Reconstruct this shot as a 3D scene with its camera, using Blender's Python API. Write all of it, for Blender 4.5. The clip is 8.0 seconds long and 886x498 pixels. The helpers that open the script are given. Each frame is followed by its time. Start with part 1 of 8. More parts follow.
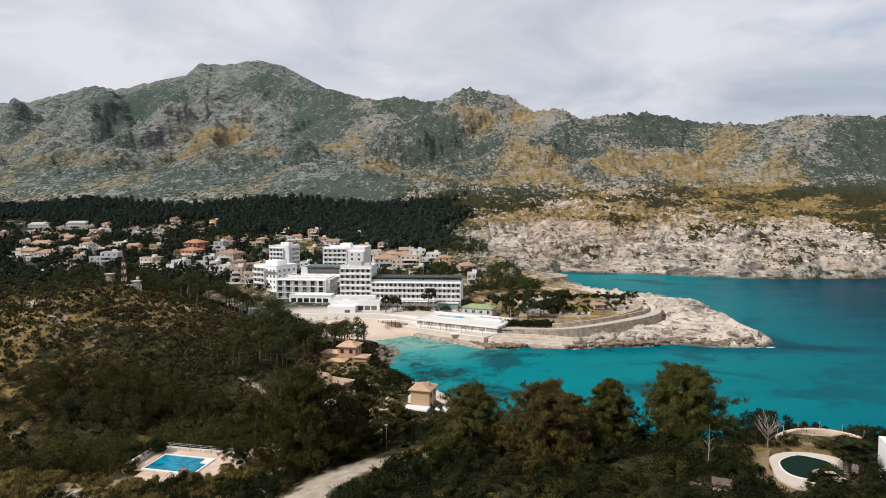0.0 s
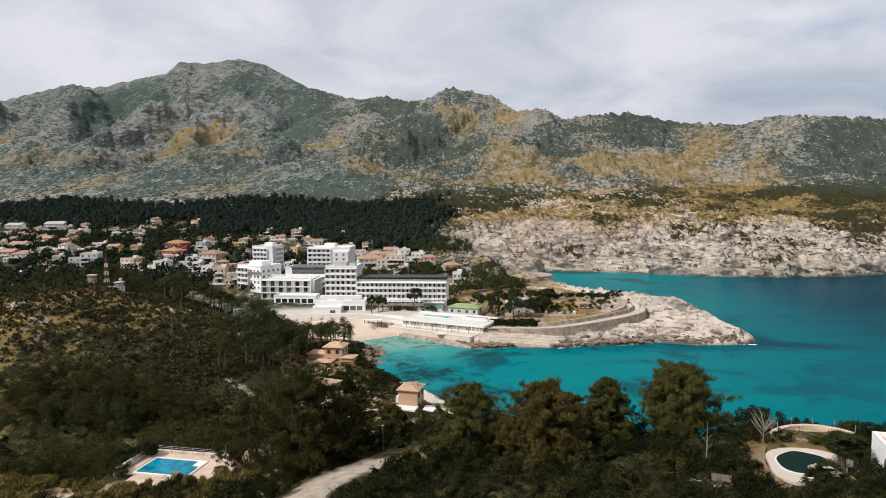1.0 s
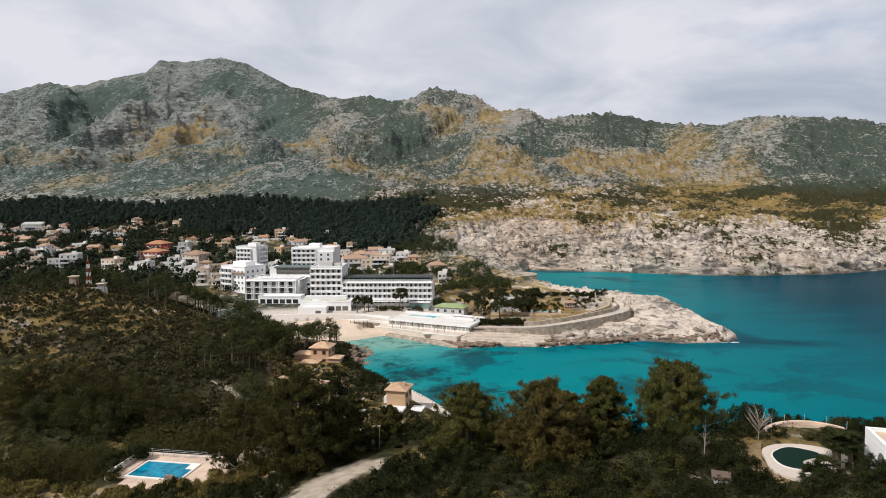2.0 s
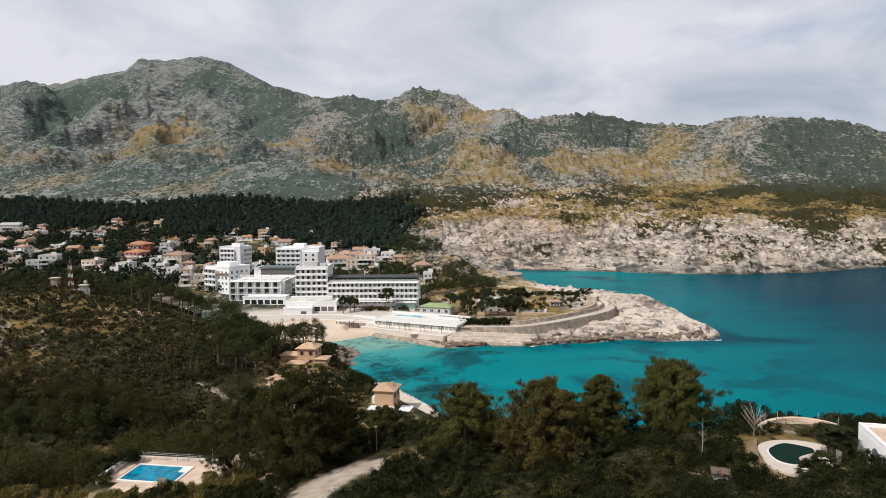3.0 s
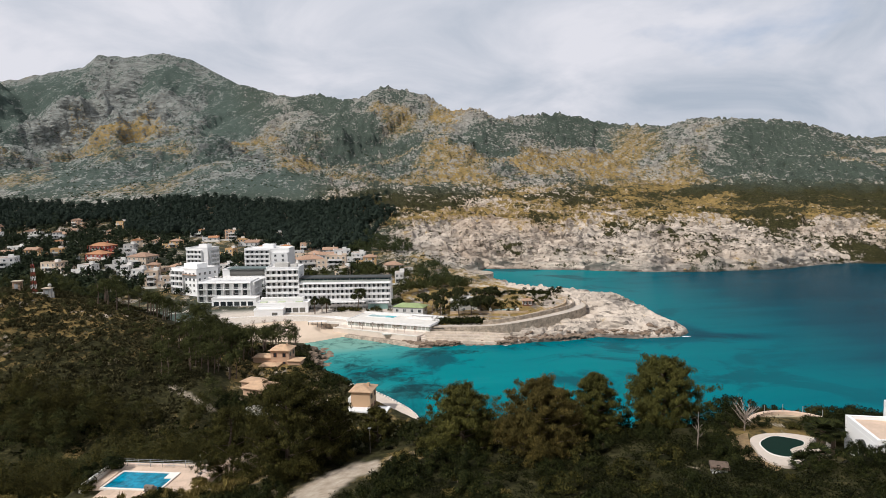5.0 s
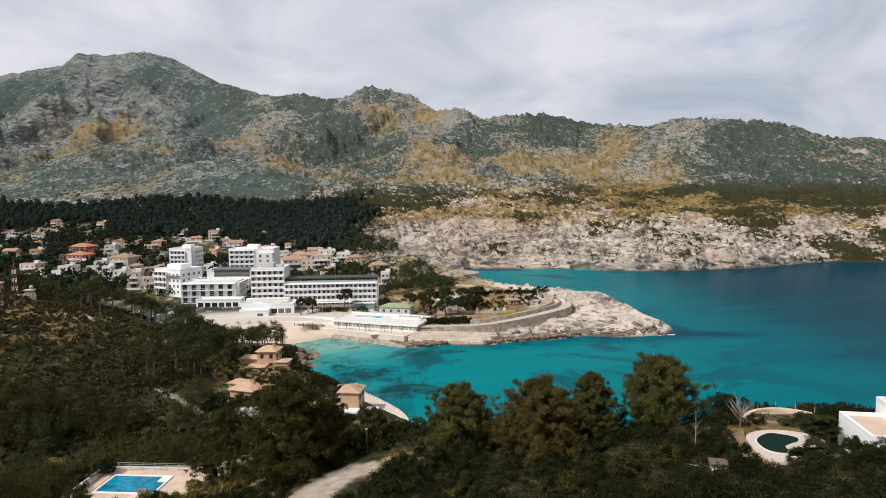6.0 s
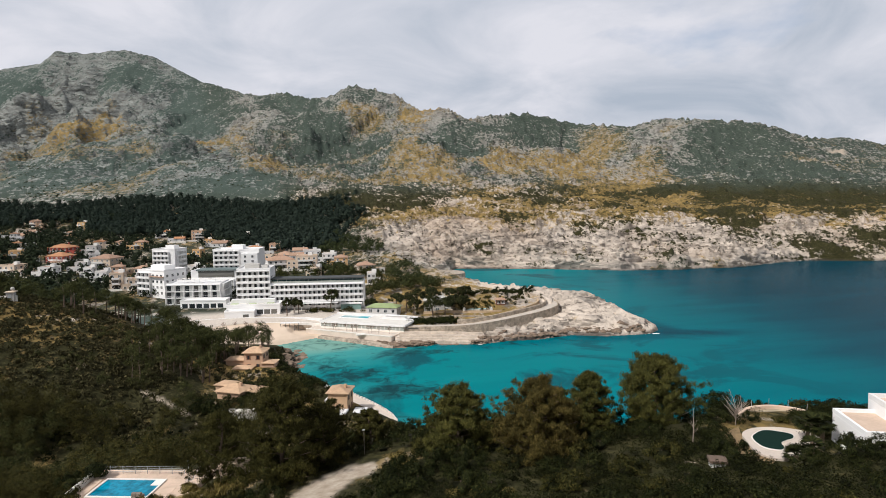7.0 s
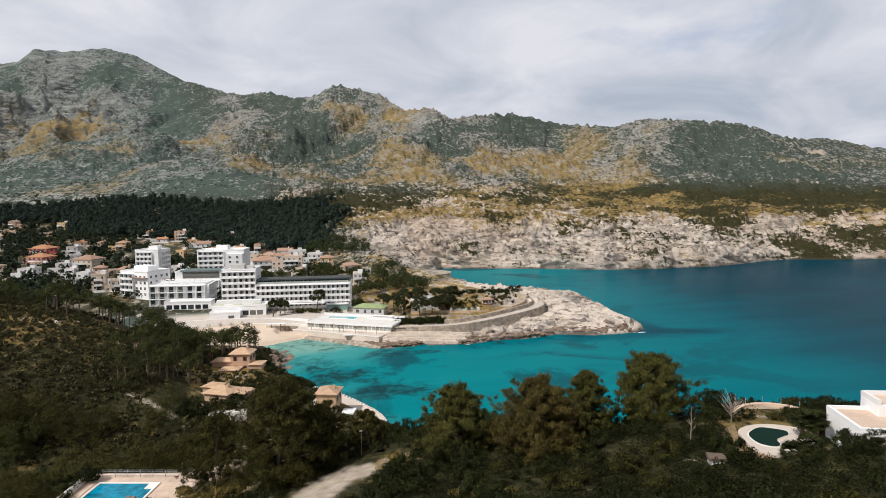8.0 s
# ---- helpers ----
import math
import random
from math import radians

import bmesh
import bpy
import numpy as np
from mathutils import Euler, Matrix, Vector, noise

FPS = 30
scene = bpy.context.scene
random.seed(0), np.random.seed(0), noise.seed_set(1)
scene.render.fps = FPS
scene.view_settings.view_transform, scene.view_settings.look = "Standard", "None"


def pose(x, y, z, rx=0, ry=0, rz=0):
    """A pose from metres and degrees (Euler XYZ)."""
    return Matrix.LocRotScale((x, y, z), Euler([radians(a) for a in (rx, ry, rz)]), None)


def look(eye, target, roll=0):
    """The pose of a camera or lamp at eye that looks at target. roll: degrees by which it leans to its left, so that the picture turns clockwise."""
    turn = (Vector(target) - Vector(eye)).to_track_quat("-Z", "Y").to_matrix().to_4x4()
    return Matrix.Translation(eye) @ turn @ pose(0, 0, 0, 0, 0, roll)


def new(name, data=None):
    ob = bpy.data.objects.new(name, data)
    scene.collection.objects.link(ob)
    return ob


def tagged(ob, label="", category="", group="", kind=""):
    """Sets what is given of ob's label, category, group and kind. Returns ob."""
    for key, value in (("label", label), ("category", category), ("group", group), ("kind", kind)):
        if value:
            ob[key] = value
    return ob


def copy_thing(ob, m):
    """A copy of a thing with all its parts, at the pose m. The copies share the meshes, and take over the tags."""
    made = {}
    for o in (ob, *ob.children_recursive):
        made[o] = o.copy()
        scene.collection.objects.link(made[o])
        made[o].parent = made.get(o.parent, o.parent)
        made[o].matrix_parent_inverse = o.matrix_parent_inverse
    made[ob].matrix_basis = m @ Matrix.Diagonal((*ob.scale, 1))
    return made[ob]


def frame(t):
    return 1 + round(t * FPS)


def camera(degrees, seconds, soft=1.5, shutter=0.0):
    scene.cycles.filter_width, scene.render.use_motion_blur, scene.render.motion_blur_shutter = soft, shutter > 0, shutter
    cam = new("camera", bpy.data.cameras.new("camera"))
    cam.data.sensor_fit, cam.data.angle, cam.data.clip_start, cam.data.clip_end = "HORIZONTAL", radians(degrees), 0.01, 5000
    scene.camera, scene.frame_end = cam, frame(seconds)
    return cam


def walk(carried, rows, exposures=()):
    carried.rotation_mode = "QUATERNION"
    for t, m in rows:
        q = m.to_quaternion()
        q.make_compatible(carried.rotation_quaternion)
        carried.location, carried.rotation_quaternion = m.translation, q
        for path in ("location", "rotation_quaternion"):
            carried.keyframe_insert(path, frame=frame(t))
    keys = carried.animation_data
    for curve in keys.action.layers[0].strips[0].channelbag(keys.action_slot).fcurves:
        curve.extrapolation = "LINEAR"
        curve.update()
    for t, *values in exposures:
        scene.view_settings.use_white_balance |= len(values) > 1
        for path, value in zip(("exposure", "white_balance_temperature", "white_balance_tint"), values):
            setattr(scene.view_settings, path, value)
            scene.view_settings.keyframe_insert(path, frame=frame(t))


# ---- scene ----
cam = camera(70.2, 8.0, soft=0.5)
PATH = [
    (0.0, look((0.158, 0.129, 59.507), (2.906, 99.731, 51.030), -0.40)),
    (1.0, look((-0.948, 0.101, 59.565), (4.454, 99.588, 51.012), -0.46)),
    (2.0, look((-2.046, 0.098, 59.627), (5.976, 99.402, 51.000), -0.51)),
    (3.0, look((-3.137, 0.121, 59.691), (7.470, 99.176, 50.996), -0.56)),
    (4.0, look((-4.222, 0.169, 59.758), (8.934, 98.912, 50.998), -0.60)),
    (5.0, look((-5.299, 0.243, 59.827), (10.367, 98.614, 51.007), -0.64)),
    (6.0, look((-6.370, 0.342, 59.900), (11.767, 98.282, 51.023), -0.67)),
    (7.0, look((-7.434, 0.467, 59.975), (13.134, 97.921, 51.046), -0.70)),
    (8.0, look((-8.490, 0.617, 60.053), (14.466, 97.532, 51.076), -0.72)),
]
walk(cam, PATH, exposures=[(0.0, -0.08, 6060, 10), (8.0, -0.08, 6060, 10)])
# keep the clip planes as camera() sets them: everything stands within 5 km

# ---- world and sun ----
SUN_EL, SUN_AZ = radians(47), radians(243)      # azimuth clockwise from +y
world = bpy.data.worlds.new("sky_world")
scene.world = world
world.use_nodes = True
wn, wl = world.node_tree.nodes, world.node_tree.links
wn.clear()


def wnode(kind, **props):
    n = wn.new(kind)
    for k, v in props.items():
        n.inputs[k].default_value = v
    return n


w_out = wn.new("ShaderNodeOutputWorld")
w_bg = wn.new("ShaderNodeBackground")
w_sky = wn.new("ShaderNodeTexSky")
w_sky.sky_type, w_sky.sun_disc = "NISHITA", False
w_sky.sun_elevation, w_sky.sun_rotation = SUN_EL, SUN_AZ
w_co = wn.new("ShaderNodeTexCoord")
w_sep = wn.new("ShaderNodeSeparateXYZ")
wl.new(w_co.outputs["Generated"], w_sep.inputs[0])
# cloud deck: project the direction on a plane overhead, so that clouds flatten towards the horizon
w_add = wn.new("ShaderNodeMath"); w_add.operation = "ADD"; w_add.inputs[1].default_value = 0.34
wl.new(w_sep.outputs["Z"], w_add.inputs[0])
w_mx = wn.new("ShaderNodeMath"); w_mx.operation = "MAXIMUM"; w_mx.inputs[1].default_value = 0.05
wl.new(w_add.outputs[0], w_mx.inputs[0])
w_dx = wn.new("ShaderNodeMath"); w_dx.operation = "DIVIDE"
w_dy = wn.new("ShaderNodeMath"); w_dy.operation = "DIVIDE"
wl.new(w_sep.outputs["X"], w_dx.inputs[0]); wl.new(w_mx.outputs[0], w_dx.inputs[1])
wl.new(w_sep.outputs["Y"], w_dy.inputs[0]); wl.new(w_mx.outputs[0], w_dy.inputs[1])
w_com = wn.new("ShaderNodeCombineXYZ")
wl.new(w_dx.outputs[0], w_com.inputs[0]); wl.new(w_dy.outputs[0], w_com.inputs[1])
w_n1 = wnode("ShaderNodeTexNoise", Scale=1.1, Detail=7.0, Roughness=0.52, Distortion=0.15)
w_n2 = wnode("ShaderNodeTexNoise", Scale=2.0, Detail=8.0, Roughness=0.55, Distortion=0.6)
wl.new(w_com.outputs[0], w_n1.inputs["Vector"]); wl.new(w_com.outputs[0], w_n2.inputs["Vector"])
w_cover = wn.new("ShaderNodeValToRGB")
w_cover.color_ramp.elements[0].position, w_cover.color_ramp.elements[0].color = 0.27, (0.35, 0.35, 0.35, 1)
w_cover.color_ramp.elements[1].position, w_cover.color_ramp.elements[1].color = 0.37, (1, 1, 1, 1)
wl.new(w_n1.outputs["Fac"], w_cover.inputs[0])
w_tone = wn.new("ShaderNodeValToRGB")
w_tone.color_ramp.elements[0].position, w_tone.color_ramp.elements[0].color = 0.27, (0.48, 0.52, 0.575, 1)
w_tone.color_ramp.elements[1].position, w_tone.color_ramp.elements[1].color = 0.63, (0.82, 0.79, 0.80, 1)
w_lean = wn.new("ShaderNodeMath"); w_lean.operation = "MULTIPLY_ADD"; w_lean.inputs[1].default_value = -0.06     # the deck thickens seawards
wl.new(w_sep.outputs["X"], w_lean.inputs[0]); wl.new(w_n2.outputs["Fac"], w_lean.inputs[2])
wl.new(w_lean.outputs[0], w_tone.inputs[0])
w_skyx = wn.new("ShaderNodeMixRGB"); w_skyx.blend_type = "MULTIPLY"; w_skyx.inputs[0].default_value = 1
w_skyx.inputs[2].default_value = (0.10, 0.10, 0.10, 1)
wl.new(w_sky.outputs[0], w_skyx.inputs[1])
w_mix = wn.new("ShaderNodeMixRGB")
wl.new(w_cover.outputs[0], w_mix.inputs[0]); wl.new(w_skyx.outputs[0], w_mix.inputs[1]); w_over = wn.new("ShaderNodeMapRange")      # cloud bases overhead, out of view, are greyed to cut the sky's fill light; the rim stays bright
wl.new(w_sep.outputs["Z"], w_over.inputs["Value"])
for k_, v_ in (("From Min", 0.30), ("From Max", 0.95), ("To Min", 1.0), ("To Max", 0.62)):
    w_over.inputs[k_].default_value = v_
w_tint = wn.new("ShaderNodeMixRGB"); w_tint.blend_type = "MULTIPLY"; w_tint.inputs[0].default_value = 1
wl.new(w_tone.outputs[0], w_tint.inputs[1]); wl.new(w_over.outputs[0], w_tint.inputs[2])
wl.new(w_tint.outputs[0], w_mix.inputs[2])
wl.new(w_mix.outputs[0], w_bg.inputs[0])
wl.new(w_bg.outputs[0], w_out.inputs[0])

sun = new("sun", bpy.data.lights.new("sun", "SUN"))
sun.data.energy, sun.data.angle, sun.data.color = 4.2, radians(0.6), (1.0, 0.93, 0.83)
sun_dir = Vector((math.sin(SUN_AZ) * math.cos(SUN_EL), math.cos(SUN_AZ) * math.cos(SUN_EL), math.sin(SUN_EL)))
sun.matrix_world = look(sun_dir * 300, (0, 0, 0))

# ---- materials ----
def mat(name, rough=0.8, metal=0.0):
    m = bpy.data.materials.new(name)
    m.use_nodes = True
    b = m.node_tree.nodes["Principled BSDF"]
    b.inputs["Roughness"].default_value, b.inputs["Metallic"].default_value = rough, metal
    return m, m.node_tree.nodes, m.node_tree.links, b


def ramp(nodes, stops):
    r = nodes.new("ShaderNodeValToRGB")
    el = r.color_ramp.elements
    while len(el) < len(stops):
        el.new(0.5)
    for e, (p, c) in zip(el, stops):
        e.position, e.color = p, (*c, 1)
    return r


def tex(nodes, links, kind, vec, **props):
    n = nodes.new(kind)
    for k, v in props.items():
        n.inputs[k].default_value = v
    if vec is not None:
        links.new(vec, n.inputs["Vector"])
    return n


def mixc(nodes, links, fac, a, b, mode="MIX"):
    n = nodes.new("ShaderNodeMixRGB")
    n.blend_type = mode
    for i, v in enumerate((fac, a, b)):
        if isinstance(v, bpy.types.NodeSocket):
            links.new(v, n.inputs[i])
        elif i == 0:
            n.inputs[0].default_value = v
        else:
            n.inputs[i].default_value = (*v, 1)
    return n.outputs[0]


def math_node(nodes, links, op, a, b=0.0):
    n = nodes.new("ShaderNodeMath")
    n.operation = op
    for i, v in enumerate((a, b)):
        if isinstance(v, bpy.types.NodeSocket):
            links.new(v, n.inputs[i])
        else:
            n.inputs[i].default_value = v
    return n.outputs[0]


def plain(name, colour, rough=0.8, scale=1.2, spread=0.18, bump=0.15, metal=0.0, fine=14.0):
    """A painted, rendered or stony surface: two scales of tone and a fine relief."""
    m, n, l, b = mat(name, rough, metal)
    geo = n.new("ShaderNodeNewGeometry").outputs["Position"]
    big = tex(n, l, "ShaderNodeTexNoise", geo, Scale=scale * 0.35, Detail=5.0, Roughness=0.6)
    small = tex(n, l, "ShaderNodeTexNoise", geo, Scale=fine, Detail=4.0, Roughness=0.6)
    lo = tuple(c * (1 - spread) for c in colour)
    hi = tuple(min(1, c * (1 + spread)) for c in colour)
    r = ramp(n, [(0.35, lo), (0.65, hi)])
    mixed = math_node(n, l, "ADD", math_node(n, l, "MULTIPLY", big.outputs["Fac"], 0.65),
                      math_node(n, l, "MULTIPLY", small.outputs["Fac"], 0.35))
    l.new(mixed, r.inputs[0])
    info = n.new("ShaderNodeObjectInfo")
    val = n.new("ShaderNodeHueSaturation")
    l.new(math_node(n, l, "ADD", math_node(n, l, "MULTIPLY", info.outputs["Random"], 0.24), 0.86), val.inputs["Value"])
    l.new(r.outputs[0], val.inputs["Color"])
    l.new(val.outputs[0], b.inputs["Base Color"])
    if bump:
        bp = n.new("ShaderNodeBump")
        bp.inputs["Strength"].default_value, bp.inputs["Distance"].default_value = bump, 0.03
        l.new(small.outputs["Fac"], bp.inputs["Height"])
        l.new(bp.outputs[0], b.inputs["Normal"])
    return m


def terrain_material():
    m, n, l, b = mat("terrain", 0.95)
    geo = n.new("ShaderNodeNewGeometry")
    pos = geo.outputs["Position"]
    zone = n.new("ShaderNodeAttribute"); zone.attribute_name = "zone"       # r reddish rock, g grass, b scrub
    extra = n.new("ShaderNodeAttribute"); extra.attribute_name = "extra"    # r sand, g paved, b bare earth
    sep = n.new("ShaderNodeSeparateColor"); l.new(zone.outputs["Color"], sep.inputs[0])
    sex = n.new("ShaderNodeSeparateColor"); l.new(extra.outputs["Color"], sex.inputs[0])
    runs = n.new("ShaderNodeMapping"); l.new(pos, runs.inputs[0])          # patches run down the slopes
    runs.inputs["Scale"].default_value = (1.0, 0.42, 1.0)
    big = tex(n, l, "ShaderNodeTexNoise", runs.outputs[0], Scale=0.012, Detail=6.0, Roughness=0.6)
    mid = tex(n, l, "ShaderNodeTexNoise", runs.outputs[0], Scale=0.07, Detail=6.0, Roughness=0.6)
    speck = tex(n, l, "ShaderNodeTexNoise", runs.outputs[0], Scale=0.21, Detail=7.0, Roughness=0.8)
    fine = tex(n, l, "ShaderNodeTexNoise", pos, Scale=0.9, Detail=6.0, Roughness=0.7)
    # layered limestone: strata that dip gently, broken into blocks by joints
    bend = tex(n, l, "ShaderNodeTexNoise", pos, Scale=0.035, Detail=2.0, Roughness=0.45)
    warp = n.new("ShaderNodeVectorMath"); warp.operation = "MULTIPLY_ADD"
    l.new(bend.outputs["Color"], warp.inputs[0]); warp.inputs[1].default_value = (12, 12, 6); l.new(pos, warp.inputs[2])
    mp = n.new("ShaderNodeMapping"); l.new(warp.outputs[0], mp.inputs[0])
    mp.inputs["Rotation"].default_value = (0.22, -0.3, 0.4)
    mp.inputs["Scale"].default_value = (0.05, 0.06, 0.42)
    strata = tex(n, l, "ShaderNodeTexNoise", mp.outputs[0], Scale=1.0, Detail=4.0, Roughness=0.55, Distortion=0.4)
    # crevices along the bedding, ragged and broken
    mpj = n.new("ShaderNodeMapping"); l.new(warp.outputs[0], mpj.inputs[0])
    mpj.inputs["Scale"].default_value = (0.10, 0.16, 0.40); mpj.inputs["Rotation"].default_value = (0.30, -0.42, 0.4)
    crev = tex(n, l, "ShaderNodeTexNoise", mpj.outputs[0], Scale=1.0, Detail=3.0, Roughness=0.55)
    crack = ramp(n, [(0.36, (0, 0, 0)), (0.41, (1, 1, 1))]); l.new(crev.outputs["Fac"], crack.inputs[0])
    cracks = crack.outputs[0]
    def blocks(scale, turn, tall):
        """Tilted blocks of broken rock: a relief in metres and a tone for each block."""
        size = 1.0 / scale
        m1 = n.new("ShaderNodeMapping"); l.new(warp.outputs[0], m1.inputs[0])
        m1.inputs["Rotation"].default_value = turn; m1.inputs["Scale"].default_value = (scale, scale, scale * tall)
        v = n.new("ShaderNodeTexVoronoi"); v.inputs["Scale"].default_value = 1.0; v.inputs["Randomness"].default_value = 0.95
        l.new(m1.outputs[0], v.inputs["Vector"])
        off = n.new("ShaderNodeVectorMath"); off.operation = "SUBTRACT"
        l.new(m1.outputs[0], off.inputs[0]); l.new(v.outputs["Position"], off.inputs[1])
        way = n.new("ShaderNodeVectorMath"); way.operation = "SUBTRACT"
        l.new(v.outputs["Color"], way.inputs[0]); way.inputs[1].default_value = (0.5, 0.5, 0.45)
        dot = n.new("ShaderNodeVectorMath"); dot.operation = "DOT_PRODUCT"
        l.new(off.outputs[0], dot.inputs[0]); l.new(way.outputs[0], dot.inputs[1])
        tone = n.new("ShaderNodeSeparateColor"); l.new(v.outputs["Color"], tone.inputs[0])
        return math_node(n, l, "MULTIPLY", dot.outputs["Value"], 1.0 * size), tone.outputs["Green"]
    rise0, tone0 = blocks(0.024, (0.25, -0.30, 0.3), 2.6)
    rise1, tone1 = blocks(0.075, (0.28, -0.34, 0.5), 3.2)
    rise2, tone2 = blocks(0.22, (0.25, -0.35, 0.3), 3.0)
    rise3, tone3 = blocks(0.8, (0.3, -0.2, 0.2), 1.6)
    rock = ramp(n, [(0.28, (0.25, 0.215, 0.18)), (0.40, (0.43, 0.370, 0.31)), (0.52, (0.56, 0.475, 0.395)), (0.64, (0.65, 0.56, 0.475))])
    mps = n.new("ShaderNodeMapping"); l.new(warp.outputs[0], mps.inputs[0])
    mps.inputs["Rotation"].default_value = (0.15, 0.2, 0.1); mps.inputs["Scale"].default_value = (0.012, 0.02, 0.11)
    beds = tex(n, l, "ShaderNodeTexNoise", mps.outputs[0], Scale=1.0, Detail=7.0, Roughness=0.7, Distortion=0.3)
    def bedded(layered, loose):
        """Layered on the sea cliffs, loose on the weathered mountains."""
        mx = n.new("ShaderNodeMix"); mx.clamp_factor = True
        l.new(sep.outputs["Red"], mx.inputs["Factor"]); l.new(loose, mx.inputs["A"]); l.new(layered, mx.inputs["B"])
        return mx.outputs["Result"]
    layer, bed = bedded(strata.outputs["Fac"], speck.outputs["Fac"]), bedded(beds.outputs["Fac"], mid.outputs["Fac"])
    rmix = math_node(n, l, "ADD", math_node(n, l, "MULTIPLY", layer, 0.27), math_node(n, l, "MULTIPLY", mid.outputs["Fac"], 0.15))
    rmix = math_node(n, l, "ADD", rmix, math_node(n, l, "MULTIPLY", bed, 0.27))
    rmix = math_node(n, l, "ADD", rmix, math_node(n, l, "MULTIPLY", math_node(n, l, "ADD", tone1, tone0), 0.095))
    rmix = math_node(n, l, "ADD", rmix, math_node(n, l, "MULTIPLY", tone2, 0.06))
    rmix = math_node(n, l, "ADD", rmix, math_node(n, l, "MULTIPLY", tone3, 0.09))
    l.new(rmix, rock.inputs[0])
    # weathered grey of the mountain rock, with bluish distance haze painted in
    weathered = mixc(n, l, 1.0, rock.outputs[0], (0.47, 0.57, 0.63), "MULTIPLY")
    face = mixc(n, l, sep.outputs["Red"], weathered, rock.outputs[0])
    joints = mixc(n, l, math_node(n, l, "MULTIPLY", math_node(n, l, "SUBTRACT", 1.0, cracks), 0.70), face, (0.13, 0.11, 0.09))
    stain = ramp(n, [(0.45, (0, 0, 0)), (0.7, (1, 1, 1))]); l.new(big.outputs["Fac"], stain.inputs[0])
    warm = mixc(n, l, math_node(n, l, "MULTIPLY", sep.outputs["Red"], math_node(n, l, "MULTIPLY", stain.outputs[0], 0.55)), joints, (0.40, 0.27, 0.17))
    grass = ramp(n, [(0.36, (0.085, 0.066, 0.026)), (0.5, (0.21, 0.145, 0.054)), (0.64, (0.37, 0.250, 0.092))])
    l.new(speck.outputs["Fac"], grass.inputs[0])
    # mountain scrub: the blue-green tone carries painted distance haze, olive does not
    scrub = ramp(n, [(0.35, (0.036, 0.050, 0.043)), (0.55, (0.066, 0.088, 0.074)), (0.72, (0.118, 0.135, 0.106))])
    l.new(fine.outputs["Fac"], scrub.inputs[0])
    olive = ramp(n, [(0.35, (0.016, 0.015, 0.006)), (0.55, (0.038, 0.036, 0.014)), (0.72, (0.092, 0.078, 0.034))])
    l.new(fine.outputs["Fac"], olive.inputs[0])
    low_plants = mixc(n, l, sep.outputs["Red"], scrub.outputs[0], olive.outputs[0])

    def patch(mask, src, gain=3.0, lo=0.45, hi=0.58):
        s = math_node(n, l, "ADD", mask, math_node(n, l, "MULTIPLY", math_node(n, l, "SUBTRACT", src, 0.5), gain))
        r = ramp(n, [(lo, (0, 0, 0)), (hi, (1, 1, 1))])
        l.new(s, r.inputs[0])
        return r.outputs[0]
    mixed = math_node(n, l, "ADD", math_node(n, l, "MULTIPLY", speck.outputs["Fac"], 0.6), math_node(n, l, "MULTIPLY", mid.outputs["Fac"], 0.4))
    turf = patch(sep.outputs["Green"], mixed, 4.4, 0.38, 0.66)
    c = mixc(n, l, turf, warm, grass.outputs[0])
    tuft = math_node(n, l, "ADD", math_node(n, l, "MULTIPLY", speck.outputs["Fac"], 0.56), math_node(n, l, "MULTIPLY", bed, 0.38))
    tuft = math_node(n, l, "ADD", tuft, math_node(n, l, "MULTIPLY", math_node(n, l, "SUBTRACT", 1.0, tone2), 0.06))
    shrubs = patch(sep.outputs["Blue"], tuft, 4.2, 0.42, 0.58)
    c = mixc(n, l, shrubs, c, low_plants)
    # dark tidal mark of lichen and weed at the waterline, with undercut shade painted in
    px = n.new("ShaderNodeSeparateXYZ"); l.new(pos, px.inputs[0])
    lvl = math_node(n, l, "ADD", px.outputs["Z"], math_node(n, l, "MULTIPLY", math_node(n, l, "SUBTRACT", mid.outputs["Fac"], 0.5), -7.0))
    tide_shade = ramp(n, [(0.0, (1, 1, 1)), (1.0, (0, 0, 0))]); l.new(math_node(n, l, "DIVIDE", lvl, 2.0), tide_shade.inputs[0])
    c = mixc(n, l, math_node(n, l, "MULTIPLY", tide_shade.outputs[0], 0.75), c, (0.045, 0.040, 0.034))
    earth = ramp(n, [(0.35, (0.30, 0.24, 0.18)), (0.65, (0.47, 0.40, 0.32))])
    l.new(fine.outputs["Fac"], earth.inputs[0])
    c = mixc(n, l, sex.outputs["Blue"], c, earth.outputs[0])
    paved = ramp(n, [(0.35, (0.46, 0.40, 0.34)), (0.65, (0.60, 0.53, 0.46))])
    l.new(fine.outputs["Fac"], paved.inputs[0])
    c = mixc(n, l, sex.outputs["Green"], c, paved.outputs[0])
    sand = ramp(n, [(0.35, (0.58, 0.455, 0.34)), (0.65, (0.68, 0.55, 0.43))])
    l.new(mid.outputs["Fac"], sand.inputs[0])
    c = mixc(n, l, sex.outputs["Red"], c, sand.outputs[0])
    l.new(c, b.inputs["Base Color"])
    soft = math_node(n, l, "SUBTRACT", 1.0, math_node(n, l, "MAXIMUM", sex.outputs["Red"], math_node(n, l, "MAXIMUM", sex.outputs["Green"], sex.outputs["Blue"])))
    soft = math_node(n, l, "MULTIPLY", soft, math_node(n, l, "SUBTRACT", 1.0, math_node(n, l, "MULTIPLY", math_node(n, l, "MAXIMUM", turf, shrubs), 0.65)))
    bp = n.new("ShaderNodeBump"); bp.inputs["Distance"].default_value = 0.8
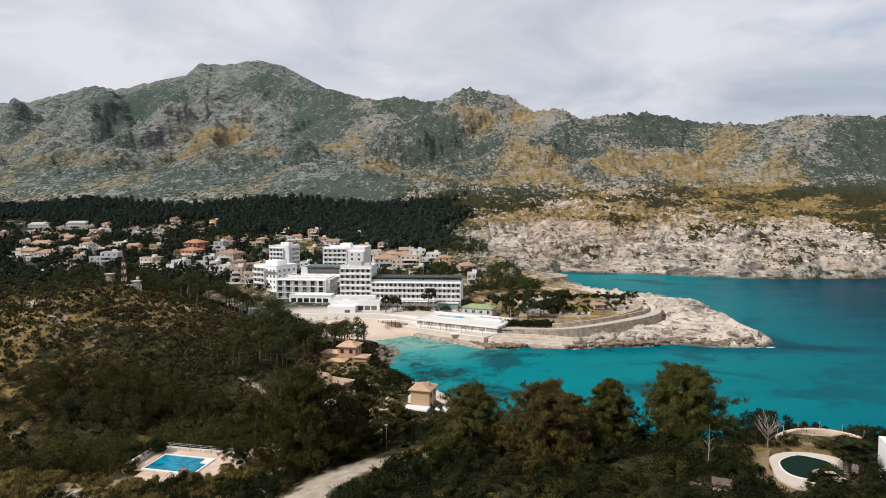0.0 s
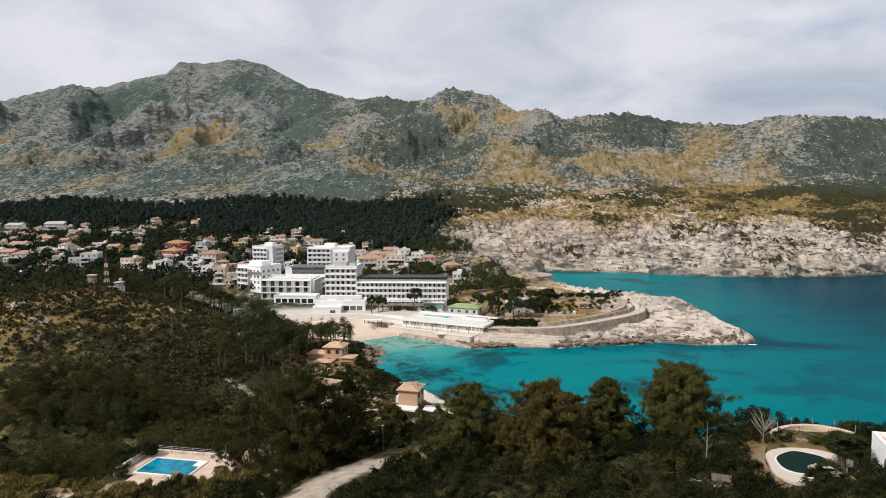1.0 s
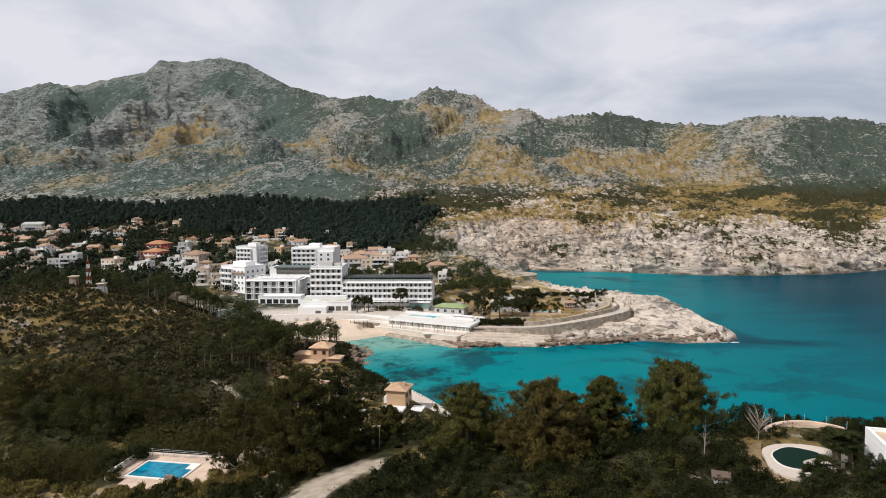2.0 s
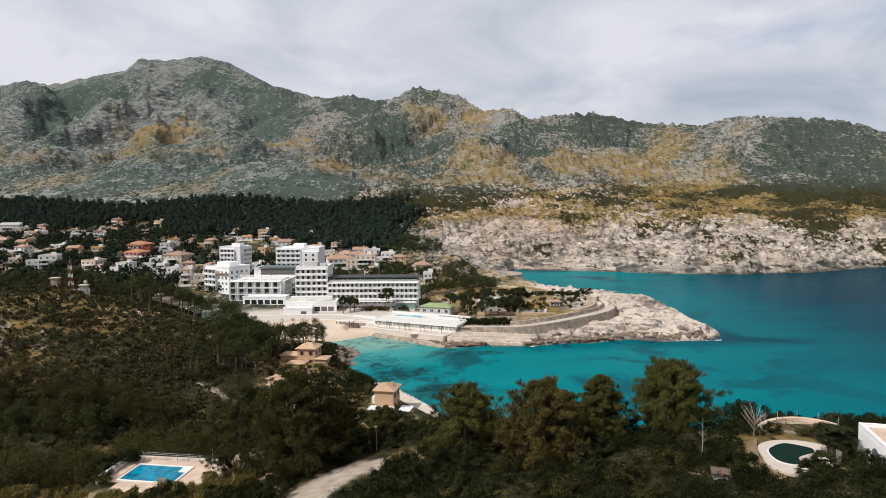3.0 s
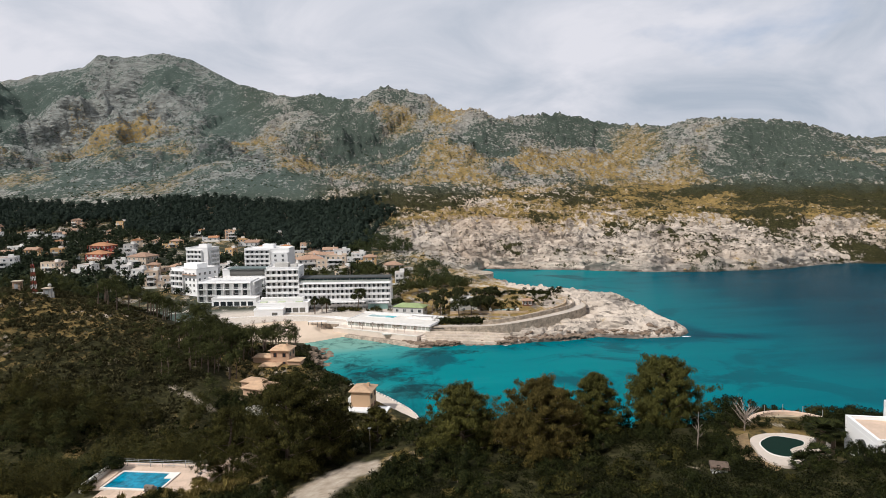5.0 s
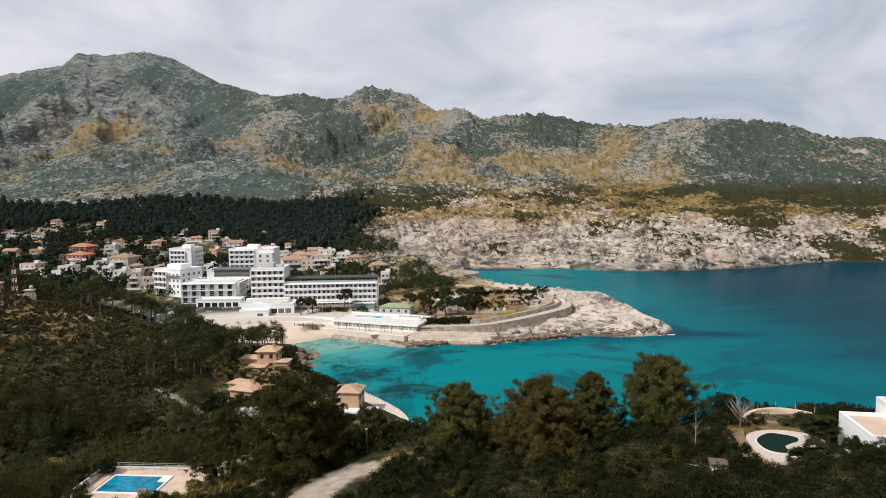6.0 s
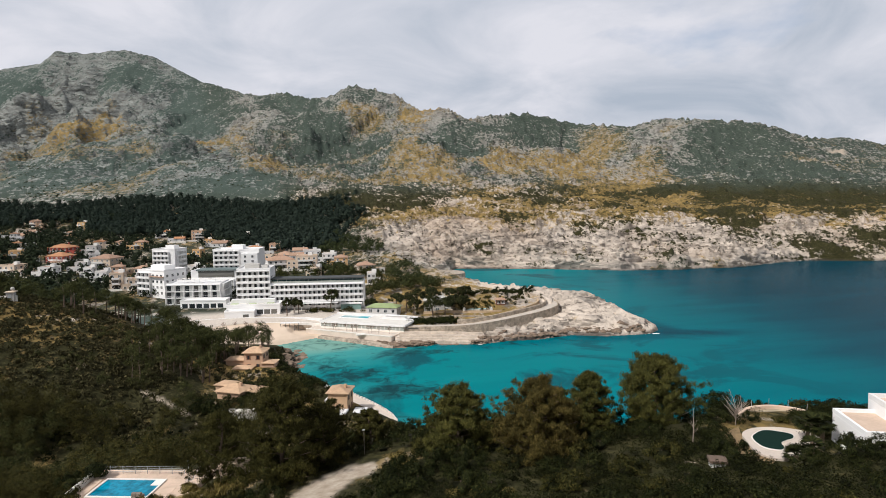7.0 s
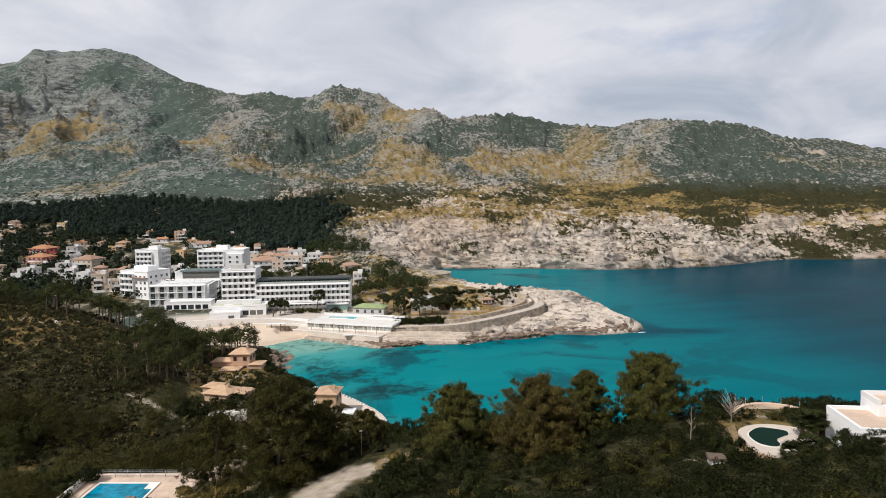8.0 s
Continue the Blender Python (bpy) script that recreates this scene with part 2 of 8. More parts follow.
    l.new(math_node(n, l, "MULTIPLY", soft, 1.0), bp.inputs["Strength"])
    relief = math_node(n, l, "ADD", math_node(n, l, "ADD", rise1, rise2), math_node(n, l, "ADD", math_node(n, l, "MULTIPLY", rise3, 0.4), rise0))
    relief = math_node(n, l, "ADD", relief, math_node(n, l, "ADD", math_node(n, l, "MULTIPLY", rmix, 2.5), math_node(n, l, "MULTIPLY", cracks, 0.8)))
    l.new(relief, bp.inputs["Height"])
    bp2 = n.new("ShaderNodeBump"); bp2.inputs["Strength"].default_value = 0.25; bp2.inputs["Distance"].default_value = 0.5
    l.new(speck.outputs["Fac"], bp2.inputs["Height"]); l.new(bp.outputs[0], bp2.inputs["Normal"])
    l.new(bp2.outputs[0], b.inputs["Normal"])
    b.inputs["Specular IOR Level"].default_value = 0.1
    return m


def water_material():
    m, n, l, b = mat("sea_water", 0.22)
    pos = n.new("ShaderNodeNewGeometry").outputs["Position"]
    dep = n.new("ShaderNodeAttribute"); dep.attribute_name = "depth"   # 0 over the sand, 1 in deep water
    bed = tex(n, l, "ShaderNodeTexNoise", pos, Scale=0.026, Detail=6.0, Roughness=0.58, Distortion=0.9)
    streak = n.new("ShaderNodeMapping"); l.new(pos, streak.inputs[0]); streak.inputs["Scale"].default_value = (0.010, 0.045, 1)
    wind = tex(n, l, "ShaderNodeTexNoise", streak.outputs[0], Scale=1.0, Detail=5.0, Roughness=0.6)
    s = math_node(n, l, "ADD", dep.outputs["Fac"], math_node(n, l, "MULTIPLY", math_node(n, l, "SUBTRACT", wind.outputs["Fac"], 0.5), 0.35))
    col = ramp(n, [(0.0, (0.17, 0.33, 0.28)), (0.14, (0.055, 0.27, 0.26)), (0.32, (0.004, 0.180, 0.200)), (0.62, (0.002, 0.110, 0.140)), (0.82, (0.003, 0.056, 0.082)), (1.0, (0.003, 0.036, 0.056))])
    l.new(s, col.inputs[0])
    meadow = ramp(n, [(0.52, (0, 0, 0)), (0.60, (1, 1, 1))])
    l.new(bed.outputs["Fac"], meadow.inputs[0])
    fade = ramp(n, [(0.03, (0.35, 0.35, 0.35)), (0.25, (0.8, 0.8, 0.8)), (0.5, (0.55, 0.55, 0.55)), (0.75, (0, 0, 0))]); l.new(dep.outputs["Fac"], fade.inputs[0])
    c = mixc(n, l, math_node(n, l, "MULTIPLY", meadow.outputs[0], fade.outputs[0]), col.outputs[0], (0.006, 0.042, 0.058))
    weed = n.new("ShaderNodeAttribute"); weed.attribute_name = "weed"     # banks of seaweed and reef
    torn = tex(n, l, "ShaderNodeTexNoise", pos, Scale=0.16, Detail=7.0, Roughness=0.68, Distortion=0.6)
    wm = ramp(n, [(0.36, (0, 0, 0)), (0.86, (1, 1, 1))])
    l.new(math_node(n, l, "ADD", weed.outputs["Fac"], math_node(n, l, "MULTIPLY", math_node(n, l, "SUBTRACT", torn.outputs["Fac"], 0.5), 2.2)), wm.inputs[0])
    c = mixc(n, l, math_node(n, l, "MULTIPLY", wm.outputs[0], 0.90), c, (0.007, 0.036, 0.042))
    l.new(c, b.inputs["Base Color"])
    wav = tex(n, l, "ShaderNodeTexNoise", pos, Scale=0.8, Detail=6.0, Roughness=0.6)
    bp = n.new("ShaderNodeBump"); bp.inputs["Strength"].default_value = 0.2; bp.inputs["Distance"].default_value = 0.4
    l.new(wav.outputs["Fac"], bp.inputs["Height"]); l.new(bp.outputs[0], b.inputs["Normal"])
    b.inputs["IOR"].default_value = 1.06
    b.inputs["Specular IOR Level"].default_value = 0.14
    return m


def leaf_material(name, dark, mid_c, light, rough=0.75):
    m, n, l, b = mat(name, rough)
    pos = n.new("ShaderNodeNewGeometry")
    rnd = pos.outputs["Random Per Island"]
    big = tex(n, l, "ShaderNodeTexNoise", pos.outputs["Position"], Scale=0.45, Detail=4.0)
    s = math_node(n, l, "ADD", math_node(n, l, "MULTIPLY", rnd, 0.5), math_node(n, l, "MULTIPLY", big.outputs["Fac"], 0.5))
    r = ramp(n, [(0.2, dark), (0.5, mid_c), (0.8, light)])
    l.new(s, r.inputs[0])
    l.new(r.outputs[0], b.inputs["Base Color"])
    b.inputs["Specular IOR Level"].default_value = 0.05
    return m


M_TERRAIN = terrain_material()
M_WATER = water_material()
M_PINE = leaf_material("pine_needles", (0.020, 0.024, 0.009), (0.042, 0.047, 0.016), (0.085, 0.084, 0.026))
M_GOLD = leaf_material("gold_pine_needles", (0.024, 0.026, 0.008), (0.054, 0.054, 0.014), (0.120, 0.106, 0.026))
M_RUSSET = leaf_material("russet_pine_needles", (0.028, 0.024, 0.008), (0.062, 0.051, 0.014), (0.140, 0.100, 0.028))
M_SCRUB = leaf_material("scrub_leaves", (0.005, 0.007, 0.0026), (0.015, 0.019, 0.0058), (0.048, 0.050, 0.014))
M_OLIVE = leaf_material("olive_scrub", (0.010, 0.011, 0.0035), (0.032, 0.032, 0.009), (0.100, 0.086, 0.022))
M_GREYLEAF = leaf_material("grey_green_leaves", (0.008, 0.009, 0.004), (0.026, 0.026, 0.012), (0.070, 0.066, 0.032))
M_DRYLEAF = leaf_material("dry_grass_blades", (0.060, 0.050, 0.016), (0.150, 0.118, 0.036), (0.290, 0.220, 0.074))
# dark fill colour that paints the shade inside the bushes
M_HEART = leaf_material("bush_inner_shade", (0.006, 0.007, 0.003), (0.014, 0.015, 0.006), (0.028, 0.026, 0.010))
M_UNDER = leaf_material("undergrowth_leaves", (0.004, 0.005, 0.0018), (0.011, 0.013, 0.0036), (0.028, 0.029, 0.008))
M_VALLEY = leaf_material("valley_pine_needles", (0.018, 0.018, 0.006), (0.036, 0.034, 0.009), (0.082, 0.069, 0.018))
M_HILLTUFT = leaf_material("hillside_tufts", (0.022, 0.021, 0.009), (0.048, 0.044, 0.019), (0.105, 0.090, 0.040))
M_TOWNPINE = leaf_material("town_pine_needles", (0.010, 0.015, 0.009), (0.019, 0.027, 0.014), (0.042, 0.052, 0.025))
M_TOWNTREE = leaf_material("garden_tree_leaves", (0.014, 0.022, 0.009), (0.036, 0.046, 0.018), (0.075, 0.080, 0.030))
M_STONEPINE = leaf_material("stone_pine_needles", (0.008, 0.011, 0.005), (0.024, 0.028, 0.011), (0.070, 0.070, 0.024))
M_BROWNLEAF = leaf_material("dry_brown_leaves", (0.05, 0.022, 0.012), (0.12, 0.055, 0.028), (0.20, 0.10, 0.05))
M_BARK = plain("pine_bark", (0.13, 0.09, 0.065), 0.95, 2.0, 0.3, 0.4)
M_TWIG = plain("grey_twigs", (0.30, 0.24, 0.20), 0.95, 2.0, 0.2, 0.1)
M_WHITE = plain("white_render", (0.80, 0.785, 0.77), 0.75, 0.6, 0.05, 0.08)
# white render dulled in colour for the cloud shade over the houses
M_TOWNWHITE = plain("cloud_dimmed_white_render", (0.66, 0.64, 0.615), 0.8, 0.6, 0.1, 0.1)
M_CREAM = plain("cream_render", (0.60, 0.48, 0.365), 0.8, 0.6, 0.08, 0.1)
M_OCHRE = plain("ochre_render", (0.56, 0.36, 0.17), 0.8, 0.6, 0.08, 0.1)
M_PINK = plain("pinkish_render", (0.50, 0.33, 0.22), 0.8, 0.6, 0.08, 0.1)
M_TAN = plain("tan_render", (0.52, 0.34, 0.20), 0.8, 0.6, 0.08, 0.1)
M_RED = plain("red_render", (0.28, 0.045, 0.03), 0.8, 0.6, 0.08, 0.1)
M_WOODS = leaf_material("far_pine_needles", (0.015, 0.023, 0.018), (0.022, 0.032, 0.024), (0.034, 0.046, 0.031))
M_TERRACOTTA = plain("terracotta_floor", (0.46, 0.30, 0.22), 0.85, 2.0, 0.15, 0.2, fine=5.0)
M_TILE = plain("roof_tile", (0.36, 0.225, 0.15), 0.85, 2.0, 0.2, 0.4, fine=5.0)
M_REDTILE = plain("orange_roof_tile", (0.40, 0.19, 0.09), 0.85, 2.0, 0.22, 0.4, fine=5.0)
M_VTILE = plain("pale_roof_tile", (0.52, 0.345, 0.215), 0.85, 2.0, 0.2, 0.4, fine=5.0)
M_GREY = plain("concrete", (0.42, 0.40, 0.37), 0.9, 0.8, 0.15, 0.2)
M_STONE = plain("stone_wall", (0.24, 0.20, 0.16), 0.95, 1.5, 0.3, 0.6, fine=4.0)
M_SEAWALL = plain("beige_sea_wall", (0.38, 0.315, 0.245), 0.95, 1.6, 0.50, 0.6, fine=1.6)
M_SANDWALL = plain("ochre_garden_wall", (0.50, 0.37, 0.24), 0.95, 1.2, 0.25, 0.5, fine=3.0)
M_APRON = plain("worn_concrete_apron", (0.52, 0.43, 0.345), 0.95, 0.9, 0.30, 0.4, fine=1.2)
M_PAVE = plain("paving", (0.60, 0.51, 0.43), 0.9, 0.7, 0.12, 0.1)

# ---- terrain: one height function for the whole place ----
def lattice(ix, iy, seed):
    h = (ix * 374761393 + iy * 668265263 + seed * 974711) & 0x7FFFFFFF
    h = ((h ^ (h >> 13)) * 1274126177) & 0x7FFFFFFF
    return (h ^ (h >> 16)) & 0xFFFF


def perlin(x, y, seed=0):
    x0, y0 = np.floor(x).astype(np.int64), np.floor(y).astype(np.int64)
    fx, fy = x - x0, y - y0
    u, v = fx * fx * fx * (fx * (fx * 6 - 15) + 10), fy * fy * fy * (fy * (fy * 6 - 15) + 10)

    def g(i, j):
        a = lattice(x0 + i, y0 + j, seed) * (2 * np.pi / 65536)
        return np.cos(a) * (fx - i) + np.sin(a) * (fy - j)
    top = g(0, 0) * (1 - u) + g(1, 0) * u
    bot = g(0, 1) * (1 - u) + g(1, 1) * u
    return (top * (1 - v) + bot * v) * 1.5


def fbm(x, y, wave, octaves=5, gain=0.5, seed=0, ridged=False):
    out, amp, f = 0.0, 1.0, 1.0 / wave
    for k in range(octaves):
        p = perlin(x * f + 17.3 * k, y * f - 9.1 * k, seed + k)
        out = out + amp * ((1 - 2 * np.abs(p)) if ridged else p)
        amp, f = amp * gain, f * 2.03
    return out


def smooth(a, b, t):
    s = np.clip((t - a) / (b - a), 0, 1)
    return s * s * (3 - 2 * s)


def seg_dist(X, Y, pts, closed=False):
    """Distance to a polyline of (x, y, ...) and the other columns interpolated at the nearest place."""
    pts = np.array(pts, float)
    n = len(pts)
    best = np.full(X.shape, 1e9)
    val = np.zeros(X.shape)
    for i in range(n if closed else n - 1):
        a, b = pts[i], pts[(i + 1) % n]
        dx, dy = b[0] - a[0], b[1] - a[1]
        s = np.clip(((X - a[0]) * dx + (Y - a[1]) * dy) / (dx * dx + dy * dy + 1e-9), 0, 1)
        d = np.hypot(X - a[0] - s * dx, Y - a[1] - s * dy)
        near = d < best
        best = np.where(near, d, best)
        if pts.shape[1] > 2:
            val = np.where(near, a[2] + s * (b[2] - a[2]), val)
    return best, val


def inside(X, Y, pts):
    n, hit = len(pts), np.zeros(X.shape, bool)
    for i in range(n):
        (xa, ya), (xb, yb) = pts[i][:2], pts[(i + 1) % n][:2]
        if ya == yb:
            continue
        hit ^= ((ya > Y) != (yb > Y)) & (X < (xb - xa) * (Y - ya) / (yb - ya) + xa)
    return hit


def chance(ix, iy, seed):
    """A repeatable random number between 0 and 1 for each cell of a lattice."""
    v = np.sin(ix * 127.1 + iy * 311.7 + seed * 74.7) * 43758.5453
    return v - np.floor(v)


def slabs(X, Y, size, seed, stretch=2.0, turn=0.35):
    """Broken slabs of rock in plan: a level for each slab, its tilt, and the nearness of its edge (0 at the joint)."""
    c, q = np.cos(turn), np.sin(turn)
    U, V = (X * c + Y * q) / (size * stretch), (Y * c - X * q) / size
    iu, iv = np.floor(U), np.floor(V)
    best, second = np.full(X.shape, 9.0), np.full(X.shape, 9.0)
    level, tilt = np.zeros(X.shape), np.zeros(X.shape)
    for du in (-1, 0, 1):
        for dv in (-1, 0, 1):
            cu, cv = iu + du, iv + dv
            pu, pv = cu + 0.1 + 0.8 * chance(cu, cv, seed), cv + 0.1 + 0.8 * chance(cu, cv, seed + 1)
            d = np.hypot(U - pu, V - pv)
            near = d < best
            second = np.where(near, best, np.minimum(second, d))
            best = np.where(near, d, best)
            level = np.where(near, chance(cu, cv, seed + 2) - 0.5, level)
            tilt = np.where(near, (chance(cu, cv, seed + 3) - 0.5) * (U - pu) + (chance(cu, cv, seed + 4) - 0.35) * (V - pv), tilt)
    return level, tilt, second - best


# the shore, from the near right round the bay and the headland to the far cliffs
SHORE_BAY = [(3000, -700), (600, 10), (220, 84), (110, 108), (60, 118), (28, 136), (13, 160), (6, 172), (0, 185), (-6, 197), (-13, 209), (-15, 222),
             (-13, 233), (-18, 246), (-30, 252), (-17, 259), (-7, 265), (4, 262), (14, 254), (22, 241)]
SHORE_HEAD = [(34, 240), (45, 243), (56, 237), (70, 240), (81, 239), (98, 243), (112, 237), (131, 237), (138, 243), (137, 252), (133, 268), (126, 284),
              (113, 300), (104, 322), (97, 350), (92, 380), (93, 402), (90, 430), (92, 460), (104, 481)]
SHORE_FAR = [(131, 474), (166, 459), (193, 447), (217, 434), (241, 429), (262, 424), (280, 428), (305, 424), (332, 431), (370, 444), (398, 448), (430, 432), (458, 427),
             (560, 405), (760, 430), (1100, 640), (1700, 1100), (3200, 2600)]
SEA = SHORE_BAY + SHORE_HEAD + SHORE_FAR + [(4800, 2600), (4800, -700)]

RIDGE_MASSIF = [(-2900, 1500, 150), (-2300, 1900, 240), (-1364, 2100, 367), (-1257, 2100, 374), (-1040, 2050, 414), (-947, 2000, 392), (-843, 2000, 414), (-712, 1950, 426), (-674, 1950, 460), (-594, 1950, 456), (-501, 1950, 470), (-414, 1900, 443), (-277, 1800, 361), (-165, 1700, 317), (-100, 1600, 296)]
RIDGE_MIDDLE = [(-110, 1650, 307), (-59, 1600, 307), (3, 1500, 278), (57, 1480, 283), (92, 1450, 301), (141, 1430, 291), (188, 1400, 274), (224, 1350, 236), (260, 1320, 235), (283, 1300, 234), (298, 1300, 222), (315, 1320, 214)]
RIDGE_SADDLE = [(322, 1350, 218), (419, 1400, 235), (498, 1400, 238), (583, 1380, 218), (638, 1300, 201), (681, 1250, 194)]
RIDGE_RIGHT = [(638, 1250, 189), (654, 1200, 188), (645, 1130, 193), (692, 1100, 195), (767, 1080, 190), (811, 1050, 184), (844, 1050, 175), (898, 1060, 155)]
RIDGE_END = [(889, 1100, 182), (1104, 1300, 177), (1226, 1350, 182), (1294, 1350, 187), (1381, 1350, 178), (1503, 1350, 167), (1903, 1300, 120), (2603, 1450, 60)]
SPURS_MASSIF = [
    ([(-633, 1930, 454), (-591, 1750, 346), (-519, 1560, 258), (-441, 1420, 202)], 230),
    ([(-450, 1930, 450), (-437, 1720, 329), (-364, 1530, 230), (-257, 1350, 173), (-189, 1220, 144)], 230),
    ([(-278, 1860, 366), (-198, 1680, 276), (-140, 1480, 194), (-113, 1300, 144)], 200),
    ([(-812, 1980, 406), (-732, 1650, 262), (-657, 1400, 174), (-621, 1200, 119)], 300),
    ([(-526, 1150, 107), (-419, 1150, 121), (-310, 1150, 133), (-186, 1080, 121), (-97, 1000, 108), (-44, 930, 94), (-25, 890, 81)], 190)]
SPURS_EAST = [
    ([(90, 1450, 300), (38, 1280, 204), (3, 1150, 140), (-21, 1060, 103)], 230),
    ([(146, 1430, 288), (165, 1290, 206), (184, 1160, 145), (201, 1060, 108)], 190),
    ([(264, 1340, 237), (267, 1240, 173), (272, 1150, 124)], 110),
    ([(504, 1400, 237), (423, 1260, 164), (349, 1120, 122), (306, 1030, 98)], 190),
    ([(640, 1150, 186), (511, 1060, 140), (409, 980, 107), (322, 910, 83)], 200),
    ([(702, 1090, 192), (601, 980, 130), (516, 900, 92)], 210),
    ([(820, 1050, 180), (726, 940, 120), (646, 860, 80)], 200)]
HILL_LEFT = [(-420, 190, 26), (-200, 200, 29), (-150, 203, 32), (-101, 205, 34.0), (-72, 203, 25), (-50, 203, 15), (-34, 206, 7)]


TRACK = [(-50, 167), (-46.2, 163.5), (-43.5, 160.5), (-40.5, 158.2), (-37, 156.2)]
DRIVE = [(-10.5, 30), (-10.0, 36), (-9.2, 40), (-8.4, 44.0), (-7.4, 46.8), (-5.8, 48.4), (-4.4, 49.0)]
QUAY_LINE = [(-9, 272.5), (-2, 267.5), (8, 260.0), (17, 252.6), (25, 248.5), (36, 247), (50, 244)]
# level plots: x, y, half sizes, height
PADS = [(-27.4, 166.5, 8.0, 6.5, 8.4), (-24.6, 63.2, 6.0, 4.2, 32.28), (23.4, 36.8, 4.8, 4.4, 42.75), (-5, 308, 48, 17, 4.9)]


def coast(X, Y):
    d, _ = seg_dist(X, Y, SEA[:-2])
    return np.where(inside(X, Y, SEA), -d, d)


def height(X, Y, d=None, detail=True):
    d = coast(X, Y) if d is None else d
    # town plain rising inland
    plain_z = 2.2 + 0.045 * np.maximum(0, Y - 275) + 0.075 * np.maximum(0, Y - 720) - 0.012 * np.maximum(0, -X - 150)
    plain_z = np.minimum(plain_z, 55)
    # far limestone coast
    far = smooth(408, 440, Y + 0.25 * np.maximum(0, X - 380)) * smooth(25, 95, X + 0.25 * (Y - 420))
    cliff = np.minimum(d * 2.4, 6.5 + 3.5 * fbm(X, Y, 70, 3, 0.5, 29) + 0.27 * d)
    cliff = np.where(cliff > 34, 34 + (cliff - 34) * 0.22, cliff)
    cliff = np.where(cliff > 46, 46 + (cliff - 46) * 0.75, cliff)
    cliff = np.minimum(cliff, 55)
    land = plain_z * (1 - far) + cliff * far
    # headland
    head = smooth(18, 60, X) * (1 - smooth(330, 420, Y)) * smooth(225, 236, Y)
    head_z = np.clip(1.3 + 0.185 * (Y - 238), 1.3, 9.0) + smooth(92, 112, X) * np.clip(0.085 * (Y - 262), 0, 4.5)
    head_z = head_z * (1 - 0.75 * smooth(305, 350, Y)) + 6.5 * 0.75 * smooth(305, 350, Y)
    road_y = np.interp(X, [22, 34, 46, 58, 68, 80, 90, 97, 101, 104], [259, 256, 252.6, 250.8, 252.6, 257, 261.5, 266, 272, 282])
    seaward = smooth(0.5, -2.5, Y - (road_y - 2.2)) * smooth(112, 103, X)
    head_z = head_z * (1 - seaward) + (1.0 + 0.10 * np.maximum(0, Y - 238)) * seaward
    land = land * (1 - head) + head_z * head
    land = np.minimum(land, np.where(far > 0.5, 999, 0.35 + (0.42 + 1.9 * head) * np.maximum(d, 0)))
    # the hill with the mast
    hd, hz = seg_dist(X, Y, HILL_LEFT)
    front = np.where(Y < 204, 88.0, 62.0)
    hill = hz * np.exp(-(hd / front) ** 2) - 1.5
    land = np.maximum(land, np.minimum(hill, 0.7 * np.maximum(d, 0) + 0.5))
    # the near slope with the villas' gardens
    east = smooth(0, 22, X)
    near = 40 + np.where(X > 0, 0.11, 0.16) * np.minimum(X, 26) - 0.12 * np.maximum(0, X - 26) - 0.17 * (Y - 42)
    near = near - (0.24 + 0.3 * east) * 3 * np.log1p(np.exp(np.clip((Y - 60 + 13 * east) / 3, -30, 30)))
    near = np.minimum(near, 47) + 3.0 * np.exp(-((X + 41) / 9) ** 2 - ((Y - 57) / 7) ** 2)
    near = np.minimum(near, 1.2 * np.maximum(d, 0) + 0.4)
    near = near * smooth(260, 200, Y)
    land = np.maximum(land, near) + 1.5 * np.exp(-((land - near) / 6) ** 2) * smooth(3, 20, d)
    # mountains
    wx = X + 55 * fbm(X, Y, 330, 4, 0.5, 11)
    wy = Y + 55 * fbm(X, Y, 330, 4, 0.5, 23)
    top, dmin = np.zeros(X.shape), np.full(X.shape, 1e9)
    for pts, width, power in ((RIDGE_MASSIF, 1050, 1.9), (RIDGE_MIDDLE, 620, 1.8), (RIDGE_SADDLE, 520, 1.8), (RIDGE_RIGHT, 430, 1.6), (RIDGE_END, 500, 1.5)) + tuple((p, w, 1.35) for p, w in SPURS_MASSIF + SPURS_EAST):
        # close to the crest the warp fades, so that the skyline keeps its line
        d0, _ = seg_dist(X, Y, pts)
        k = smooth(0, 220, d0) if width > 400 else smooth(0, 60, d0) * 0.4 + 0.6
        dmin = np.minimum(dmin, d0) if width > 400 else dmin
        rd, rz = seg_dist(X + (wx - X) * k, Y + (wy - Y) * k, pts)
        top = np.maximum(top, (rz - (55 if width > 400 else 62)) * np.clip(1 - rd / width, 0, 1) ** power)
    gully = 0.75 - fbm(X, Y, 260, 4, 0.45, 31, True)
    crest = smooth(30, 260, dmin)
    top = top * (1 + 0.30 * gully * smooth(5, 60, top) * crest)
    top = top * smooth(640, 900, Y + 0.35 * np.clip(X, 0, 400))
    land = land + top * smooth(0, 200, d + 120 * (Y > 500))
    if detail:
        rough = 0.35 + 1.3 * far * smooth(4, 25, d) + 4.5 * smooth(10, 90, top) * (0.10 + 0.90 * crest)
        land = land + rough * fbm(X, Y, 60, 6, 0.55, 41) * smooth(1, 12, d) * 0.8
        ledge = fbm(X + 0.6 * Y, Y, 26, 4, 0.55, 53, True) - 0.6
        land = land + (2.6 * far + 2.6 * smooth(10, 90, top) * (0.1 + 0.9 * crest)) * ledge * smooth(2, 14, d)
        crag = fbm(X + 0.5 * Y, Y - 0.3 * X, 34, 3, 0.42, 59, True) - 0.55
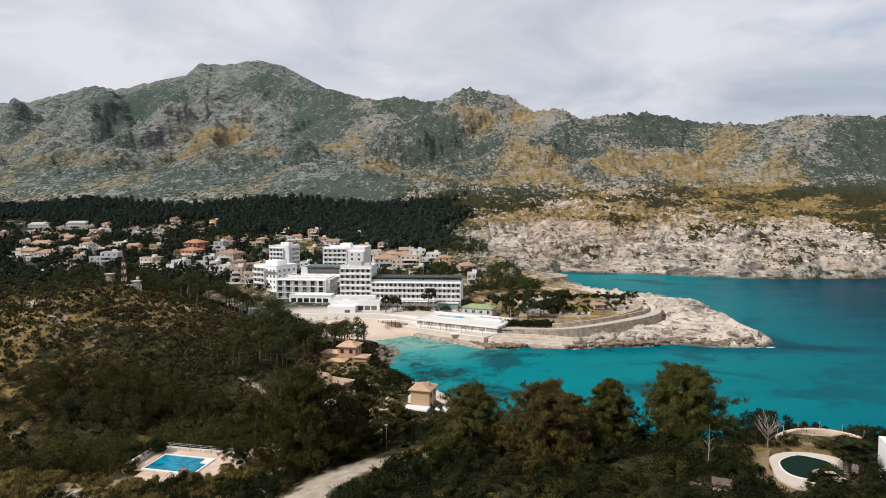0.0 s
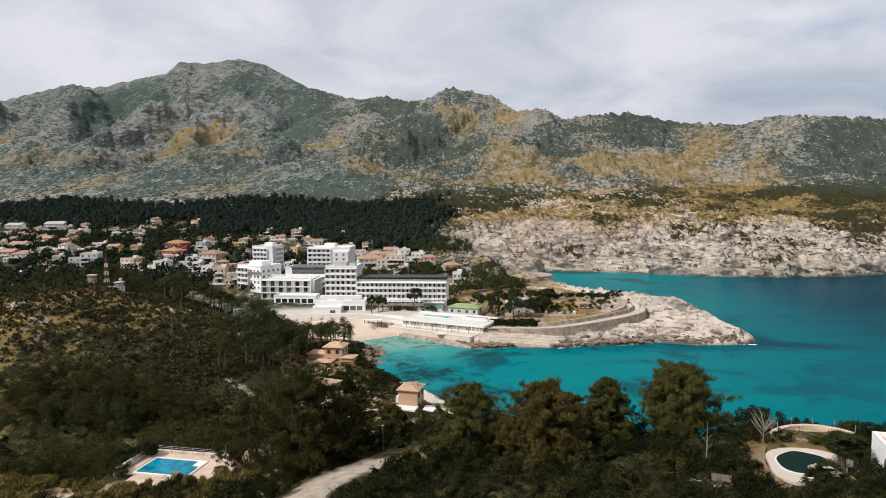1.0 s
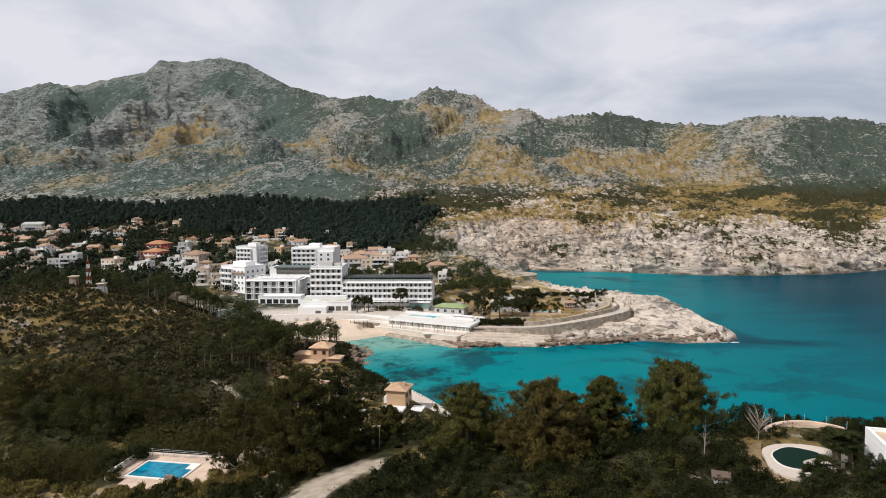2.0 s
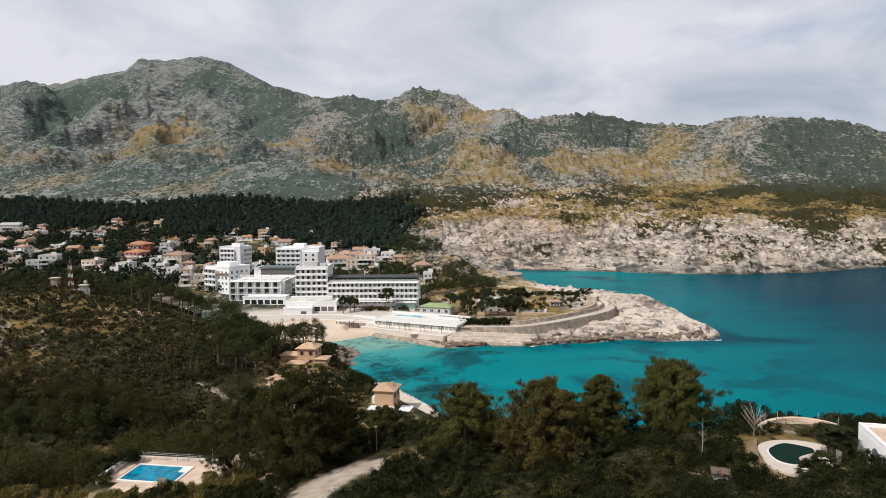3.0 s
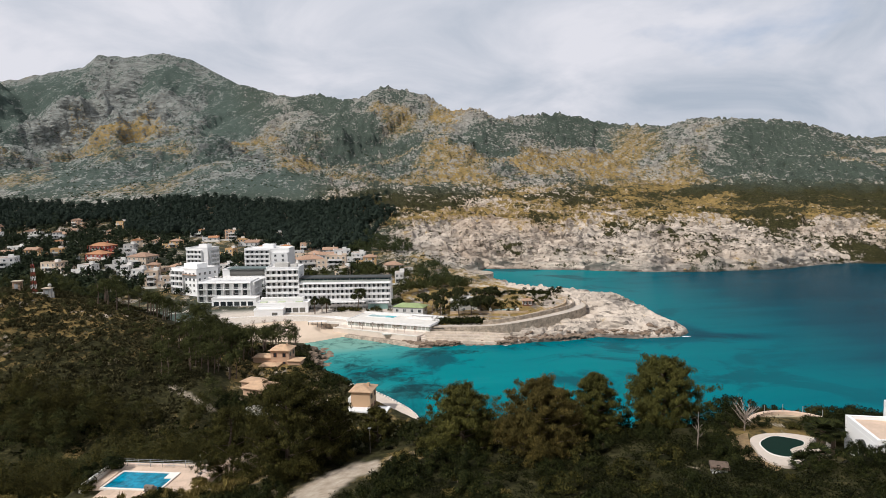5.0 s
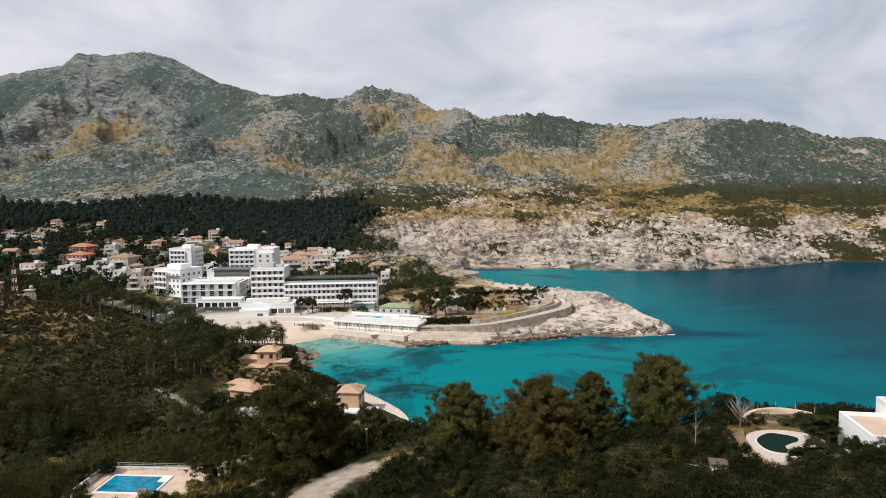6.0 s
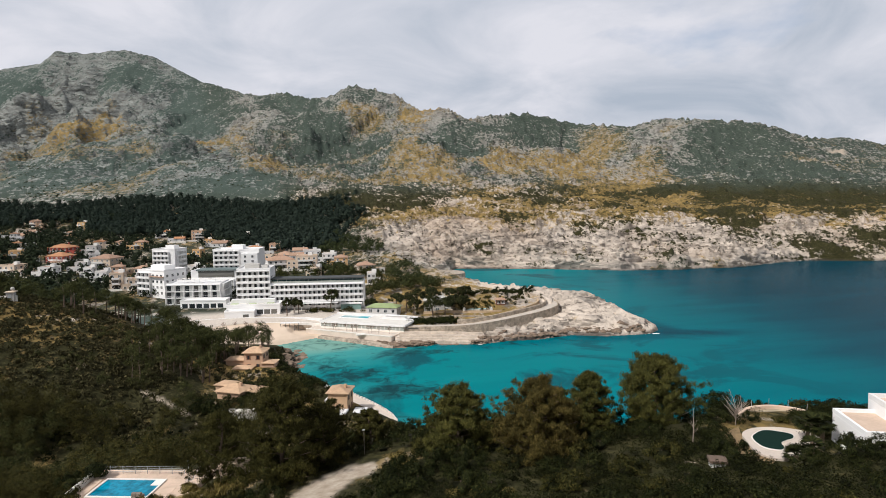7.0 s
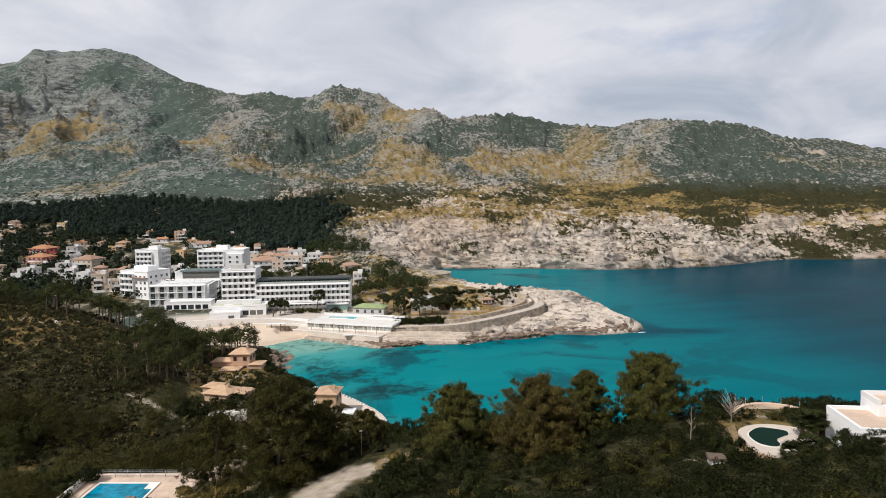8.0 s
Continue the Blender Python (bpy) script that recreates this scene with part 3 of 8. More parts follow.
        land = land + (3.0 * far * smooth(44, 28, land) + 0.8 * far + 0.9 * smooth(10, 90, top) * crest) * crag * smooth(1, 8, d)
        # bedding steps of the limestone
        tilt = land + 0.05 * X + 2.5 * fbm(X, Y, 40, 4, 0.55, 47)
        step = 4.8
        frac = tilt / step - np.floor(tilt / step)
        land = land + (1.25 * far * smooth(3, 10, d) + 0.5 * smooth(10, 90, top) * crest) * step * (smooth(0.25, 0.75, frac) - frac)
        # broken slabs: large on the mountains, smaller on the sea cliffs and the headland
        wob = 5 * fbm(X, Y, 30, 3, 0.5, 67)
        stony = smooth(10, 90, top) * (0.03 + 0.97 * smooth(40, 420, dmin))
        for size, seed, on, a_, b_, c_ in ((36, 3, stony, 8, 16, 4), (15, 13, stony, 3.5, 7, 2.2), (11, 23, far * smooth(1, 8, d) * (1 - stony), 3.4, 7.0, 2.0), (4.6, 33, far * smooth(1, 6, d) * (1 - stony), 1.3, 2.6, 0.9)):
            level, tilt, edge = slabs(X + wob, Y + wob, size, seed)
            land = land + on * (a_ * level + b_ * tilt - c_ * smooth(0.16, 0.0, edge))
        # broken rock of the headland shore
        rim = head * smooth(0.3, 4, d) * smooth(26, 9, d - 14 * smooth(100, 120, X))
        crag = fbm(X + 0.4 * Y, Y - 0.2 * X, 16, 4, 0.48, 61, True) - 0.55
        tilt = land + 1.2 * crag + 0.08 * X
        frac = tilt / 1.3 - np.floor(tilt / 1.3)
        land = land + rim * (1.0 * crag + 0.9 * (smooth(0.3, 0.7, frac) - frac))
        for size, seed, a_, b_, c_ in ((5.5, 43, 1.3, 2.2, 0.7), (2.4, 53, 0.5, 0.9, 0.3)):
            level, tilt, edge = slabs(X + 0.3 * wob, Y + 0.3 * wob, size, seed, 2.2, -0.12)
            land = land + rim * (a_ * level + b_ * tilt - c_ * smooth(0.16, 0.0, edge))
    qd, _ = seg_dist(X, Y, QUAY_LINE)
    low_q = smooth(9.5, 6.5, qd)
    land = land * (1 - low_q) + np.minimum(land, 1.1) * low_q
    for cx, cy, rx, ry, pz in PADS:
        w = smooth(1.35, 1.0, np.maximum(np.abs(X - cx) / rx, np.abs(Y - cy) / ry))
        land = land * (1 - w) + pz * w
    bed = -0.25 - 0.12 * np.minimum(-d, 60)
    return np.where(d > 0, np.maximum(land, 0.15), bed), top, far, head


CX, CY = -4.0, -4.0


def polar_grid(name, angles, radii, material):
    A, R = np.meshgrid(angles, radii)
    X, Y = CX + R * np.sin(A), CY + R * np.cos(A)
    return A, R, X, Y


def grid_mesh(name, X, Y, Z, material, attrs, keep=None):
    rows, cols = X.shape
    co = np.stack([X, Y, Z], -1).reshape(-1, 3)
    idx = np.arange(rows * cols).reshape(rows, cols)
    nxt = np.roll(idx, -1, 1)
    f = np.stack([idx[:-1], nxt[:-1], nxt[1:], idx[1:]], -1).reshape(-1, 4)[:, ::-1]
    if keep is not None:
        f = f[keep.reshape(-1)[f].any(1)]
        used = np.unique(f)
        remap = np.zeros(len(co), np.int64); remap[used] = np.arange(len(used))
        co, f = co[used], remap[f]
    else:
        used = None
    me = bpy.data.meshes.new(name)
    me.vertices.add(len(co)); me.vertices.foreach_set("co", co.ravel())
    me.loops.add(f.size); me.loops.foreach_set("vertex_index", f.ravel().astype(np.int32))
    me.polygons.add(len(f)); me.polygons.foreach_set("loop_start", np.arange(0, f.size, 4, dtype=np.int32))
    me.polygons.foreach_set("use_smooth", np.ones(len(f), bool))
    for key, v in attrs.items():
        v = v.reshape(rows * cols, -1)
        v = v if used is None else v[used]
        if v.shape[1] == 1:
            at = me.attributes.new(key, "FLOAT", "POINT"); at.data.foreach_set("value", v.ravel().astype(np.float32))
        else:
            at = me.attributes.new(key, "FLOAT_COLOR", "POINT")
            at.data.foreach_set("color", np.concatenate([v, np.ones((len(v), 1))], 1).ravel().astype(np.float32))
    me.update(); me.validate()
    me.materials.append(material)
    return new(name, me)


fine_a = np.radians(np.arange(-44, 49, 0.14))
wide_a = np.radians(np.arange(49, 316, 4.0))
ANG = np.concatenate([fine_a, wide_a])
rad = [0.01, 2, 4, 8, 12, 16, 19]
while rad[-1] < 3600:
    r = rad[-1]
    rad.append(r * (1.0036 if 228 < r < 318 else 1.0042 if 420 < r < 640 else 1.0062 if 640 < r < 2150 else 1.017 if r < 228 else 1.0125))
RAD = np.array(rad)
A_, R_, GX, GY = polar_grid("ground", ANG, RAD, M_TERRAIN)
GD = coast(GX, GY)
GZ, TOP, FAR, HEAD = height(GX, GY, GD)
# cover: rock, grass, scrub; sand, paving, bare earth
n1, n2 = fbm(GX, GY, 140, 4, 0.5, 71), fbm(GX, GY, 420, 3, 0.5, 83)
m_top = smooth(4, 30, TOP)
n3 = fbm(GX, GY, 60, 4, 0.55, 97)
right_side = smooth(-50, 350, GX)
low = smooth(150, 30, TOP)
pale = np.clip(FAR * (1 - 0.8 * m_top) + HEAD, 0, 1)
grass = m_top * (0.22 + 0.34 * n1 + 0.14 * low + 0.17 * right_side - 0.2 * smooth(120, 260, TOP) * (1 - 0.6 * right_side)) + FAR * (1 - m_top) * (smooth(45, 120, GD) * 0.80 - 0.08 + 0.35 * n3 + 0.34 * smooth(290, 400, GX))
# scrub added towards the right also darkens the coast for cloud shade
scrub = m_top * (0.43 + 0.10 * low * (1 - right_side) - 0.20 * n1 + 0.16 * n2 - 0.12 * right_side) + FAR * (1 - m_top) * (0.20 + 0.16 * smooth(60, 150, GD) + 0.42 * n3 + 0.26 * smooth(270, 400, GX)) + (1 - FAR) * (1 - m_top) * (0.62 + 0.2 * n1)
# cover of the mountains: dense garrigue, placed to paint in cloud shade too, dry meadows and bare outcrops; x, y, two
# radii, turn
SHADE_GARRIGUE = [(36, 1252, 152, 117, 59), (-30, 1487, 111, 48, 112), (276, 1149, 115, 55, 73), (464, 1283, 216, 82, 53), (-252, 1574, 207, 68, 105), (-777, 1825, 140, 77, 143), (-90, 883, 84, 41, 154),
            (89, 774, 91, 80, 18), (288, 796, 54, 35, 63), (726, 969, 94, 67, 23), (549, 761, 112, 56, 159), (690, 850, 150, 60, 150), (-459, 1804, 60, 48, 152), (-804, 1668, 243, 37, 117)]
MEADOW = [(-438, 1582, 110, 33, 103), (-465, 1442, 50, 25, 15), (104, 930, 106, 34, 1), (172, 1026, 67, 51, 58), (121, 1311, 57, 46, 132), (308, 993, 63, 34, 47), (465, 923, 96, 82, 93),
          (474, 722, 143, 42, 160), (-122, 1226, 99, 51, 121), (-64, 1240, 80, 40, 84), (548, 1225, 172, 68, 73)]
OUTCROP = [(-598, 1764, 217, 83, 112), (-404, 1680, 91, 56, 100), (-123, 997, 99, 73, 12), (-673, 1467, 219, 65, 117), (644, 1034, 83, 77, 49), (266, 1268, 46, 34, 84), (-19, 860, 39, 25, 90)]


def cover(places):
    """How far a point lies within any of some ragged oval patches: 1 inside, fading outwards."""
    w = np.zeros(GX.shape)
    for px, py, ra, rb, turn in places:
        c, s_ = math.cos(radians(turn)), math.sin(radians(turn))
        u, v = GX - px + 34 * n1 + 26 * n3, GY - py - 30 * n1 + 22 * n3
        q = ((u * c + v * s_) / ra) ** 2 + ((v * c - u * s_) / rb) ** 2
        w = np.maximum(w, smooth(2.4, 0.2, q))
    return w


thick, dry, bare = cover(SHADE_GARRIGUE), cover(MEADOW), cover(OUTCROP)
# thick also lays the clouds' shade on the slopes as darker scrub
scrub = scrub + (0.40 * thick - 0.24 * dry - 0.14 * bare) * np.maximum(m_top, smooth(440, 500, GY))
grass = grass + (0.34 * dry - 0.28 * thick - 0.20 * bare) * np.maximum(m_top, smooth(440, 500, GY))
scrub = scrub + 0.32 * smooth(420, 720, GX) * smooth(520, 640, GY)
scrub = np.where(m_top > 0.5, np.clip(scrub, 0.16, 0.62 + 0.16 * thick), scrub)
grass = grass + 0.20 * m_top * smooth(210, 90, TOP) * (1 - right_side) + 0.10 * m_top * n1
grass = np.where(m_top > 0.5, np.clip(grass, 0, 0.64), grass)
hill_near = (1 - FAR) * (1 - m_top) * smooth(262, 250, GY)
grass = np.where(hill_near > 0.5, 0.92 + 0.3 * n3, grass)
hill_open = smooth(-48, -60, GX) * smooth(138, 152, GY)
scrub = np.where(hill_near > 0.5, 0.58 + 0.35 * n3 + 0.30 * smooth(90, 60, GY) - 0.02 * hill_open, scrub)
pale = np.maximum(pale, 1.0 * hill_near)
pale = np.maximum(pale, 0.26 * m_top * right_side)
town = (1 - FAR) * (1 - m_top) * smooth(300, 320, GY)
pale, grass = np.maximum(pale, 0.7 * town), np.maximum(grass, 0.72 * town)
core = HEAD * smooth(10, 20, GD) * smooth(112, 98, GX) * (1 - 0.75 * smooth(80, 92, GX))
neck = smooth(20, 26, GX) * (1 - smooth(60, 90, GX)) * smooth(255, 262, GY) * (1 - smooth(380, 420, GY))
core = np.maximum(core, neck * smooth(4, 10, GD))
HD_ = np.maximum(HEAD, neck)
grass = grass * (1 - HD_) + HD_ * core * 0.72
scrub = scrub * (1 - HD_) + HD_ * (0.06 + core * (0.14 + 0.4 * n3))
garden = np.exp(-((GX - 24.5) / 5) ** 2 - ((GY - 38) / 5) ** 2)
scrub, grass = scrub - 0.35 * garden, grass + 0.4 * garden
rock = pale
sand_c = np.exp(-(((GX + 30) / 31) ** 2 + ((GY - 267) / 18) ** 2) ** 2)
sand = smooth(0.3, 0.6, sand_c)
paved = smooth(262, 268, GY) * (1 - smooth(300, 315, GY)) * smooth(-75, -60, GX) * (1 - smooth(22, 27, GX)) * (1 - sand)
earth = np.zeros(GX.shape)
drive_d, _ = seg_dist(GX, GY, DRIVE)
track_d, _ = seg_dist(GX, GY, TRACK)
earth = np.maximum(earth, 0.8 * smooth(1.0, 0.5, track_d))
scrub_cut = np.zeros(GX.shape)
for px, py, ra, rb in ((-18, 168, 7.0, 9.0), (-25.5, 57.8, 8.5, 2.2), (-40, 56.5, 6.0, 4.0), (-14.5, 54.5, 3.0, 1.6), (-1.0, 49.2, 2.6, 1.2)):      # dry soil of the gardens
    spot = smooth(1.5, 0.7, np.hypot((GX - px) / ra, (GY - py) / rb) + 0.4 * fbm(GX, GY, 3, 3, 0.5, 8))
    scrub_cut = np.maximum(scrub_cut, spot)
    earth = np.maximum(earth, 0.42 * smooth(1.25, 0.6, np.hypot((GX - px) / ra, (GY - py) / rb) + 0.4 * fbm(GX, GY, 3, 3, 0.5, 8)))
scrub = scrub * (1 - 0.9 * scrub_cut)
earth = np.maximum(earth, 0.9 * smooth(1.3, 0.6, np.hypot((GX - 918) / 20, (GY - 966) / 10) + 0.5 * n3))
earth = np.maximum(earth, smooth(2.25, 1.7, drive_d + 0.5 * fbm(GX, GY, 3, 3, 0.5, 5)))
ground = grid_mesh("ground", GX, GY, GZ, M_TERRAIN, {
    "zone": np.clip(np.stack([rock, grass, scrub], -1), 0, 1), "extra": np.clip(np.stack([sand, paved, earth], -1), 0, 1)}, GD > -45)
tagged(ground, "rocky limestone terrain with scrub, ochre grass, beach and slopes", "ground", kind="structure")

s_ang = np.concatenate([np.radians(np.arange(-50, 52, 0.5)), wide_a])
s_rad = 25 * 1.02 ** np.arange(0, 268)
A2, R2, SX, SY = polar_grid("water", s_ang, s_rad, M_WATER)
SD = -coast(SX, SY)
beach_d = np.hypot((SX + 6) / 1.2, SY - 258)
depth = 0.30 + 0.16 * smooth(0, 120, SX) + 0.55 * smooth(100, 290, SX + 0.2 * (300 - SY)) - 0.40 * np.exp(-(beach_d / 24) ** 2) - 0.06 * np.exp(-SD / 5.0) + 0.35 * np.exp(-((SX - 150) / 16) ** 2 - ((SY - 238 + 0.25 * (SX - 135)) / 5) ** 2) + 0.22 * smooth(14, 4, SD) * smooth(30, 45, SX) * (SY < 260) - 0.10 * smooth(60, 10, np.abs(SY - 440) + np.abs(SX - 150) * 0.4)
depth = np.clip(depth, 0, 1)
weed = np.zeros(SX.shape)
for wx_, wy_, rx_, ry_, k_ in ((-6, 257, 16, 4.5, 0.42), (-15, 243, 6, 14, 0.35), (8, 247, 14, 7, 0.35), (-2, 222, 15, 16, 0.42), (5, 206, 18, 12, 0.66), (34, 232, 24, 7, 0.48), (62, 233, 22, 4, 0.40), (18, 187, 20, 9, 0.68), (100, 236, 22, 4, 0.35), (150, 233, 16, 4, 0.40), (40, 150, 20, 12, 0.25)):
    weed = np.maximum(weed, (k_ + 0.20) * np.exp(-((SX - wx_) / rx_) ** 2 - ((SY - wy_) / ry_) ** 2))
weed = np.maximum(weed, 0.42 * smooth(7, 1, SD) * (SY < 275))
sea = grid_mesh("water", SX, SY, np.zeros(SX.shape), M_WATER, {"depth": depth, "weed": weed}, SD > -14)
tagged(sea, "calm turquoise sea with dark seagrass patches", "sea", kind="structure")


def ground_z(x, y):
    return float(height(np.array([[x]], float), np.array([[y]], float))[0][0, 0])

# ---- helpers for things ----
def link_bm(name, bm, material, smooth_faces=False):
    me = bpy.data.meshes.new(name)
    bm.to_mesh(me)
    bm.free()
    if smooth_faces:
        me.polygons.foreach_set("use_smooth", np.ones(len(me.polygons), bool))
    for m in material if isinstance(material, (list, tuple)) else [material]:
        me.materials.append(m)
    return new(name, me)


def part(name, bm, material, parent, label=""):
    """Links a bmesh as one mesh object under a thing or a part."""
    ob = link_bm(name, bm, material)
    ob.parent = parent
    return tagged(ob, label)


def same(name, me, parent, m=None):
    """One more piece on a shared mesh."""
    ob = new(name, me)
    ob.parent = parent
    if m is not None:
        ob.matrix_basis = m
    return ob


def thing(name, m, label, category, group=""):
    ob = new(name)
    ob.matrix_basis = m
    return tagged(ob, label, category, group)


def box(bm, x0, y0, z0, x1, y1, z1, bevel=0.0):
    vs = [bm.verts.new(c) for c in ((x0, y0, z0), (x1, y0, z0), (x1, y1, z0), (x0, y1, z0), (x0, y0, z1), (x1, y0, z1), (x1, y1, z1), (x0, y1, z1))]
    fs = [bm.faces.new([vs[i] for i in q]) for q in ((3, 2, 1, 0), (4, 5, 6, 7), (0, 1, 5, 4), (1, 2, 6, 5), (2, 3, 7, 6), (3, 0, 4, 7))]
    if bevel:
        es = list({e for f in fs for e in f.edges})
        bmesh.ops.bevel(bm, geom=es, offset=bevel, segments=1, affect="EDGES")
    return bm


def boxes(*dims, bevel=0.0):
    bm = bmesh.new()
    for d in dims:
        box(bm, *d, bevel=bevel)
    return bm


def tube(bm, pts, radii, seg=7):
    rings = []
    for i, p in enumerate(pts):
        p = Vector(p)
        way = (Vector(pts[min(i + 1, len(pts) - 1)]) - Vector(pts[max(i - 1, 0)])).normalized()
        side = way.orthogonal().normalized()
        up = way.cross(side)
        rings.append([bm.verts.new(p + (side * math.cos(a) + up * math.sin(a)) * radii[i]) for a in (2 * math.pi * k / seg for k in range(seg))])
    for a, b in zip(rings, rings[1:]):
        for k in range(seg):
            bm.faces.new((a[k], a[(k + 1) % seg], b[(k + 1) % seg], b[k]))
    bm.faces.new(rings[-1])
    return bm


def tri_mesh(name, co, material):
    """A mesh of loose triangles from an (n, 3, 3) array."""
    n = len(co)
    me = bpy.data.meshes.new(name)
    me.vertices.add(n * 3); me.vertices.foreach_set("co", np.ascontiguousarray(co, np.float32).ravel())
    me.loops.add(n * 3); me.loops.foreach_set("vertex_index", np.arange(n * 3, dtype=np.int32))
    me.polygons.add(n); me.polygons.foreach_set("loop_start", np.arange(0, n * 3, 3, dtype=np.int32))
    me.update()
    me.materials.append(material)
    return me


def leaf_tris(rng, centres, radii, per, size, slim=0.34, up=0.35, inner=0.55, wild=0.42):
    """Loose leaf sprays round clump centres, most of them facing out of the crown."""
    centres = np.asarray(centres, float)
    mid_p = centres.mean(0) - np.array([0, 0, 0.25 * np.ptp(centres[:, 2])])
    c = np.repeat(centres, per, 0)
    r = np.repeat(np.asarray(radii, float), per)[:, None]
    d = rng.normal(size=c.shape)
    d /= np.linalg.norm(d, axis=1)[:, None]
    d[:, 2] = d[:, 2] * 0.8 + 0.12
    p = c + d * r * rng.uniform(inner, 1.0, (len(c), 1))
    out = p - mid_p
    out /= np.linalg.norm(out, axis=1)[:, None] + 1e-9
    n = d * 0.9 + out * 0.9 + rng.normal(size=c.shape) * wild
    n /= np.linalg.norm(n, axis=1)[:, None]
    a = rng.normal(size=c.shape)
    a[:, 2] += up * 2.0
    a -= n * (np.sum(a * n, 1)[:, None] * 0.75)
    a /= np.linalg.norm(a, axis=1)[:, None]
    b = np.cross(n, a)
    b /= np.linalg.norm(b, axis=1)[:, None] + 1e-9
    s = size * rng.uniform(0.6, 1.4, (len(c), 1))
    return np.stack([p - b * s * slim, p + b * s * slim, p + a * s], 1)


def scatter(name, templates, xyz, scales, material, label, category, rng, squash=(0.85, 1.2)):
    """One joined mesh of many plants: kind stuff."""
    out = []
    pick = rng.integers(0, len(templates), len(xyz))
    turn = rng.uniform(0, 2 * np.pi, len(xyz))
    high = rng.uniform(*squash, len(xyz))
    for k, t in enumerate(templates):
        i = np.nonzero(pick == k)[0]
        if not len(i):
            continue
        ca, sa = np.cos(turn[i])[:, None, None], np.sin(turn[i])[:, None, None]
        x, y, z = t[None, :, :, 0], t[None, :, :, 1], t[None, :, :, 2]
        s = scales[i][:, None, None]
        q = np.stack([(x * ca - y * sa) * s + xyz[i, 0][:, None, None], (x * sa + y * ca) * s + xyz[i, 1][:, None, None],
                      z * s * high[i][:, None, None] + xyz[i, 2][:, None, None]], -1)
        out.append(q.reshape(-1, 3, 3))
    ob = new(name, tri_mesh(name, np.concatenate(out), material))
    return tagged(ob, label, category, kind="stuff")


def on_ground(x, y):
    d = coast(x[:, None], y[:, None])
    z, top, far, head = height(x[:, None], y[:, None], d)
    return np.stack([x, y, z[:, 0]], -1), d[:, 0], top[:, 0]


# ---- plant shapes ----
def pine_clumps(rng, h, w, n, low=0.12, shape=0.8):
    u = low + (0.97 - low) * rng.uniform(0, 1, n) ** 1.15
    prof = np.sin(np.pi * np.clip(u * 0.96 + 0.03, 0, 1) ** shape) ** 0.8
    if shape < 0.7:
        prof = np.where(u < 0.5, np.maximum(prof, 0.9), prof)
    r = w / 2 * prof * np.sqrt(rng.uniform(0.12, 1.0, n))
    a = rng.uniform(0, 2 * np.pi, n)
    lump = 1 + 0.18 * np.sin(a * 3 + u * 9)
    c = np.stack([r * lump * np.cos(a), r * lump * np.sin(a), u * h], -1)
    return np.vstack([c, [[0.05, 0, h * 0.97]]])


def umbrella_clumps(rng, h, w, n):
    a, r = rng.uniform(0, 2 * np.pi, n), w / 2 * np.sqrt(rng.uniform(0, 1, n))
    z = h * (0.93 - 0.28 * (r / (w / 2)) ** 2 - rng.uniform(0, 0.16, n))
    return np.stack([r * np.cos(a), r * np.sin(a), z], -1)


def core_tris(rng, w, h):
    """Filler shape inside a bush or far crown that closes the view through."""
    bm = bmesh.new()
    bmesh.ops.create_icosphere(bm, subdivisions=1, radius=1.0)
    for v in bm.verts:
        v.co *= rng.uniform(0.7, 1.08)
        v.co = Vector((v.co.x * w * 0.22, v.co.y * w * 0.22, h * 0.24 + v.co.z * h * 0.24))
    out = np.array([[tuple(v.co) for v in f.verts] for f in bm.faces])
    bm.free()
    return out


rngp = np.random.default_rng(5)
T_FAR = [leaf_tris(rngp, pine_clumps(rngp, 7.5, 6.5, 7, 0.35), np.full(8, 1.95), 13, 1.15, 0.55, 0.0, 0.85, 0.12) for k in range(5)]
T_FAR = [np.concatenate([t, core_tris(rngp, 12.5, 9.5) + np.array([0, 0, 2.2])]) for t in T_FAR]
T_TOWN = [leaf_tris(rngp, np.stack([rngp.normal(0, 1.3, 7), rngp.normal(0, 1.3, 7), rngp.uniform(1.6, 5.2, 7)], -1), np.full(7, 1.6), 12, 1.15, 0.5, 0.0, 0.7, 0.2) for k in range(6)]
T_ROUND = [leaf_tris(rngp, np.stack([rngp.normal(0, 1.5, 9), rngp.normal(0, 1.5, 9), rngp.uniform(2.2, 5.0, 9)], -1), np.full(9, 1.25), 60, 0.42, 0.40, 0.1) for k in range(5)]
T_MID = [leaf_tris(rngp, pine_clumps(rngp, 5.2, 4.6, 17, 0.22), np.full(18, 0.9), 60, 0.23, 0.28, 0.35, 0.55, 0.22) for k in range(5)]
T_VALLEY = [leaf_tris(rngp, pine_clumps(rngp, 6.4, 7.4, 34, 0.14), rngp.uniform(0.7, 1.15, 35), 84, 0.20, 0.24, 0.35, 0.55, 0.20) for k in range(5)]
T_UMB = [leaf_tris(rngp, umbrella_clumps(rngp, 8.5, 5.6, 16), np.full(16, 1.0), 84, 0.26, 0.32, 0.35, 0.55, 0.22) for k in range(4)]
T_TUFT = [leaf_tris(rngp, [(0, 0, 0.4), (0.4, 0.2, 0.35), (-0.3, 0.35, 0.3)], [0.5, 0.42, 0.4], 9, 0.44, 0.5) for k in range(5)]
T_SPRIG = [leaf_tris(rngp, [(0, 0, 0.3), (0.3, 0.15, 0.25)], [0.42, 0.36], 6, 0.42, 0.5) for k in range(5)]
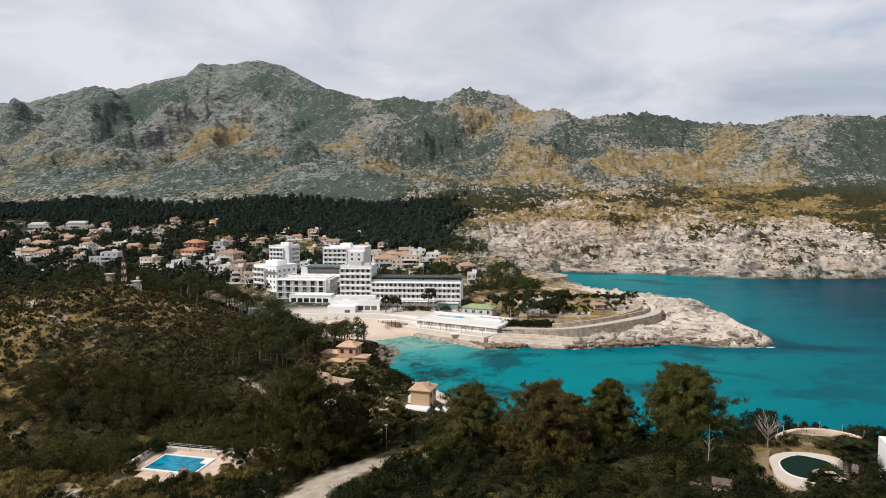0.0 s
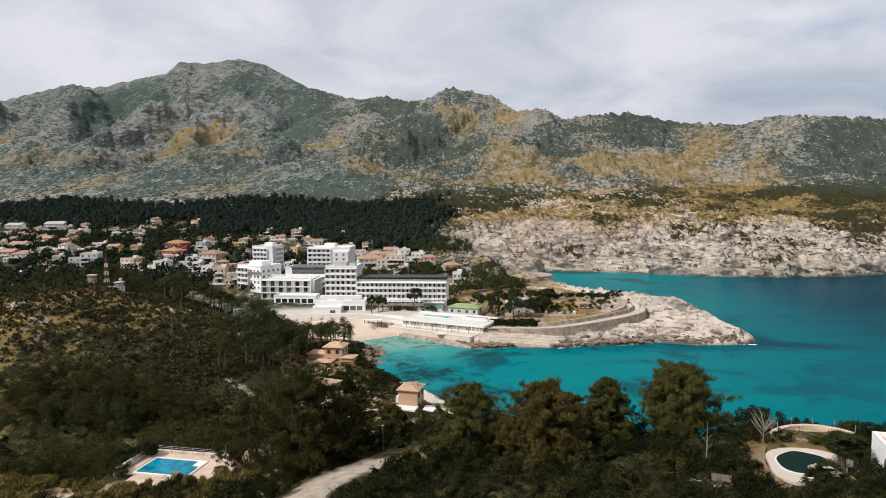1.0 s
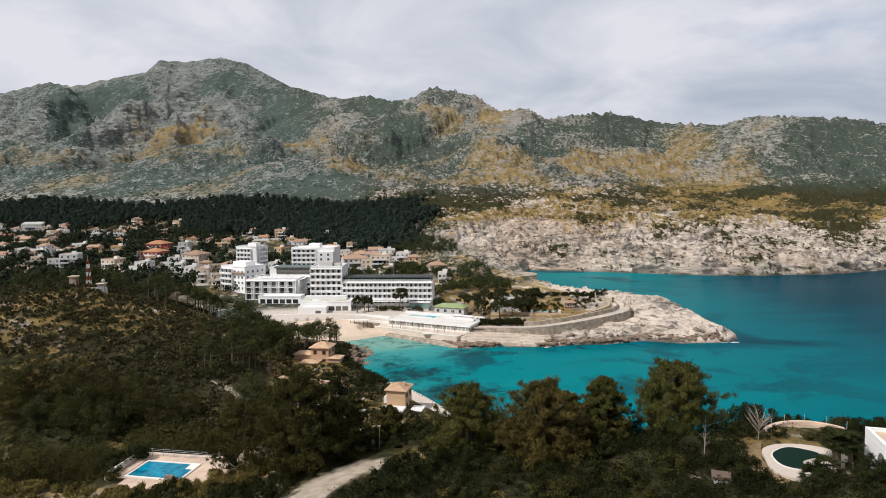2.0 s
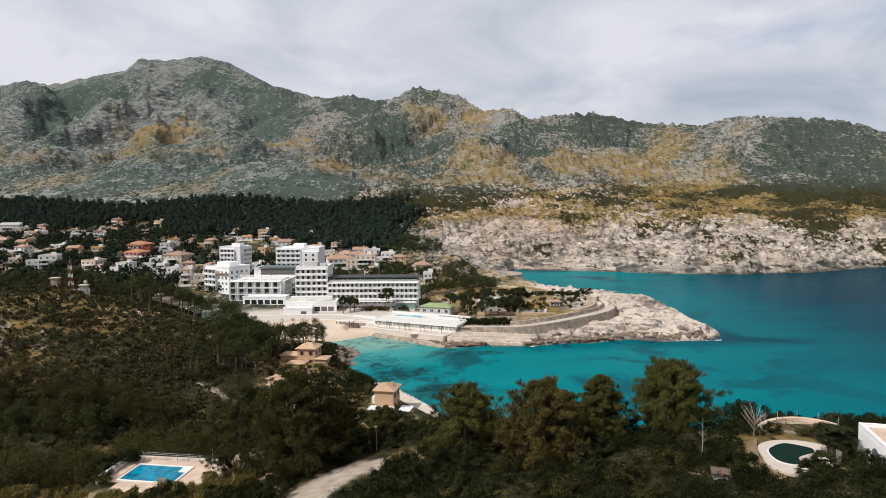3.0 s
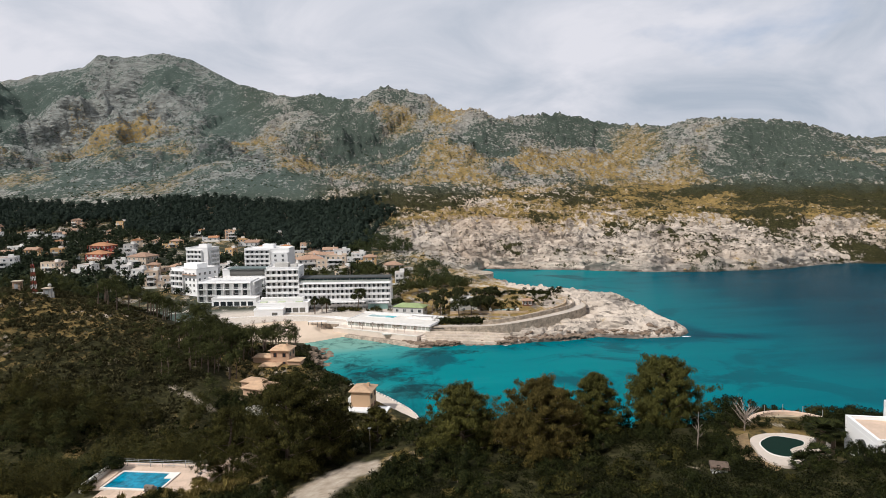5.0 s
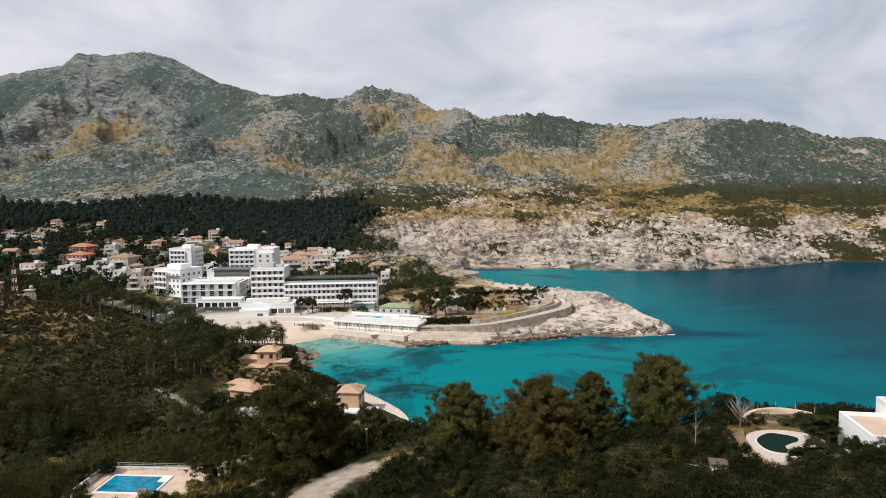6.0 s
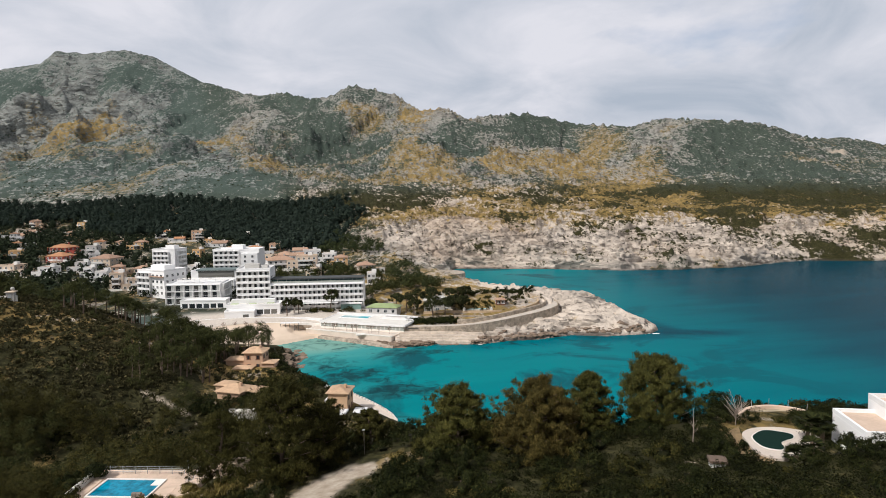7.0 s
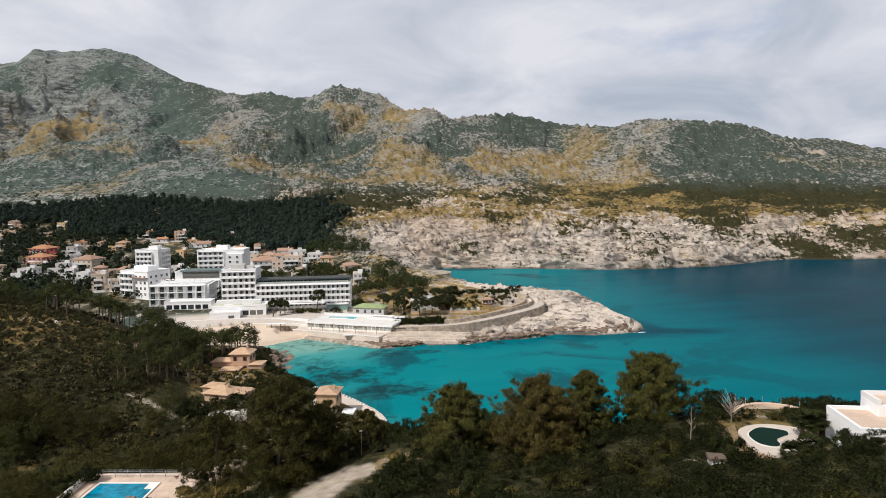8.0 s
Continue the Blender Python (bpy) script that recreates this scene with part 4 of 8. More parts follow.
T_LOW = [leaf_tris(rngp, np.stack([rngp.normal(0, 0.5, 5), rngp.normal(0, 0.5, 5), rngp.uniform(0.15, 0.5, 5)], -1), np.full(5, 0.5), 36, 0.14, 0.30) for k in range(5)]
T_BUSH = [leaf_tris(rngp, np.stack([rngp.normal(0, 0.45, 5), rngp.normal(0, 0.45, 5), rngp.uniform(0.25, 0.75, 5)], -1), np.full(5, 0.55), 44, 0.20, 0.36) for k in range(5)]
T_DOT = [leaf_tris(rngp, [(0, 0, 0.5), (0.5, 0.2, 0.4)], [0.7, 0.6], 7, 0.8, 0.6) for k in range(4)]


def pine_limbs(rng, h, w, n, low, taper):
    """Limbs of a bushy pine, from the trunk outwards and up: start, end and the tufts along the outer half of each."""
    limbs, tufts = [], []
    peak = max(((1 - q / 50) ** taper) * ((q / 50 + 0.22) ** 0.4) for q in range(50))
    for i in range(n):
        u = low + (0.985 - low) * ((i + rng.uniform(0, 1)) / n) ** 0.92
        reach = w / 2 * (1 - u) ** taper * (u + 0.22) ** 0.4 / peak * rng.uniform(0.78, 1.05)
        a = i * 2.4 + rng.uniform(-0.5, 0.5)
        p0 = Vector((0, 0, max(0.3, u * h - 0.45 * reach)))
        p1 = Vector((reach * math.cos(a), reach * math.sin(a), u * h + 0.04 * h * rng.uniform(-1, 1)))
        limbs.append((p0, p1))
        for k in range(15):
            f = 0.36 + 0.66 * (k + rng.uniform(0, 1)) / 15
            q = p0.lerp(p1, f)
            spread = (0.045 + 0.06 * f) * w * (0.30 + 0.70 * (1 - u))
            jx, jy, jz = np.clip(rng.normal(size=3), -1.6, 1.6) * spread
            tufts.append((q.x + jx, q.y + jy, q.z + abs(jz) * 0.8))
    tufts += [(0.05 * k, 0.03, h * (0.94 + 0.02 * k)) for k in range(4)]
    return limbs, np.array(tufts)


def pine_tree(h, w, limbs_n, per, rng, label, size=0.2, low=0.04, taper=0.55, leaf=M_GOLD):
    t = thing("pine_tree", Matrix(), label, "tree", "pines on the near slope")
    bm = bmesh.new()
    pts = [(0.12 * math.sin(i * 1.3), 0.1 * math.cos(i * 1.7), h * 0.95 * i / 7 - 0.4) for i in range(8)]
    tube(bm, pts, [0.20 * (1 - i / 8.2) + 0.02 for i in range(8)])
    part("trunk", bm, M_BARK, t)
    limbs, tufts = pine_limbs(rng, h, w, limbs_n, low, taper)
    for p0, p1 in limbs[::2]:
        part("branch", tube(bmesh.new(), [p0, p0.lerp(p1, 0.5) + Vector((0, 0, -0.08)), p1], [0.05, 0.035, 0.012], 5), M_BARK, t)
    rad = rng.uniform(0.20, 0.40, len(tufts)) * (w / 5.5)
    ob = new("crown", tri_mesh("crown", leaf_tris(rng, tufts, rad, per, size, 0.095, 0.8, 0.05, 0.5), leaf))
    ob.parent = t
    return t


def place(x, y, dz=0.0, turn=0.0):
    return Matrix.Translation((x, y, ground_z(x, y) + dz)) @ Matrix.Rotation(turn, 4, "Z")


rngt = np.random.default_rng(11)
PINES = [  # x, y, height of the top, width, limbs, height of the lowest limbs, taper, needle material
    (3.6, 47.8, 44.6, 6.3, 64, 0.03, 0.50, M_GOLD), (8.3, 42.5, 46.4, 6.3, 70, 0.03, 0.52, M_RUSSET), (13.9, 46.0, 45.6, 4.6, 56, 0.03, 0.72, M_GOLD), (19.0, 44.7, 46.9, 6.6, 62, 0.20, 0.50, M_GOLD),
    (-10.2, 52.0, 44.9, 8.0, 90, 0.03, 0.52, M_OLIVE), (-6.4, 58.5, 40.8, 4.6, 40, 0.03, 0.55, M_OLIVE), (-15.6, 57.0, 41.2, 6.2, 50, 0.03, 0.55, M_OLIVE), (-6.9, 53.6, 42.2, 4.6, 44, 0.03, 0.55, M_OLIVE),
    (-2.6, 56.8, 40.2, 3.8, 34, 0.03, 0.60, M_OLIVE), (10.9, 45.6, 44.6, 4.6, 40, 0.03, 0.6, M_GOLD)]
for i, (x, y, top_z, w, limbs_n, low_limb, taper, leaf) in enumerate(PINES):
    h = top_z - ground_z(x, y) + 0.1
    t = pine_tree(h, w, limbs_n, 74 if i < 5 else 52, rngt, "dense dark green Aleppo pine on the slope" if leaf is M_OLIVE else "tall bushy Aleppo pine with olive-gold needles", 0.21, low_limb, taper, leaf)
    t.matrix_basis = place(x, y, -0.1, i * 1.3)

# woods on the plain below the mountain
rngs = np.random.default_rng(21)
N = 22000
y = rngs.uniform(520, 1080, N) ** 1.0
x = rngs.uniform(-0.78, 0.10, N) * y
edge = 0.072 * y + 10 * np.sin(y / 31) - 4 - np.abs(rngs.normal(0, 26, N))
lo = 640 + 0.10 * np.maximum(0, -x - 60) + 95 * smooth(-190, -290, x) + 26 * np.sin(x / 47) - 150 * smooth(-110, 20, x)
ok = (x < edge) & (y > lo) & (rngs.uniform(0, 1, N) < 0.75)
xyz, dd, tt = on_ground(x[ok], y[ok])
keep = xyz[:, 2] < 50 + 4 * np.sin(xyz[:, 0] / 40)
scatter("woods", T_FAR, xyz[keep], rngs.uniform(0.75, 1.25, keep.sum()), M_WOODS, "dense dark green pine woods below the mountain", "woods", rngs)

# plan of the town: x, y, width, depth, storeys, turn, wall, roof
HOUSES_UP = [(-323, 522, 18, 11, 2, -7, 'pink', 'gable'), (-440, 724, 15, 9, 1, -11, 'pink', 'gable'), (-303, 507, 21, 13, 2, -1, 'white', 'hip'),
    (-452, 760, 32, 14, 1, -18, 'grey', 'gable'), (-418, 707, 13, 8, 1, -23, 'pink', 'gable'), (-355, 602, 27, 14, 1, -13, 'white', 'gable'),
    (-257, 455, 15, 10, 1, -14, 'cream', 'hip'), (-349, 625, 18, 11, 2, -8, 'ochre', 'gable'), (-312, 559, 17, 11, 1, -18, 'grey', 'gable'),
    (-260, 484, 11, 7, 2, 10, 'cream', 'flat')]
HOUSES_LEFT = [(-396, 745, 36, 14, 2, -5, 'grey', 'gable'), (-299, 564, 19, 12, 1, -8, 'cream', 'gable'), (-238, 474, 20, 12, 3, 9, 'white', 'flat'),
    (-349, 696, 26, 14, 2, -9, 'white', 'flat'), (-275, 556, 17, 10, 1, -7, 'white', 'gable'), (-284, 596, 12, 7, 1, -12, 'white', 'flat'),
    (-245, 542, 14, 9, 2, -6, 'ochre', 'gable'), (-325, 721, 16, 10, 1, 1, 'white', 'gable'), (-197, 463, 18, 11, 2, -21, 'cream', 'flat'),
    (-292, 695, 19, 12, 1, 6, 'white', 'gable')]
HOUSES_CENTRE = [(-226, 542, 15, 9, 2, 11, 'ochre', 'flat'), (-283, 718, 14, 9, 1, -15, 'cream', 'gable'), (-173, 444, 14, 9, 2, -10, 'white', 'flat'),
    (-182, 486, 10, 7, 1, -6, 'cream', 'hip'), (-181, 501, 21, 13, 2, -20, 'red', 'hip'), (-197, 554, 25, 14, 2, -19, 'red', 'hip'),
    (-159, 460, 13, 8, 2, 3, 'white', 'flat'), (-145, 433, 8, 7, 2, -5, 'white', 'flat'), (-133, 417, 10, 7, 2, -6, 'white', 'flat'),
    (-151, 481, 24, 14, 2, -23, 'cream', 'hip'), (-181, 587, 12, 8, 2, 1, 'cream', 'gable')]
HOUSES_FRONT = [(-130, 436, 11, 7, 2, 3, 'pink', 'hip'), (-113, 388, 12, 7, 3, -1, 'cream', 'flat'), (-170, 607, 11, 7, 1, -13, 'pink', 'hip'),
    (-107, 383, 9, 7, 2, 8, 'cream', 'flat'), (-119, 446, 15, 9, 1, -12, 'cream', 'hip'), (-150, 573, 15, 9, 2, -9, 'ochre', 'hip'),
    (-146, 657, 14, 9, 2, -19, 'white', 'hip'), (-128, 621, 14, 8, 1, -3, 'white', 'gable'), (-107, 630, 18, 11, 3, 0, 'pink', 'flat'),
    (-86, 574, 18, 11, 1, -9, 'white', 'gable')]
HOUSES_BACK = [(-77, 626, 26, 14, 1, 8, 'white', 'flat'), (-55, 543, 15, 9, 1, 6, 'white', 'flat'), (-33, 442, 27, 14, 2, 11, 'white', 'hip'),
    (-30, 491, 20, 12, 1, -19, 'cream', 'hip'), (-30, 535, 19, 12, 2, -7, 'pink', 'flat'), (-13, 436, 20, 10, 3, -5, 'cream', 'flat'),
    (-9, 485, 18, 10, 2, 2, 'white', 'flat'), (-6, 402, 8, 7, 2, -24, 'cream', 'flat'), (11, 446, 14, 9, 2, -6, 'ochre', 'hip'),
    (30, 409, 18, 10, 2, 12, 'cream', 'hip'), (29, 373, 8, 7, 2, -5, 'white', 'flat'), (-52, 478, 18, 11, 2, -8, 'white', 'gable'), (-20, 462, 15, 9, 2, 6, 'white', 'gable'),
    (4, 466, 14, 9, 2, -10, 'white', 'flat'), (-46, 512, 20, 11, 2, 4, 'cream', 'hip'), (-12, 512, 18, 10, 1, -6, 'white', 'gable')]


ALL_HOUSES = HOUSES_UP + HOUSES_LEFT + HOUSES_CENTRE + HOUSES_FRONT + HOUSES_BACK

# trees between the houses
N = 5200
y = rngs.uniform(285, 790, N)
x = rngs.uniform(-0.75, 0.02, N) * y - 4
ok = (fbm(x, y, 45, 3, 0.5, 7) > -0.05 - 0.6 * smooth(-0.2, -0.38, x / y) - 0.3 * (y < 440)) & ~((y < 350) & (x > -120)) & ~((y > 655) & (x > -190))
xyz, dd, tt = on_ground(x[ok], y[ok])
free_wall = np.ones(ok.sum(), bool)
for hx, hy, hw, hd, *_ in ALL_HOUSES:      # gardens in front of the houses stay open
    free_wall &= ~((np.abs(xyz[:, 0] - hx - 0.02 * (xyz[:, 1] - hy)) < hw * 0.55) & (xyz[:, 1] > hy - 30) & (xyz[:, 1] < hy + hd * 0.5 + 1))
xyz, ok = xyz[free_wall], np.nonzero(ok)[0][free_wall]
scatter("town_trees", T_TOWN, xyz, rngs.uniform(0.5, 1.1, len(ok)) * (1 + 0.25 * smooth(-0.25, -0.4, x[ok] / y[ok])), M_TOWNPINE, "dark green pines and garden trees among the houses", "trees", rngs)

# garden trees and carobs at the foot of the slope beyond the hotel
N = 420
x, y = rngs.uniform(-8, 62, N), rngs.uniform(330, 575, N)
fringe = (y > 478) & (x < 12 + 0.42 * (575 - y)) & (x > -4)
grove = (np.abs(x - 6 - 10 * np.sin(y / 9)) < 9) & (y > 396) & (y < 432) | (x > 37) & (x < 60) & (y < 418)
ok = (fringe & (rngs.uniform(0, 1, N) < 0.75)) | (grove & (rngs.uniform(0, 1, N) < 0.55))
for hx, hy, hw, hd, *_ in HOUSES_BACK:
    ok &= ~((np.abs(x - hx) < hw * 0.55) & (y > hy - 9) & (y < hy + hd * 0.5 + 2))
xyz, dd, tt = on_ground(x[ok], y[ok])
scatter("slope_trees", T_ROUND, xyz[dd > 8], rngs.uniform(0.75, 1.5, (dd > 8).sum()), M_TOWNTREE, "olive green carobs and pines at the foot of the slope", "trees", rngs)

# the hill with the mast: pines, then scrub
N = 2300
x, y = rngs.uniform(-220, -14, N), rngs.uniform(84, 235, N)
dense = fbm(x, y, 26, 3, 0.5, 91) - 1.0 * smooth(-52, -62, x) * smooth(-118, -106, x) * smooth(140, 154, y) * smooth(212, 204, y) + 0.9 * smooth(-95, -40, x) * smooth(150, 180, y) + 0.55 * smooth(150, 110, y)
ok = (dense > 0.16) & (rngs.uniform(0, 1, N) < 0.55 + 0.3 * (x > -85) * (y > 165)) & (x > -y * 0.9)
xyz, dd, tt = on_ground(x[ok], y[ok])
ok2 = (dd > 9) & ~((xyz[:, 0] > -36) & (xyz[:, 1] > 112) & (xyz[:, 1] < 192)) & ~((np.abs(xyz[:, 0] + 25) < 10) & (xyz[:, 1] > 186) & (xyz[:, 1] < 220)) & ~((np.abs(xyz[:, 0] + 28) < 7) & (np.abs(xyz[:, 1] - 165) < 8)) & (np.hypot(xyz[:, 0] + 1, xyz[:, 1] - 166) > 16) & ~((xyz[:, 0] > -18) & (xyz[:, 1] > 95))
xyz = xyz[ok2]
grove = (xyz[:, 0] > -85) & (xyz[:, 1] > 170)
scatter("hill_pines", T_MID, xyz[~grove], rngs.uniform(0.7, 1.25, (~grove).sum()), M_PINE, "scattered dark green pines on the hillside", "pines", rngs)
scatter("pine_grove", T_UMB, xyz[grove], rngs.uniform(0.7, 1.1, grove.sum()), M_PINE, "tall umbrella pines with bare trunks on the hill", "pines", rngs)
bm = bmesh.new()
for p in xyz[grove]:
    tube(bm, [(p[0], p[1], p[2] - 0.3), (p[0] + 0.3, p[1], p[2] + 3.2), (p[0], p[1] + 0.2, p[2] + 6.4)], [0.2, 0.15, 0.08], 5)
tagged(link_bm("pine_trunks", bm, M_BARK), "slender grey-brown trunks of the pine grove", "trunks", kind="stuff")

N = 15000
x, y = rngs.uniform(-200, 6, N), rngs.uniform(70, 235, N)
ok = (fbm(x, y, 25, 3, 0.5, 17) > -0.45) & ((y > 150) | (rngs.uniform(0, 1, N) < 0.75)) & ((x > -125) | (rngs.uniform(0, 1, N) < 0.4)) & (seg_dist(x, y, TRACK)[0] > 1.2) & (x > -y * 0.95)
xyz, dd, tt = on_ground(x[ok], y[ok])
ok2 = (dd > 4) & ~((np.abs(xyz[:, 0] + 26) < 7) & (np.abs(xyz[:, 1] - 207) < 6)) & (np.hypot(xyz[:, 0] + 1, xyz[:, 1] - 166) > 8)
extra_x, extra_y = rngs.uniform(-165, -44, 6500), rngs.uniform(140, 212, 6500)
more, dm, tm = on_ground(extra_x, extra_y)
scatter("hillside_tufts", T_SPRIG, more, rngs.uniform(0.3, 1.0, 6500) ** 1.5 * 1.3, M_HILLTUFT, "small olive tufts dotted over the stony hillside", "tufts", rngs)
round_x, round_y = rngs.uniform(-150, -56, 240), rngs.uniform(136, 206, 240)
clump, dm, tm = on_ground(round_x, round_y)
clump = clump[fbm(round_x, round_y, 18, 3, 0.5, 43) > -0.02]
scatter("round_bushes", T_MID, clump, rngs.uniform(0.3, 0.75, len(clump)), M_PINE, "rounded dark green bushes dotted over the hillside", "bushes", rngs, (0.6, 0.9))
dim = xyz[ok2][:, 1] < 148
scatter("valley_scrub", T_TUFT, xyz[ok2][dim], rngs.uniform(0.35, 1.0, dim.sum()) ** 1.3 * 1.3, M_SCRUB, "dark green scrub filling the valley", "scrub", rngs)
scatter("hill_scrub", T_TUFT, xyz[ok2][~dim], rngs.uniform(0.35, 1.0, (~dim).sum()) ** 1.3 * 1.35, M_HILLTUFT, "olive and dark green scrub covering the hillside", "scrub", rngs)

# scrub on the limestone beyond the bay
N = 9000
y = 425 + 500 * rngs.uniform(0, 1, N) ** 1.4
x = rngs.uniform(0.03, 1.0, N) * y
ok = fbm(x, y, 60, 4, 0.55, 19) + 0.1 > 0
xyz, dd, tt = on_ground(x[ok], y[ok])
ok2 = dd > 12
scatter("coast_scrub", T_DOT, xyz[ok2], rngs.uniform(0.35, 1.05, ok2.sum()), M_OLIVE, "low dark scrub dotted over pale limestone", "scrub", rngs, (0.45, 0.75))

# low scrub and grass on the foot of the mountains
N = 9000
y = rngs.uniform(800, 1320, N)
x = rngs.uniform(-0.78, 0.62, N) * y
ok = (fbm(x, y, 90, 4, 0.55, 37) > -0.15) & (x < 250 + (y - 800))
xyz, dd, tt = on_ground(x[ok], y[ok])
xyz = xyz[tt < 95]
scatter("foot_scrub", T_DOT, xyz, rngs.uniform(0.7, 1.7, len(xyz)), M_TOWNTREE, "dark scrub dotted over the mountain foot", "scrub", rngs, (0.5, 0.9))

# near slope: bushes as things, undergrowth between them
def bush(label, clumps, w, h, per, rng, size, material):
    t = thing("bush", Matrix(), label, "bush", "bushes on the near slope")
    a, r = rng.uniform(0, 2 * np.pi, clumps), w / 2 * np.sqrt(rng.uniform(0, 1, clumps))
    z = h * (0.2 + 0.68 * rng.uniform(0.3, 1, clumps) * (1 - 0.75 * (r / (w / 2)) ** 2))
    tris = leaf_tris(rng, np.stack([r * np.cos(a), r * np.sin(a), z], -1), rng.uniform(0.26, 0.48, clumps), int(per * 1.05), size * 0.88, 0.29, 0.45, 0.35)
    ob = new("foliage", tri_mesh("foliage", tris, material))
    ob.parent = t
    # added dark core: painted shade behind the leaves
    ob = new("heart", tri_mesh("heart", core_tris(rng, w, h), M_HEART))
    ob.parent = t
    bm = bmesh.new()
    tube(bm, [(0, 0, -0.3), (0.05, 0, h * 0.25), (0, 0.05, h * 0.5)], [0.07, 0.05, 0.02], 5)
    part("stem", bm, M_BARK, t)
    return t


KINDS = [bush("dark green lentisk bush on the slope", 22, 2.9, 1.6, 85, rngt, 0.14, M_SCRUB), bush("olive green broom bush on the slope", 18, 2.3, 1.3, 85, rngt, 0.15, M_OLIVE),
         bush("low grey-green shrub on dry ground", 14, 1.9, 0.9, 80, rngt, 0.13, M_GREYLEAF), bush("rounded evergreen bush beside the drive", 30, 3.4, 2.0, 90, rngt, 0.14, M_SCRUB),
         bush("yellowish dry grass and broom tuft", 12, 2.0, 0.7, 110, rngt, 0.2, M_DRYLEAF)]
made = 0
sy_ = 19 + 52 * rngt.uniform(0, 1, 1400) ** 1.25
spots = np.stack([rngt.uniform(-0.72, 1.05, 1400) * sy_ - 5, sy_], -1)
free = [(-23.9, 62.6, 5.6, 4.8), (23.2, 35.6, 3.8, 4.8), (29.0, 32.2, 4.4, 3.7), (28, 42.5, 4, 1.6)]
drive_line = np.array([(-10.5, 30), (-10.2, 33.5), (-10.0, 36), (-9.6, 38), (-9.2, 40), (-8.8, 42), (-8.4, 44), (-7.4, 46.8), (-6.6, 47.8), (-5.6, 48.6), (-4.6, 49.2), (-3.6, 49.6), (-6.8, 45.0), (-5.2, 46.6)])
taken = []
for sx, sy in spots:
    if any(abs(sx - fx) < fw and abs(sy - fy) < fh for fx, fy, fw, fh in free) or np.min(np.hypot(*(drive_line - (sx, sy)).T)) < 3.3:
        continue
    if -31 < sx < -17 and 53 < sy < 60 or (sx < -32 and 50 < sy < 62):
        continue
    if any((sx - a) ** 2 + (sy - b) ** 2 < 2.6 for a, b in taken):
        continue
    if made >= 290:
        break
    k = int(rngt.choice([0, 0, 0, 1, 1, 2, 3, 3]))
    grow = rngt.uniform(0.65, 1.15) * (0.45 if 14 < sx < 29 and 25 < sy < 32.5 else 1.0)
    m = place(sx, sy, -0.05, rngt.uniform(0, 6.28)) @ Matrix.Scale(grow, 4)
    if made < 5:
        KINDS[made].matrix_basis = m
    else:
        b = copy_thing(KINDS[k], m)
        b.scale = m.to_scale()
    taken.append((sx, sy))
    made += 1

N = 850
y = 18 + 78 * rngs.uniform(0, 1, N) ** 1.3
x = rngs.uniform(-0.95, 0.95, N) * y - 4
clear = np.min([np.hypot(x - a, y - b) for a, b in drive_line], 0) > 2.5
for fx, fy, fw, fh in free:
    clear &= ~((np.abs(x - fx) < fw) & (np.abs(y - fy) < fh))
clear &= ~((x > -34) & (x < -17) & (y > 54.5) & (y < 60.5)) & ~((x < -33) & (y > 51) & (y < 61))
xyz, dd, tt = on_ground(x[clear], y[clear])
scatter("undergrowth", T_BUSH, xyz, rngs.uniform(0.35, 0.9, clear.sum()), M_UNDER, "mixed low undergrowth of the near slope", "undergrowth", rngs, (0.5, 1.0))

N = 1500
y = 20 + 27 * rngs.uniform(0, 1, N)
x = rngs.uniform(-0.45, 1.08, N) * y - 6
clear = np.min([np.hypot(x - a, y - b) for a, b in drive_line], 0) > 2.3
for fx, fy, fw, fh in free:
    clear &= ~((np.abs(x - fx) < fw) & (np.abs(y - fy) < fh))
xyz, dd, tt = on_ground(x[clear], y[clear])
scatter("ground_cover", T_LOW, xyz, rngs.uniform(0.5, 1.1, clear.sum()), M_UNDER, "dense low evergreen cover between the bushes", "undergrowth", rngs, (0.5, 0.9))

# canopy of bushy pines between the pool garden and the hill
N = 400
y = rngs.uniform(72, 152, N)
x = rngs.uniform(-0.80, 0.0, N) * y - 3
xyz, dd, tt = on_ground(x, y)
ok = (dd > 12) & (np.hypot(x + 28, y - 165) > 11) & ~((x > -18) & (y > 98)) & ~(x > -11) & (seg_dist(x, y, TRACK)[0] > 7) & ~((x > -37) & (y > 98)) & (fbm(x, y, 22, 3, 0.5, 15) > -0.12)
scatter("valley_pines", T_VALLEY, xyz[ok], rngs.uniform(0.55, 1.25, ok.sum()), M_VALLEY, "bushy olive green pines filling the valley", "pines", rngs)
